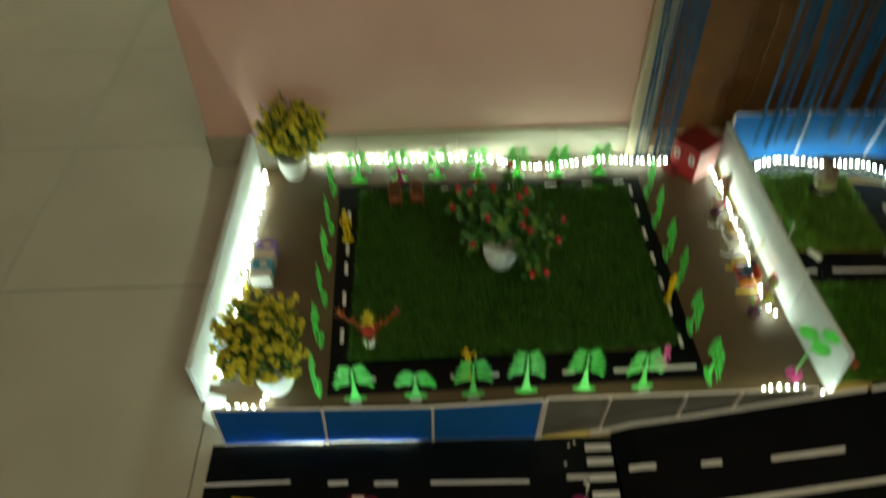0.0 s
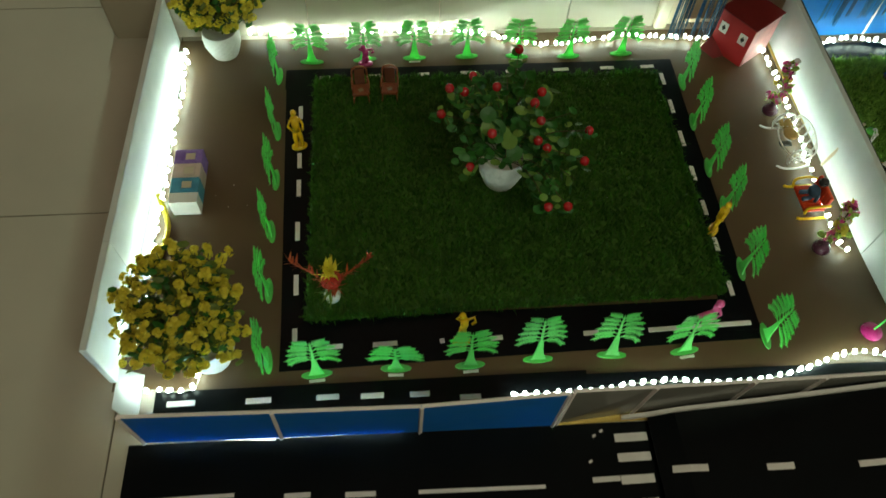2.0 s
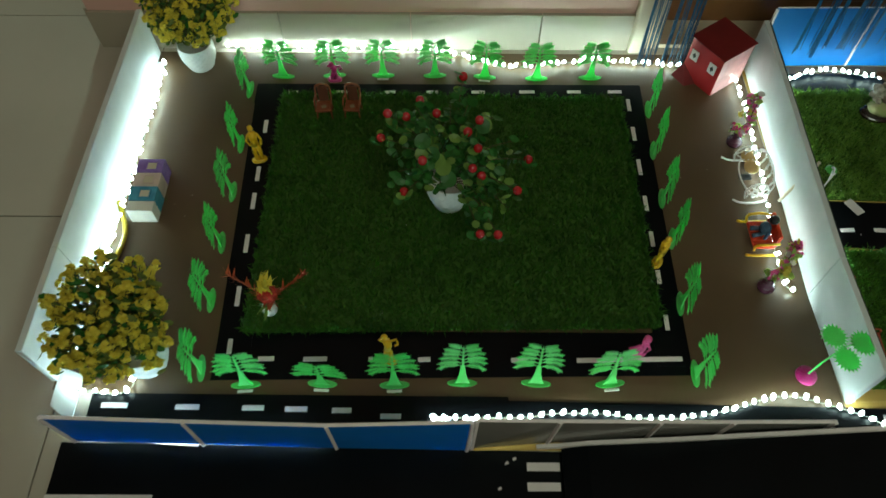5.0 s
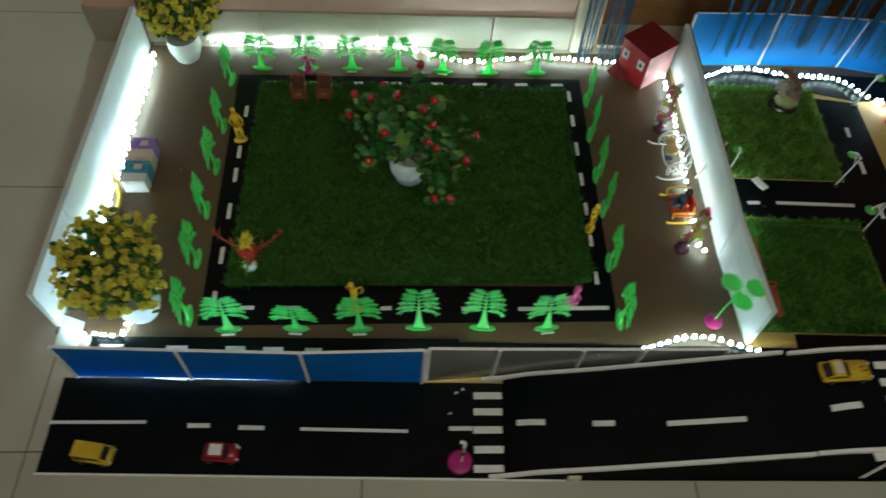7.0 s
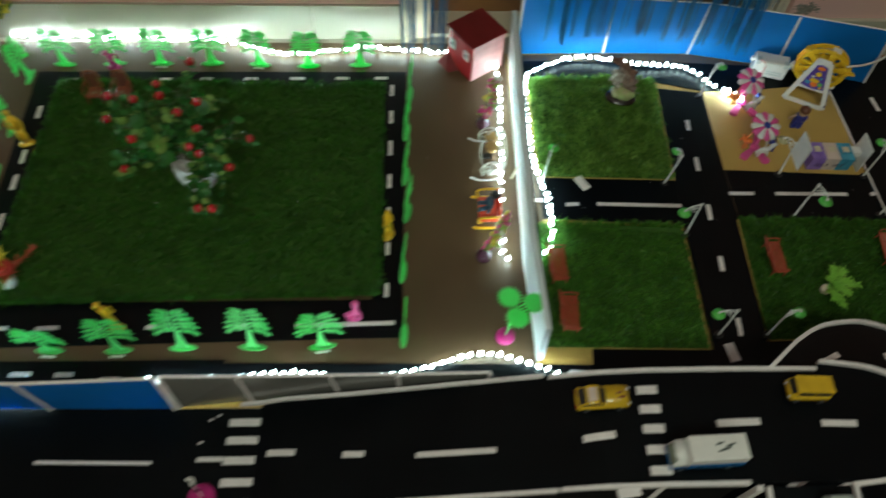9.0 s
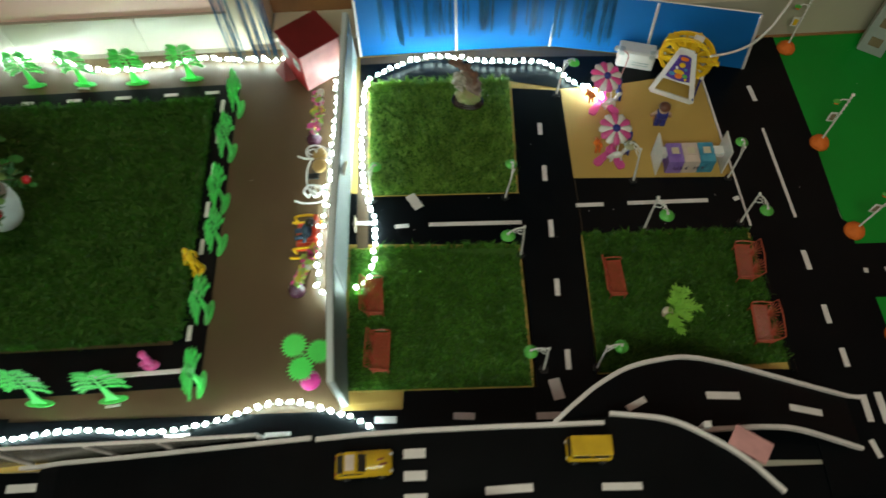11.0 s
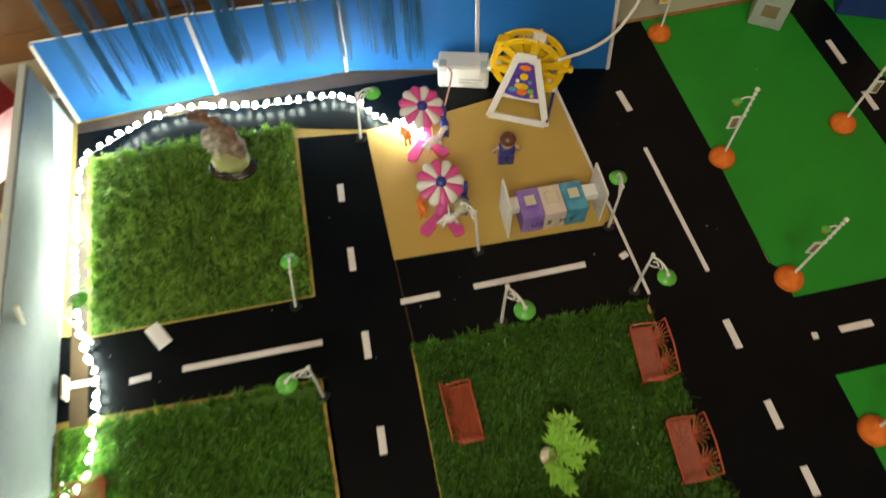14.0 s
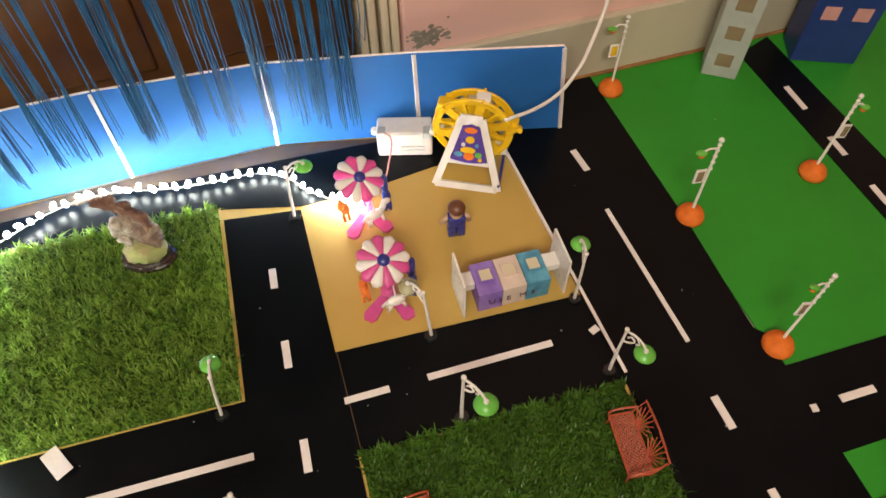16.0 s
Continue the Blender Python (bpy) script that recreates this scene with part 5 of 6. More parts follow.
def red_hut():
    ob = thing("toy_house", pose(0.911, 1.768, 0.003, 0, 0, 35), "red paper toy house with a dark red roof and white windows", "toy house")
    w, d, h = 0.096, 0.09, 0.104
    for nm, quad, m in (("wall", ((0, 0, 0), (w, 0, 0), (w, 0, h), (0, 0, h)), M_rose), ("wall", ((0, d, 0), (0, 0, 0), (0, 0, h), (0, d, h)), M_red), ("wall", ((w, 0, 0), (w, d, 0), (w, d, h), (w, 0, h)), M_red), ("wall", ((w, d, 0), (0, d, 0), (0, d, h), (w, d, h)), M_red)):
        part(nm, slab(bmesh.new(), quad, 0.0022), m, ob)
    part("roof", slab(bmesh.new(), ((-0.005, -0.004, h + 0.001), (w + 0.004, -0.004, h + 0.001), (w + 0.004, d + 0.005, h + 0.004), (-0.005, d + 0.005, h + 0.004)), 0.002), M_roof, ob, "dark red card roof")
    for y in (0.02, 0.072):
        win = part("window", B((-0.0025, y, 0.066, 0.0015, 0.02, 0.027), bevel=0.0004), M_white, ob, "white paper window")
        part("ornament", prism([(0.0, -0.008), (0.005, 0), (0.0, 0.008), (-0.005, 0)], 0, 0.0012, None, pose(-0.0034, y, 0.066) @ Matrix.Rotation(math.pi / 2, 4, "Z") @ UPRIGHT), M_ink, win)
    part("flap", slab(bmesh.new(), ((-0.002, d * 0.5, 0.001), (-0.028, d * 0.6, 0.001), (-0.028, d + 0.006, 0.004), (-0.002, d, 0.03)), 0.0015), M_roof, ob, "folded paper flap")


red_hut()


def bins(x, y, turn, label, lettered):
    """Three paper dustbins in a row between two white boards."""
    ob = thing("dustbin_row", pose(x, y, 0.0035, 0, 0, turn) @ Matrix.Scale(0.92 if lettered else 1.0, 4), label, "dustbins", "rows of paper dustbins")
    w, d, h = 0.034, 0.052, 0.042
    for k, m in enumerate((M_violet, M_peach, M_teal)):
        cx = (k - 1) * (w + 0.0006)
        box = part("bin", B((cx, 0, h / 2, w, d, h), bevel=0.0008), m, ob, ("violet", "peach", "teal")[k] + " paper bin")
        part("opening", B((cx + 0.001, 0.004, h + 0.0002, 0.016, 0.019, 0.0012)), M_cream, box, "cream square flap")
        part("opening_edge", B((cx + 0.001, 0.0145, h + 0.001, 0.018, 0.0025, 0.002), (cx + 0.001, -0.0065, h + 0.001, 0.018, 0.0025, 0.002), (cx - 0.009, 0.004, h + 0.001, 0.0025, 0.022, 0.002), (cx + 0.011, 0.004, h + 0.001, 0.0025, 0.022, 0.002)), m, box)
    for s in (-1, 1) if lettered else (1,):
        part("end_board", slab(bmesh.new(), ((s * 0.0735, -0.03, 0), (s * 0.0735, 0.028, 0), (s * 0.0735, 0.028, 0.078), (s * 0.0735, -0.03, 0.078)), 0.003) if lettered else B((s * 0.064, 0, 0.02, 0.024, d, 0.04), bevel=0.0008), M_whitepl, ob, "white board")
        if lettered:
            part("bracket", B((s * 0.062, 0.006, 0.034, 0.021, 0.022, 0.014), bevel=0.001), M_whitepl, ob)
    if lettered:
        for txt, tx, sz in (("U", -0.038, 0.0155), ("S", -0.024, 0.0145), ("E", -0.012, 0.0145), ("M", 0.007, 0.014), ("E", 0.024, 0.013)):
            cu = bpy.data.curves.new("letter", "FONT")
            cu.body, cu.size, cu.extrude = txt, sz, 0.0003
            o = new("letter", cu)
            dg = bpy.context.evaluated_depsgraph_get()
            me = bpy.data.meshes.new_from_object(o.evaluated_get(dg))
            bpy.data.objects.remove(o)
            me.materials.clear()
            me.materials.append(M_pencil)
            q = new("letter", me)
            q.parent, q.matrix_local = ob, Matrix.Translation((tx, -d / 2 - 0.0006, 0.014)) @ UPRIGHT


bins(-0.289, 1.487, -90, "violet, peach and teal paper dustbins beside the foam wall", False)
bins(1.705, 1.517, -2, "violet, peach and teal paper dustbins lettered in black", True)


def rocking_swing():
    ob = thing("toy_swing", pose(0.945, 1.525, 0.003) @ Matrix.Diagonal((0.85, 0.98, 0.85, 1)), "white wire toy rocking bench with two tan round cushions", "toy swing")
    for y in (-0.058, 0.056):
        part("runner", tube(smooth([(-0.056, y + 0.002, 0.009), (-0.035, y - 0.002, 0.003), (0.0, y - 0.002, 0.003), (0.024, y, 0.012)], 5), 0.0024), M_whitepl, ob)
    for y in (0.02, 0.049):
        part("cushion", lathe([(0.011, 0.019), (0.0165, 0.021), (0.0175, 0.026), (0.012, 0.0285)], None, 18, (0.003, y, 0)), M_tan, ob, "tan round cushion", True)
    part("foot_rest", B((-0.014, 0.0, 0.014, 0.03, 0.014, 0.006), bevel=0.002), M_blackpl, ob, "dark foot rest")
    rim = [(0.028 * math.cos(a), 0.052 * math.sin(a), 0.019) for a in np.linspace(0, 2 * math.pi, 29)[:-1]]
    part("seat_rim", tube(rim, 0.002, None, 6, closed=True), M_whitepl, ob)
    bm = bmesh.new()
    tube(smooth([(0.02, -0.05, 0.02), (0.03, -0.045, 0.05), (0.033, 0.002, 0.066), (0.03, 0.05, 0.05), (0.02, 0.053, 0.02)], 6), 0.002, bm, 6)
    for k in range(9):
        y = -0.04 + 0.0105 * k
        tube(smooth([(0.024, y, 0.02), (0.031, y + 0.007 * (-1) ** k, 0.04), (0.032, y, 0.061 - 6 * y * y)], 4), 0.0012, bm, 5)
    part("backrest", bm, M_whitepl, ob, "white wire back")
    for y, s in ((-0.048, -1), (0.052, 1)):
        bm = bmesh.new()
        tube(smooth([(-0.024, y, 0.004), (-0.03, y, 0.032), (-0.012, y, 0.056), (0.014, y, 0.05), (0.028, y, 0.02)], 6), 0.002, bm, 6)
        for cx, cz, r in ((-0.016, 0.03, 0.011), (0.006, 0.036, 0.0115), (-0.002, 0.016, 0.009)):
            tube([(cx + r * math.cos(a), y + s * 0.003 * math.sin(2 * a), cz + r * math.sin(a)) for a in np.linspace(0, 2 * math.pi, 15)[:-1]], 0.0014, bm, 5, closed=True)
        for k in range(4):
            tube([(-0.02 + 0.012 * k, y, 0.006), (-0.012 + 0.011 * k, y - s * 0.016, 0.03)], 0.0012, bm, 5)
        part("scroll_arm", bm, M_whitepl, ob, "white scrolled wire arm")


M_tan = mat("tan_cushion", (0.52, 0.33, 0.12), (0.42, 0.26, 0.09), rough=0.6, scale=60, bump=0.3)
rocking_swing()


def toy_sofa():
    ob = thing("toy_sofa", pose(0.93, 1.379, 0.003), "orange-red toy sofa with yellow side rails", "toy sofa")
    seat = part("seat", B((0, 0, 0.014, 0.042, 0.062, 0.005), bevel=0.002), M_sofa, ob)
    back = part("backrest", B((0.021, 0, 0.034, 0.005, 0.06, 0.034), bevel=0.002), M_sofa, ob)
    for k in range(9):
        y = -0.028 + 0.007 * k
        part("slat", tube([(-0.02, y, 0.0185), (0.016, y, 0.0195)], 0.0014, None, 5), M_sofa, seat)
        part("slat", tube([(0.0175, y, 0.018), (0.018, y, 0.05)], 0.0014, None, 5), M_sofa, back)
    for y in (-0.04, 0.04):
        part("side_rail", tube(smooth([(-0.034, y, 0.006), (-0.02, y, 0.003), (0.024, y, 0.004)], 4), 0.0028), M_yellow, ob, "yellow rail")
        part("armrest", tube(smooth([(-0.02, y * 0.85, 0.012), (-0.022, y * 0.9, 0.032), (0.004, y * 0.92, 0.037), (0.022, y * 0.85, 0.034)], 5), 0.0026), M_yellow, ob, "yellow arm")
    bm = ball((0.002, 0.002, 0.034), 0.012, None, 10, (0.9, 1.2, 1.2))
    tube([(-0.004, -0.006, 0.026), (-0.022, -0.009, 0.025)], 0.0048, bm, 6)
    tube([(-0.004, 0.008, 0.026), (-0.022, 0.008, 0.025)], 0.0048, bm, 6)
    tube([(0.004, -0.012, 0.04), (-0.004, -0.02, 0.028)], 0.0034, bm, 6)
    for f in bm.faces:
        f.material_index = 0
    n0 = len(bm.faces)
    ball((0.012, 0.006, 0.057), 0.0098, bm, 12)
    bm.faces.ensure_lookup_table()
    for f in bm.faces[n0:]:
        f.material_index = 1
    d = part("toy_figure", bm, [mat("dark_blue_cloth", (0.05, 0.1, 0.17), (0.03, 0.05, 0.09), rough=0.6, scale=60), M_blackpl], None, "", True)
    d.location = (0.93, 1.379, 0.0045)
    tagged(d, "small dark blue doll sitting on the orange toy sofa", "doll")


M_sofa = mat("red_orange_plastic", (0.75, 0.07, 0.02), (0.6, 0.05, 0.015), rough=0.35)
toy_sofa()

# ---- lawns and play ground ----
def bench(x, y, turn, z=0.009):
    """A small garden bench; its back stands on its +y side."""
    ob = thing("toy_bench", pose(x, y, z, 0, 0, turn) @ Matrix.Scale(0.82, 4), "red-brown plastic lattice toy bench on the lawn", "toy bench", "toy benches on the lawns")
    w, d = 0.086, 0.033
    bm = B((0, -d / 2, 0.019, w, 0.003, 0.003), (0, d / 2, 0.019, w, 0.003, 0.003), (-w / 2, 0, 0.019, 0.003, d, 0.003), (w / 2, 0, 0.019, 0.003, d, 0.003))
    seat = part("seat", bm, M_bench, ob)
    for k in range(-7, 16):
        a = -w / 2 + k * 0.0056
        for s in (0, 1):
            p, q = ((a, -d / 2), (a + d, d / 2)) if s else ((a + d, -d / 2), (a, d / 2))
            t0, t1 = 0.0, 1.0
            lo, hi = sorted(((-w / 2 - p[0]) / (q[0] - p[0]), (w / 2 - p[0]) / (q[0] - p[0])))
            t0, t1 = max(t0, lo), min(t1, hi)
            if t1 - t0 > 0.05:
                P, Q = Vector((*p, 0.019)), Vector((*q, 0.019))
                part("lattice_bar", tube([P.lerp(Q, t0), P.lerp(Q, t1)], 0.0011, None, 4), M_bench, seat)
    bm = bmesh.new()
    y0, y1, z0, z1 = d / 2, d / 2 + 0.014, 0.02, 0.056
    tube([(-w / 2, y0, z0), (-w / 2, y1, z1 - 0.004), (-w / 4, y1, z1), (0, y1, z1 + 0.003), (w / 4, y1, z1), (w / 2, y1, z1 - 0.004), (w / 2, y0, z0)], 0.0017, bm, 6)
    back = part("backrest", bm, M_bench, ob)
    for c in (-w / 4, w / 4):
        for k in range(9):
            a = math.pi * k / 8
            part("spoke", tube([(c, y0, z0), (c + w / 4 * 0.95 * math.cos(a), y0 + 0.0135 * (0.35 + 0.65 * math.sin(a)), z0 + 0.035 * (0.35 + 0.65 * math.sin(a)))], 0.0011, None, 4), M_bench, back)
    for sx in (-1, 1):
        part("armrest", tube(smooth([(sx * w / 2, y0 + 0.006, 0.036), (sx * (w / 2 + 0.002), 0, 0.035), (sx * (w / 2 + 0.002), -d / 2, 0.031), (sx * w / 2, -d / 2, 0.019)], 4), 0.0016), M_bench, ob)
        for sy in (-1, 1):
            part("leg", tube([(sx * (w / 2 - 0.003), sy * (d / 2 - 0.001), 0.019), (sx * (w / 2 - 0.001), sy * d / 2, -0.005)], 0.0018, None, 6), M_bench, ob)


bench(1.063, 1.239, 91)
bench(1.074, 1.13, 87)
bench(1.512, 1.252, 90)
bench(1.757, 1.272, -97)
bench(1.757, 1.146, -95)


def stone_ornament():
    ob = thing("stone_ornament", pose(1.264, 1.703, 0.009, 0, 0, -14) @ Matrix.Scale(1.05, 4), "mossy rock ornament with a brown branch on the lawn", "ornament")
    part("plinth", lathe([(0.03, 0), (0.0345, 0.003), (0.0345, 0.007), (0.031, 0.0095), (0.0325, 0.0125), (0.028, 0.0145)], None, 26, squash=0.66), M_plinth, ob, "dark lacquered wooden plinth")

    def lump(p, r, squash, rough):
        bm = bmesh.new()
        bmesh.ops.create_icosphere(bm, subdivisions=3, radius=r, matrix=Matrix.Translation(p) @ Matrix.Diagonal((*squash, 1)))
        for v in bm.verts:
            v.co += v.normal * rough * (noise.noise(v.co * 95) + 0.7 * noise.noise(v.co * 260))
        return bm

    part("mound", lump((0.001, -0.001, 0.024), 0.028, (0.98, 0.66, 0.55), 0.004), M_moss, ob, "mossy mound", True)
    for p, r, pale in (((0.01, 0.008, 0.04), 0.015, 0), ((0.0, 0.012, 0.05), 0.014, 0), ((0.016, 0.006, 0.052), 0.01, 0), ((-0.012, 0.012, 0.054), 0.012, 1), ((-0.022, 0.012, 0.062), 0.01, 1), ((0.004, 0.014, 0.064), 0.0115, 0), ((-0.006, 0.016, 0.072), 0.01, 0), ((-0.026, 0.01, 0.048), 0.0085, 1), ((0.02, 0.0, 0.04), 0.009, 0), ((-0.016, 0.002, 0.042), 0.0085, 1)):
        part("rock", lump(p, r, (1, 0.85, 0.9), 0.0055), M_palestone if pale else M_stone, ob, "pale weathered rock" if pale else "brown rough rock", True)
    bm = tube(smooth([(0.018, 0.006, 0.046), (0.01, 0.012, 0.07), (-0.01, 0.017, 0.084), (-0.028, 0.02, 0.092), (-0.042, 0.02, 0.094)], 6), 0.0075, None, 10, 0.0055)
    for v in bm.verts:
        v.co += Vector((noise.noise(v.co * 160), noise.noise(v.co * 160 + Vector((9, 0, 0))), noise.noise(v.co * 160 + Vector((0, 9, 0))))) * 0.0035
    part("branch", bm, M_branch, ob, "knotty brown branch", True)
    for p in ((-0.02, 0.02, 0.098), (-0.004, 0.016, 0.094), (0.012, 0.012, 0.078)):
        part("knot", lump(p, 0.0052, (1.2, 0.9, 1), 0.004), M_branch, ob, "", True)


stone_ornament()


def umbrella_ride(x, y, turn):
    ob = thing("toy_carousel", pose(x, y, 0.003, 0, 0, turn) @ Matrix.Scale(0.87, 4), "pink plastic toy carousel under a pink and white flower canopy", "toy carousel", "toy carousels")
    tilt = pose(-0.002, 0, 0.088, 22, 4, 0)
    base = bmesh.new()
    lathe([(0.012, 0), (0.012, 0.008), (0.005, 0.012)], base, 16)
    part("base", base, M_pinkpl, ob)
    for k in range(3):
        a = math.radians((-70, -138, 62)[k])
        d = Vector((math.cos(a), math.sin(a), 0))
        n = Vector((-d.y, d.x, 0))
        poly = [tuple((d * r + n * w).xy) for r, w in ((0.008, -0.006), (0.03, -0.0085), (0.05, -0.0105), (0.057, -0.006), (0.057, 0.006), (0.05, 0.0105), (0.03, 0.0085), (0.008, 0.006))]
        part("foot", prism(poly, 0.0, 0.006), M_pinkpl, ob, "pink paddle foot")
    part("pole", tube([(0, 0, 0.01), (-0.002, 0, 0.088)], 0.0032), M_pinkpl, ob)
    for k, m in enumerate((M_whitepl, M_orange, M_navy)):
        a = math.radians((-85, 180, -18)[k])
        cx, cy = 0.036 * math.cos(a), 0.036 * math.sin(a)
        t = pose(cx, cy, 0.034, 0, 0, math.degrees(a) + 90) @ Matrix.Scale(1.35, 4)
        bm = ball((0, 0, 0), 0.0075, None, 10, (1.5, 0.75, 0.85))
        for lx in (-0.007, 0.007):
            for ly in (-0.003, 0.003):
                tube([(lx, ly, -0.003), (lx * 1.4, ly, -0.014)], 0.0022, bm, 6, 0.0018)
        tube([(0.009, 0, 0.003), (0.013, 0, 0.013)], 0.0035, bm, 8)
        ball((0.015, 0, 0.014), 0.0045, bm, 8, (1.4, 0.8, 0.9))
        tube([(-0.01, 0, 0.002), (-0.016, 0, -0.004)], 0.0017, bm, 6)
        bm.transform(t)
        part("seat", bm, m, ob, ("white", "orange", "navy blue")[k] + " animal-shaped seat", True)
        part("hanger", tube([(cx, cy, 0.038), (cx * 0.7, cy * 0.7, 0.072)], 0.0014), m, ob)
    can = part("canopy_frame", lathe([(0.008, -0.004), (0.012, -0.002), (0.009, 0.001)], None, 16), M_pinkpl, ob)
    can.matrix_local = tilt
    for k in range(12):
        bm = bmesh.new()
        rows = []
        for i in range(8):
            f = i / 7
            r = 0.006 + 0.033 * f
            w = 0.0092 * (0.3 + 0.75 * f) * (1 if f < 0.8 else math.sqrt(max(0.02, 1 - ((f - 0.8) / 0.21) ** 2)))
            zc = -0.007 * f ** 2
            rows.append([bm.verts.new((r, s * w, zc + 0.0022 * (1 - abs(s)) + h)) for h in (0, -0.0014) for s in ((-1, -0.5, 0, 0.5, 1) if h == 0 else (1, 0.5, 0, -0.5, -1))])
        for a, b in zip(rows, rows[1:]):
            for j in range(10):
                bm.faces.new((a[j], a[(j + 1) % 10], b[(j + 1) % 10], b[j]))
        bm.faces.new(rows[0][::-1])
        bm.faces.new(rows[-1])
        bmesh.ops.recalc_face_normals(bm, faces=bm.faces)
        bm.transform(tilt @ Matrix.Rotation(math.radians(30 * k), 4, "Z"))
        part("petal", bm, M_pinkpl if k % 2 else M_whitepl, ob, "pink petal" if k % 2 else "white petal", True)
    bm = ball((0, 0, 0.002), 0.0092, None, 14, (1, 1, 0.6))
    bm.transform(tilt)
    part("hub", bm, M_navy, ob, "navy blue knob", True)


umbrella_ride(1.559, 1.697, 10)
umbrella_ride(1.555, 1.558, 0)


def ferris_wheel():
    ob = thing("toy_ferris_wheel", pose(1.723, 1.722, 0.003, 0, 0, -28), "yellow toy ferris wheel on a white stand with purple sticker", "toy ferris wheel")
    for sy, nm in ((-0.03, "front_stand"), (0.066, "back_stand")):
        bm = bmesh.new()
        bars = (((-0.045, 0.003), (-0.014, 0.108), 0.0052), ((0.045, 0.003), (0.014, 0.108), 0.0052), ((-0.044, 0.004), (0.044, 0.004), 0.005), ((-0.03, 0.042), (0.03, 0.042), 0.003), ((-0.014, 0.106), (0.014, 0.106), 0.007))
        for (x0, z0), (x1, z1), w in bars:
            d = Vector((x1 - x0, z1 - z0)).normalized() * w
            n = Vector((-d.y, d.x))
            prism([(x0 - n.x - d.x * 0.4, z0 - n.y - d.y * 0.2), (x1 - n.x, z1 - n.y), (x1 + n.x, z1 + n.y), (x0 + n.x - d.x * 0.4, z0 + n.y - d.y * 0.2)], -0.0025, 0.0025, bm, UPRIGHT)
        lean = -22 if sy < 0 else 14
        bm.transform(pose(0, sy * 1.1, 0.0022, lean, 0, 0))
        part(nm, bm, M_whitepl, ob, "white plastic A-frame")
        if sy < 0:
            st_ = bmesh.new()
            poly = [(-0.026, 0.046)] + [(-0.026 + 0.0065 * k, 0.046 - 0.0035 * math.sin(math.pi * k / 8)) for k in range(1, 8)] + [(0.026, 0.046), (0.0125, 0.097), (0, 0.101), (-0.0125, 0.097)]
            prism(poly, 0.0012, 0.0036, st_, UPRIGHT)
            T = pose(0, sy * 1.1, 0.0022, lean, 0, 0)
            st_.transform(T)
            s = part("sticker", st_, M_sticker, ob, "purple printed sticker")
            for cx, cz, w, h, m in ((0, 0.092, 0.009, 0.0045, M_orange), (0, 0.078, 0.0065, 0.0055, M_yellow), (-0.002, 0.062, 0.011, 0.005, M_yellow), (0.0, 0.053, 0.008, 0.006, M_orange), (0.013, 0.056, 0.005, 0.004, M_ltgreen), (-0.015, 0.055, 0.006, 0.004, M_teal), (-0.009, 0.07, 0.003, 0.003, M_whitepl), (0.01, 0.07, 0.003, 0.003, M_teal), (0.016, 0.049, 0.003, 0.003, M_yellow)):
                bm = prism([(cx + w * math.cos(a), cz + h * math.sin(a)) for a in np.linspace(0, 2 * math.pi, 15)[:-1]], 0.003, 0.0042, None, UPRIGHT)
                bm.transform(T)
                part("print", bm, m, s)
    hub = Vector((0, 0, 0.075))
    R = 0.055
    for y in (0.014, 0.034):
        bm = bmesh.new()
        T = Matrix.Translation((0, y, hub.z)) @ UPRIGHT
        for r0, r1 in ((0.86 * R, 1.02 * R), (0.16 * R, 0.5 * R)):
            for k in range(36):
                a0, a1 = math.pi * k / 18, math.pi * (k + 1) / 18
                prism([(r * math.cos(a), r * math.sin(a)) for r, a in ((r0, a0), (r1, a0), (r1, a1), (r0, a1))], -0.0016, 0.0016, bm, T)
        for k in range(6):
            a = math.pi * k / 3 + 0.3
            for off, half in ((0.0, 0.13), (0.52, 0.045)):
                c = a + off
                prism([(r * math.cos(c + e), r * math.sin(c + e)) for r, e in ((0.46 * R, -half * 1.6), (0.9 * R, -half), (0.9 * R, half), (0.46 * R, half * 1.6))], -0.0021, 0.0021, bm, T)
        tube([(R * 1.0 * math.cos(a), y, hub.z + R * 1.0 * math.sin(a)) for a in np.linspace(0, 2 * math.pi, 41)[:-1]], 0.0027, bm, 6, closed=True)
        part("wheel", bm, M_yellow, ob, "yellow pierced ring")
    part("axle", tube([(0, -0.002, hub.z), (0, 0.052, hub.z)], 0.005, None, 10), M_yellow, ob)
    for k in range(6):
        a = math.pi * k / 3 + 0.3
        c = Vector((R * math.cos(a), 0, hub.z + R * math.sin(a)))
        g_ = part("gondola", B((c.x, 0.024, c.z - 0.003, 0.021, 0.019, 0.011), bevel=0.0035), M_whitepl if k % 2 else M_yellow, ob, "white gondola" if k % 2 else "yellow gondola")
        part("gondola_bar", tube([(c.x, 0.008, c.z), (c.x, 0.04, c.z)], 0.002), M_yellow, g_)
    part("crank", tube([(0.05, 0.012, 0.078), (0.066, 0.012, 0.092), (0.066, 0.0, 0.098)], 0.004, None, 8), M_yellow, ob, "yellow crank")
    part("side_tie", B((0.046, 0.018, 0.012, 0.004, 0.1, 0.008), bevel=0.001), M_navy, ob, "dark blue tie bar")


ferris_wheel()
cable = tube(smooth([(1.764, 1.703, 0.115), (1.815, 1.716, 0.11), (1.857, 1.73, 0.117), (1.889, 1.746, 0.14), (1.907, 1.761, 0.157), (1.923, 1.776, 0.174), (1.938, 1.792, 0.191), (1.967, 1.818, 0.281), (1.986, 1.853, 0.441), (1.99, 1.875, 0.791)], 6), 0.0027, None, 8)
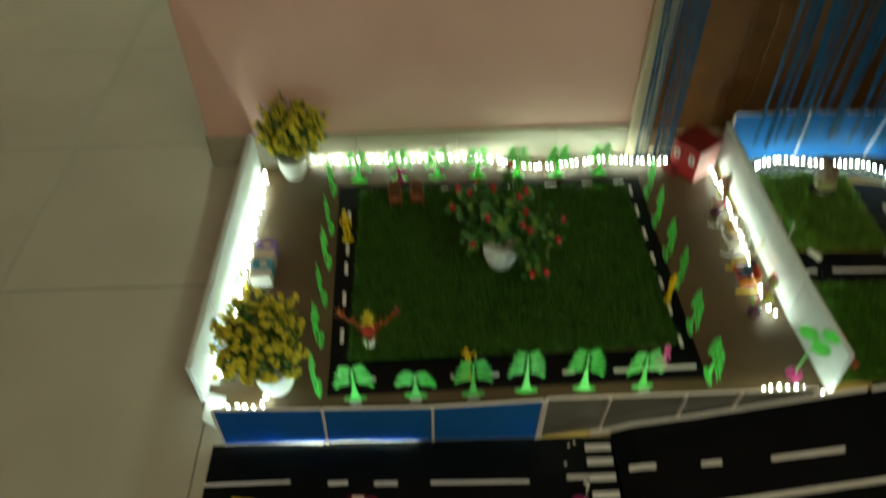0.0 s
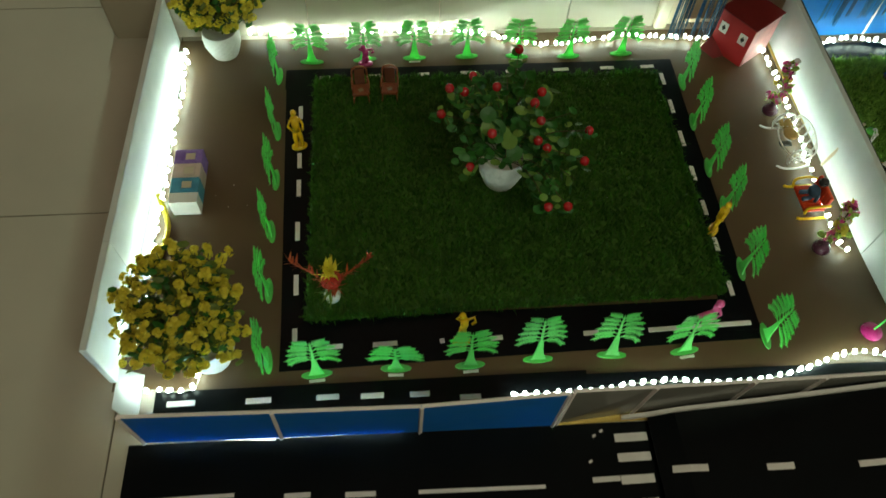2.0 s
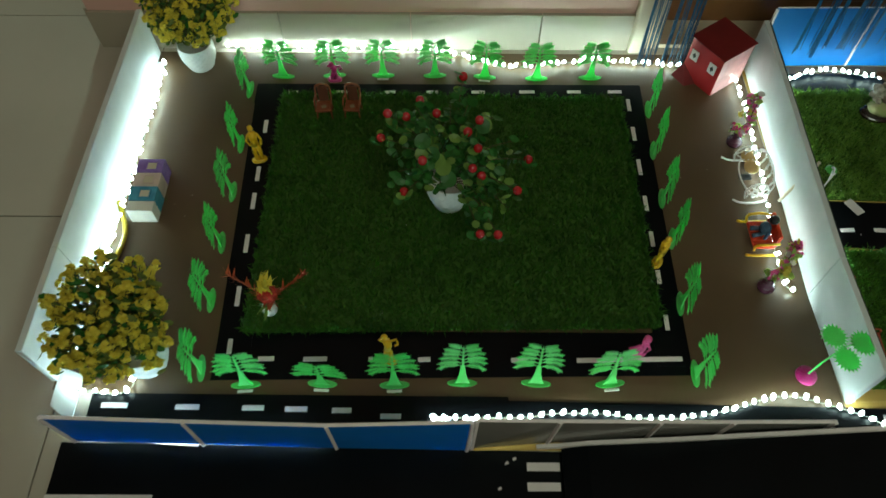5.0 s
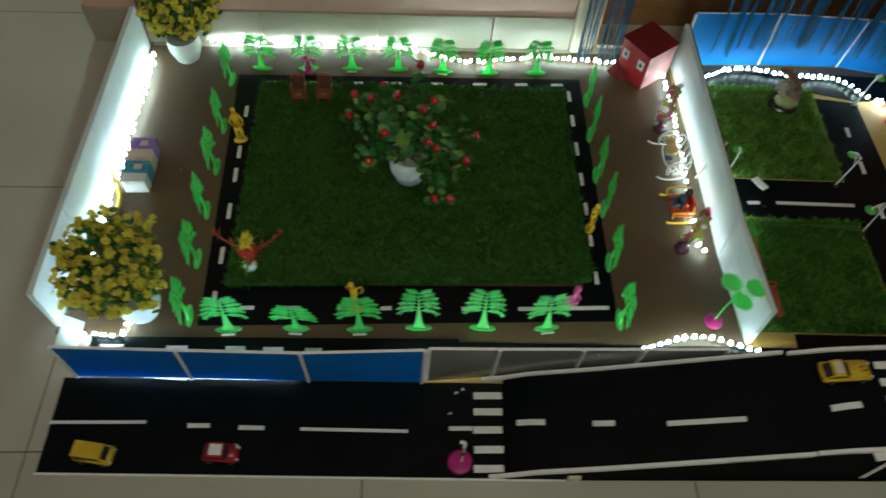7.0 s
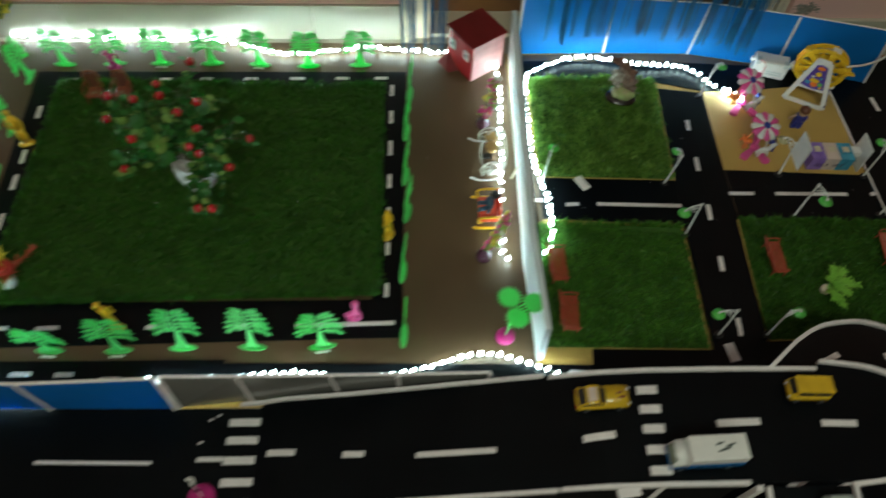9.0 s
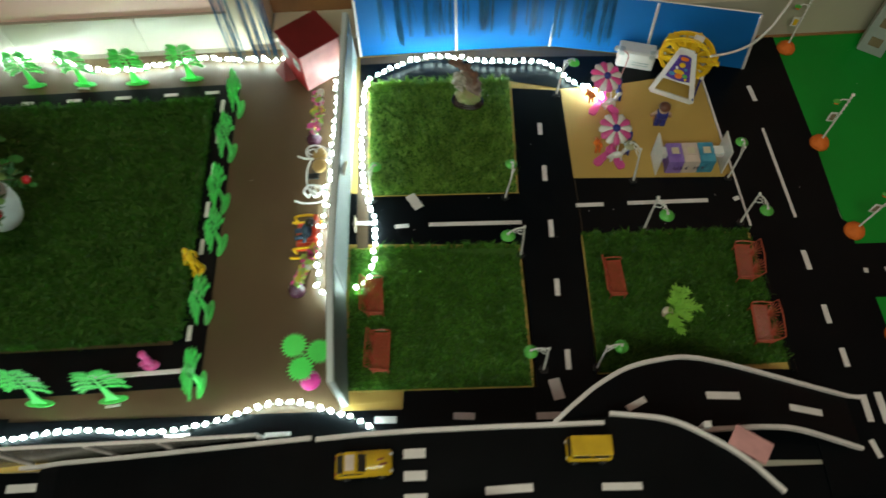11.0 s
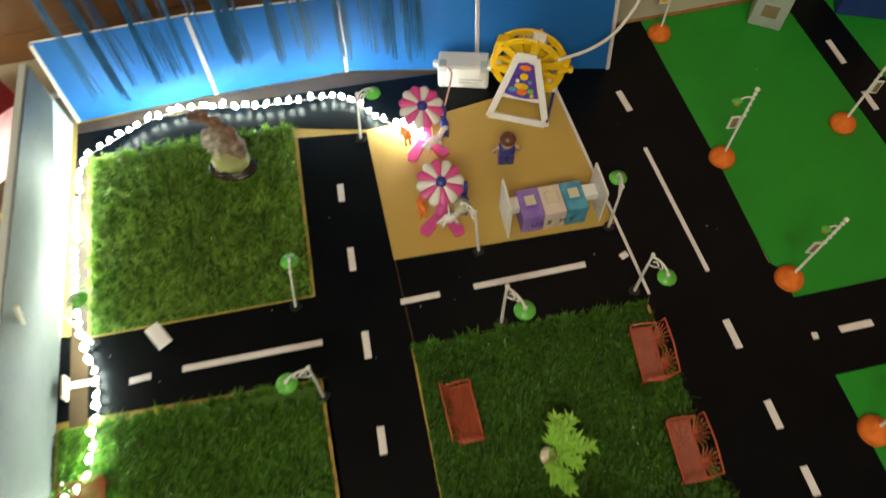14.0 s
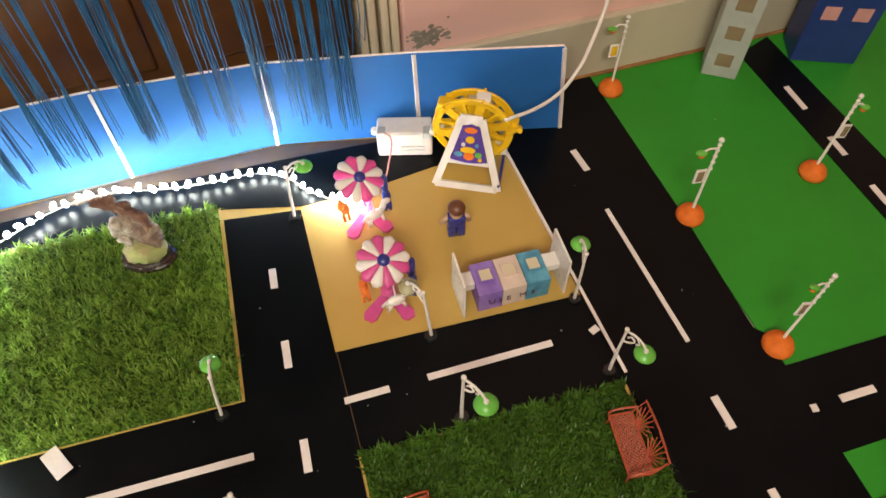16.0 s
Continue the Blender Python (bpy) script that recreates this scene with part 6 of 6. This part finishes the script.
tagged(part("power_cable", cable, M_whitepl, None, "", True), "white cable rising from the ferris wheel along the wall", "cable")


def battery_box():
    ob = thing("battery_box", pose(1.647, 1.799, 0.0035, 0, 0, -17), "white plastic battery box with a thin pink wire", "battery box")
    part("case", B((0, 0, 0.024, 0.082, 0.036, 0.048), bevel=0.004), M_whitepl, ob)
    part("cover", B((0.002, -0.0185, 0.036, 0.05, 0.002, 0.02), bevel=0.0008), M_whitepl, ob)
    for s in (-1, 1):
        part("terminal", B((s * 0.033, -0.012, 0.044, 0.012, 0.016, 0.012), bevel=0.0015), M_tower, ob, "grey-green corner clip")
        part("lug", lathe([(0.005, -0.004), (0.0055, 0), (0.005, 0.004)], None, 12, (s * 0.0445, 0, 0.036)), M_whitepl, ob)
    for z in (0.027, 0.02):
        part("print_line", B((0.012, -0.0184, z - 0.006, 0.036, 0.0012, 0.0018)), M_tower, ob, "faint printed bar")
    part("wire", tube(smooth([(-0.03, -0.016, 0.05), (-0.018, -0.03, 0.048), (-0.022, -0.05, 0.025), (-0.032, -0.075, 0.006), (-0.06, -0.1, 0.006)], 6), 0.0013, None, 6), M_rose, ob, "thin pink wire")


battery_box()


def toy_doll():
    bm = bmesh.new()
    done = set()

    def paint(i):
        for f in bm.faces:
            if f not in done:
                f.material_index = i
                done.add(f)

    for s in (-1, 1):
        B((s * 0.0068, 0, 0.013, 0.012, 0.014, 0.026), bevel=0.002, bm=bm)
    B((0, 0, 0.034, 0.026, 0.017, 0.02), bevel=0.003, bm=bm)
    paint(0)
    for s in (-1, 1):
        tube([(s * 0.0125, 0, 0.042), (s * 0.018, -0.002, 0.034), (s * 0.0195, -0.004, 0.026)], 0.0036, bm, 8)
        ball((s * 0.0205, -0.005, 0.024), 0.0042, bm, 8)
    lathe([(0.005, 0.043), (0.0095, 0.046), (0.0105, 0.052), (0.0095, 0.06)], bm, 14)
    paint(1)
    ball((0, 0.001, 0.061), 0.0132, bm, 14, (1, 1, 0.8))
    paint(2)
    o = part("toy_figure", bm, [M_navy, M_skin, M_hair], None, "", True)
    o.matrix_world = pose(1.669, 1.623, 0.003, 0, 0, 172) @ Matrix.Scale(0.93, 4)
    tagged(o, "toy block doll in navy overalls with brown hair", "doll")


toy_doll()


# ---- lamps ----
def bracket_lamp(x, y, toward, size=1.0, lean=0.0):
    clear = abs(x - 1.589) < 0.001
    ob = thing("toy_street_lamp", pose(x, y, 0.0042, 0, lean, 0) @ pose(0, 0, 0, 0, 0, toward) @ Matrix.Scale(size, 4), "white plastic toy street lamp with a round disc shade", "toy lamp", "toy street lamps")
    rng = random.Random(round(x * 1000))
    poly = [(0.0095 * math.cos(a) * rng.uniform(0.75, 1.2), 0.0095 * math.sin(a) * rng.uniform(0.75, 1.2)) for a in np.linspace(0, 2 * math.pi, 13)[:-1]]
    part("base", prism(poly, 0, 0.006), M_blackpl, ob, "lump of black clay")
    part("pole", tube([(0, 0, 0.004), (0, 0, 0.06), (0.001, 0, 0.12)], 0.0026, None, 8, 0.0019), M_whitepl, ob)
    part("finial", ball((0.001, 0, 0.122), 0.0035, None, 8), M_whitepl, ob, "", True)
    bm = bmesh.new()
    tube(smooth([(0.001, 0, 0.118), (0.014, 0, 0.121), (0.027, 0, 0.116), (0.034, 0, 0.107)], 5), 0.0017, bm, 6)
    tube(smooth([(0.001, 0, 0.092), (0.01, 0, 0.098), (0.016, 0, 0.107), (0.011, 0, 0.113), (0.006, 0, 0.107)], 5), 0.0013, bm, 6)
    tube(smooth([(0.018, 0, 0.118), (0.023, 0, 0.11), (0.019, 0, 0.105)], 4), 0.0011, bm, 6)
    part("bracket", bm, M_whitepl, ob, "scrolled bracket")
    part("shade", lathe([(0.003, 0.007), (0.0135, 0.002), (0.0145, 0), (0.0125, -0.0015)][::-1], None, 20, (0.034, 0, 0.099)), M_clearpl if clear else M_ltgreen, ob, "clear plastic disc" if clear else "green translucent disc", True)
    part("socket", lathe([(0.003, -0.004), (0.0035, 0.002), (0.0022, 0.007)], None, 10, (0.034, 0, 0.103)), M_whitepl, ob)


for x, y, a, k, lean in ((1.461, 1.717, 31, 0.85, 3), (1.589, 1.479, 115, 0.88, -4), (1.78, 1.473, 74, 0.85, 0), (1.78, 1.368, -62, 0.86, 0), (1.59, 1.365, -59, 0.94, 0), (1.324, 1.454, 88, 0.8, 7), (1.343, 1.32, 190, 0.9, 0), (1.36, 1.088, 173, 0.85, 0), (1.455, 1.086, 13, 0.85, 0), (1.055, 1.464, 65, 0.82, 2)):
    bracket_lamp(x, y, a, k, lean)


def solar_lamp(x, y, toward, lx=-13, ly=10, size=0.8):
    ob = thing("toy_solar_lamp", pose(x, y, 0.003), "white toy street lamp with a sign frame on an orange dome", "toy lamp", "toy lamps on the green field")
    part("base", lathe([(0.02, 0), (0.0197, 0.005), (0.0165, 0.012), (0.012, 0.0125), (0.0105, 0.017), (0.004, 0.0185)], None, 22), M_clay, ob, "orange modelling clay dome", True)
    s = 1 if toward > 0 else -1
    mast = pose(0, 0, 0.01, lx, ly, 0) @ Matrix.Scale(size, 4)
    part("pole", tube([(0, 0, 0.0), (0.002, 0, 0.08), (0.003, 0, 0.15)], 0.0027, None, 8, 0.0022), M_whitepl, ob).matrix_local = mast
    bm = bmesh.new()
    for z in (0.095, 0.108, 0.12, 0.132, 0.143):
        ball((0.003, 0, z), 0.0042, bm, 8, (1, 1, 0.7))
    ball((0.003, 0, 0.152), 0.005, bm, 8)
    part("joint", bm, M_whitepl, ob, "", True).matrix_local = mast
    part("arm", tube([(0.003, 0, 0.136), (s * 0.016, -0.001, 0.138), (s * 0.024, -0.001, 0.134)], 0.0017), M_whitepl, ob).matrix_local = mast
    part("lamp_head", ball((s * 0.029, -0.001, 0.131), 0.0085, None, 12, (1.3, 0.9, 0.55)), M_ltgreen, ob, "green lamp head", True).matrix_local = mast
    part("bulb", ball((s * 0.028, -0.001, 0.1255), 0.006, None, 10, (1.1, 0.9, 0.6)), M_orange, ob, "orange lens", True).matrix_local = mast
    fr = part("sign_frame", B((s * 0.0145, -0.001, 0.082, 0.021, 0.003, 0.028), bevel=0.0008), M_whitepl, ob, "white sign frame")
    fr.matrix_local = mast
    part("sign", B((s * 0.0145, -0.0027, 0.082, 0.013, 0.0012, 0.02)), M_yellow if y > 1.7 else M_wicker, fr)


for x, y, s, ly, size in ((1.996, 1.818, -1, 7, 0.75), (1.99, 1.549, -1, 9, 0.78), (2.2, 1.565, 1, 16, 0.78), (1.993, 1.335, -1, 22, 0.72), (1.997, 1.118, 1, 12, 0.75)):
    solar_lamp(x, y, s, -11, ly, size)


def pink_lamp():
    ob = thing("toy_street_lamp", pose(0.415, 0.803, 0.003), "thin white toy lamp on a magenta disc by the crossing", "toy lamp")
    part("base", lathe([(0.0225, 0), (0.0225, 0.004), (0.019, 0.006)], None, 24), M_magenta, ob, "magenta disc", True)
    part("pole", tube([(0.002, 0, 0.005), (0.004, 0.002, 0.05), (0.003, 0.004, 0.075)], 0.0018, None, 8, 0.0013), M_whitepl, ob)
    part("lamp_head", tube(smooth([(0.003, 0.004, 0.073), (0.004, 0.008, 0.082), (-0.004, 0.01, 0.083)], 4), 0.0032, None, 8), M_whitepl, ob)
    part("tag", B((0.004, -0.001, 0.05, 0.009, 0.0016, 0.012), bevel=0.0005), M_ink, ob)


pink_lamp()


# ---- buildings on the green field ----
def paper_tower(x, y, turn, w, d, h, wall_m, label, rows, cols, open_m, z0=0.035):
    ob = thing("toy_building", pose(x, y, 0.003, 0, 0, turn), label, "toy building")
    part("wall", B((0, 0, h / 2, w, d, h), bevel=0.0025), wall_m, ob)
    for i in range(rows):
        for j in range(cols):
            cx, cz = (j - (cols - 1) / 2) * w * 0.46, z0 + i * 0.052
            win = part("window", B((cx, -d / 2 - 0.0004, cz, w * 0.24 if cols > 1 else w * 0.45, 0.0014, 0.024), bevel=0.0004), open_m, ob, "cut-out window")
            part("window_frame", B((cx, -d / 2 - 0.0002, cz, w * 0.29 if cols > 1 else w * 0.52, 0.001, 0.029)), wall_m, win)
    part("roof", B((0, 0, h + 0.0015, w + 0.004, d + 0.004, 0.003), bevel=0.0008), wall_m, ob)


paper_tower(2.19, 1.812, -35, 0.056, 0.05, 0.26, M_tower, "tall frosted paper tower with brown windows", 4, 1, M_wicker)
paper_tower(2.37, 1.797, -24, 0.105, 0.06, 0.2, M_darkblue, "dark blue paper building with cut-out windows", 2, 2, M_rose, 0.095)


# ---- vehicles ----
def wheels(ob, pts, r):
    for x, y in pts:
        w = part("wheel", lathe([(r, -0.0025), (r, 0.0025)], None, 14), M_rubber, ob, "", True)
        w.matrix_local = pose(x, y, r, 90, 0, 0)
        part("rim", lathe([(r * 0.55, -0.003), (r * 0.55, 0.003)], None, 10), M_steel, w)


def car(name, m, body, cabin, paint, label, w=0.034, length=0.08, roof_patch=None):
    """body and cabin are side outlines (x, z), extruded over the width."""
    ob = thing(name, m, label, "toy car", "toy vehicles")
    bm = prism(body, -w / 2, w / 2, None, UPRIGHT)
    bmesh.ops.bevel(bm, geom=list(bm.edges), offset=0.0022, segments=2, affect="EDGES")
    part("body", bm, paint, ob, "", True)
    bm = prism(cabin, -w * 0.43, w * 0.43, None, UPRIGHT)
    bmesh.ops.bevel(bm, geom=list(bm.edges), offset=0.0016, segments=2, affect="EDGES")
    part("cabin", bm, paint, ob)
    (rx, lz), (fx, _), (tx, hz), (bx, _) = cabin
    y = w * 0.34
    for nm, x0, x1, e in (("windscreen", fx, tx, 0.0013), ("rear_window", rx, bx, -0.001)):
        part(nm, slab(bmesh.new(), tuple((x0 + (x1 - x0) * f + e, sy, lz + (hz - lz) * f) for f, sy in ((0.12, -y), (0.12, y), (0.85, y), (0.85, -y))), 0.0008), M_glassdk, ob)
    for sy in (-1, 1):
        for f0, f1 in ((0.08, 0.47), (0.53, 0.92)):
            u0, u1, v0, v1 = bx + (tx - bx) * f0, bx + (tx - bx) * f1, rx + (fx - rx) * f0, rx + (fx - rx) * f1
            part("side_window", slab(bmesh.new(), ((v0, sy * w * 0.432, lz + 0.003), (v1, sy * w * 0.432, lz + 0.003), (u1, sy * w * 0.432, hz - 0.0015), (u0, sy * w * 0.432, hz - 0.0015)), 0.0008), M_glassdk, ob)
    zr = max(z for _, z in cabin)
    xs_ = [x for x, z in cabin if z > zr - 0.002]
    part("roof", B(((min(xs_) + max(xs_)) / 2, 0, zr, max(xs_) - min(xs_) + 0.002, w * 0.84, 0.003), bevel=0.001), paint, ob)
    if roof_patch:
        part("roof_patch", B(((min(xs_) + max(xs_)) / 2, 0, zr + 0.002, (max(xs_) - min(xs_)) * 0.9, w * 0.6, 0.0014), bevel=0.0004), roof_patch, ob, "pale paper on the roof")
    wheels(ob, [(sx * length * 0.31, sy * (w / 2 - 0.001)) for sx in (-1, 1) for sy in (-1, 1)], 0.0062)
    for sy in (-1, 1):
        part("headlight", ball((length / 2 - 0.001, sy * w * 0.33, 0.0115), 0.0026, None, 8), M_whitepl, ob, "", True)
        part("tail_light", B((-length / 2 + 0.0004, sy * w * 0.34, 0.012, 0.0012, 0.005, 0.003)), M_red2, ob)
    return ob


L = 0.082
taxi = car("toy_taxi", pose(1.066, 0.899, main_z(1.066), 0, -8, 0), [(-L / 2, 0.005), (L / 2, 0.005), (L / 2, 0.013), (L * 0.3, 0.017), (-L * 0.42, 0.018), (-L / 2, 0.015)], [(-L * 0.46, 0.0165), (L * 0.06, 0.0165), (-L * 0.1, 0.027), (-L * 0.28, 0.027)], M_yel2, "yellow toy taxi car with a pale roof patch on the flyover", 0.036, L, M_peach)
for x, y, w in ((0.026, 0.004, 0.009), (0.03, -0.003, 0.012)):
    part("print", B((x, y, 0.0176, w, 0.003, 0.0012, 8), bevel=0.0003), M_chair, taxi, "dark printed bar")
L = 0.066
car("toy_van", pose(-0.232, 0.818, 0.003, 0, 0, -8), [(-L / 2, 0.005), (L / 2, 0.005), (L / 2, 0.016), (L * 0.38, 0.019), (-L / 2, 0.019)], [(-L * 0.48, 0.018), (L * 0.4, 0.018), (L * 0.27, 0.032), (-L * 0.47, 0.032)], M_yel2, "yellow toy van parked on the street", 0.034, L)
L = 0.062
car("toy_car", pose(-0.012, 0.819, 0.003, 0, 0, -3), [(-L / 2, 0.005), (L / 2, 0.005), (L / 2, 0.013), (L * 0.3, 0.016), (-L / 2, 0.017)], [(-L * 0.4, 0.016), (L * 0.22, 0.016), (L * 0.1, 0.027), (-L * 0.3, 0.027)], M_red2, "dark red toy car with white paper on its roof", 0.033, L, M_white)
L = 0.062
car("toy_van", pose(1.38, 0.898, 0.199, 0, 0, 178), [(-L / 2, 0.005), (L / 2, 0.005), (L / 2, 0.018), (L * 0.38, 0.022), (-L / 2, 0.022)], [(-L * 0.49, 0.021), (L * 0.46, 0.021), (L * 0.42, 0.036), (-L * 0.46, 0.036)], M_yel2, "yellow toy school van on the flyover", 0.033, L)


def truck():
    ob = thing("toy_truck", pose(1.199, 0.802, main_z(1.199) + 0.001, 0, 4, 181) @ Matrix.Diagonal((0.93, 0.97, 1, 1)), "blue toy truck with a white box body on the flyover", "toy truck", "toy vehicles")
    part("chassis", B((-0.002, 0, 0.012, 0.11, 0.034, 0.009), bevel=0.002), M_bluelac, ob, "blue chassis")
    part("box", B((-0.012, 0, 0.035, 0.09, 0.038, 0.036), bevel=0.0018), M_whitepl, ob, "white box body")
    part("side_skirt", B((-0.012, 0.0192, 0.024, 0.088, 0.0012, 0.016), (-0.012, -0.0192, 0.024, 0.088, 0.0012, 0.016)), M_bluelac, ob)
    for nm, outline, paint, text in (("cab", [(0.034, 0.008), (0.058, 0.008), (0.058, 0.02), (0.034, 0.02)], M_bluelac, "blue lower cab"), ("cab_roof", [(0.034, 0.02), (0.0575, 0.02), (0.0515, 0.04), (0.034, 0.044)], M_whitepl, "white upper cab")):
        bm = prism(outline, -0.0185, 0.0185, None, UPRIGHT)
        bmesh.ops.bevel(bm, geom=list(bm.edges), offset=0.002, segments=2, affect="EDGES")
        part(nm, bm, paint, ob, text, True)
    part("windscreen", slab(bmesh.new(), ((0.0572, -0.0145, 0.0225), (0.0572, 0.0145, 0.0225), (0.0524, 0.0145, 0.0385), (0.0524, -0.0145, 0.0385)), 0.0012), M_glasspale, ob)
    for x, y, w in ((-0.02, 0.004, 0.02), (-0.03, -0.002, 0.014), (-0.014, -0.005, 0.012)):
        part("print", B((x, y, 0.0537, w, 0.003, 0.0012, 12)), M_grey, ob, "faint printed bar")
    wheels(ob, [(x, sy * 0.0165) for x in (-0.036, 0.04) for sy in (-1, 1)], 0.0075)


M_bluelac = mat("blue_lacquer", (0.02, 0.15, 0.42), rough=0.25, coat=0.4)
truck()


# slip road towards the south, with a toy truck on it
def south_branch():
    bm = bmesh.new()
    slab(bm, ((1.28, 0.55, 0.154), (1.415, 0.55, 0.154), (1.415, 0.757, 0.1965), (1.28, 0.757, 0.1965)), 0.002)
    part("south_ramp", bm, M_black, fly, "black paper ramp")
    for x in (1.283, 1.412):
        part("rail", slab(bmesh.new(), ((x - 0.003, 0.55, 0.16), (x + 0.003, 0.55, 0.16), (x + 0.003, 0.756, 0.204), (x - 0.003, 0.756, 0.204)), 0.007), M_white, fly, "white foam rail")
        part("pillar", B((x, 0.6, 0.08, 0.009, 0.009, 0.159)), M_white, fly)
    dash(fly, 1.345, 0.74, 1.345, 0.715, 0.009, 0.192)


south_branch()
t_ = thing("toy_truck", pose(1.372, 0.69, 0.185, 11, 0, 0), "grey toy box truck on the ramp", "toy truck", "toy vehicles")
part("box", B((0, 0, 0.03, 0.036, 0.07, 0.036), bevel=0.002), M_tower, t_)
part("cab", B((0, 0.045, 0.022, 0.034, 0.018, 0.024), bevel=0.003), M_tower, t_)
part("print", B((0.004, -0.01, 0.0485, 0.012, 0.016, 0.0012)), M_rose, t_, "faint printed patch")
for sx in (-1, 1):
    for y in (-0.022, 0.042):
        w_ = part("wheel", lathe([(0.007, -0.0025), (0.007, 0.0025)], None, 14), M_rubber, t_, "", True)
        w_.matrix_local = pose(sx * 0.016, y, 0.008, 0, 90, 0)
# street under the flyover's south side
sheet("road", [(1.3, 0.45), (1.95, 0.45), (1.95, 0.9), (1.5, 0.905), (1.5, 0.76), (1.3, 0.765)], 0.0012, 0.0018, M_black, "black paper street beside the ramp", "road")
bm = bmesh.new()
tube([(1.96, 0.99, 0.01), (2.02, 0.992, 0.014)], 0.0048, bm, 10, 0.006)
ball((1.96, 0.99, 0.01), 0.0065, bm, 10)
tube([(2.01, 0.99, 0.02), (2.04, 0.975, 0.012)], 0.004, bm, 8)
tube([(1.99, 1.0, 0.018), (1.98, 1.035, 0.018)], 0.003, bm, 8)
tagged(part("toy_traffic_light", bm, M_whitepl, None, "", True), "fallen white toy street pole at the road's edge", "toy lamp")


# ---- crumbs of paper on the streets and boards ----
def crumbs():
    rng = random.Random(77)
    bm = bmesh.new()
    for x0, y0, x1, y1, z, n in ((1.378, 1.09, 1.449, 1.7, 0.0038, 3), (1.471, 1.364, 1.776, 1.47, 0.0036, 5), (1.828, 1.097, 1.945, 1.756, 0.0053, 4), (1.062, 1.377, 1.343, 1.463, 0.0036, 4), (2.017, 1.362, 2.213, 1.809, 0.0034, 3), (-0.3, 1.3, -0.16, 1.6, 0.0026, 5), (0.8, 1.2, 0.9, 1.7, 0.0026, 2), (1.081, 1.49, 1.325, 1.739, 0.014, 6), (1.493, 1.112, 1.763, 1.328, 0.012, 6), (0.0, 1.2, 0.68, 1.72, 0.015, 8)):
        for _ in range(n):
            r = rng.uniform(0.0004, 0.0011)
            c = Vector((rng.uniform(x0, x1), rng.uniform(y0, y1), z))
            pts = [c + Vector((r * math.cos(a) * rng.uniform(0.5, 1.3), r * math.sin(a) * rng.uniform(0.5, 1.3), 0)) for a in (0, 1.3, 2.5, 3.8, 5)]
            lo, hi = [bm.verts.new(p) for p in pts], [bm.verts.new(p + Vector((0, 0, r * 0.7))) for p in pts]
            bm.faces.new(lo[::-1])
            bm.faces.new(hi)
            for k in range(5):
                bm.faces.new((lo[k], lo[(k + 1) % 5], hi[(k + 1) % 5], hi[k]))
    tagged(part("paper_crumbs", bm, M_white), "tiny white paper crumbs scattered on the model", "crumbs", kind="stuff")


crumbs()
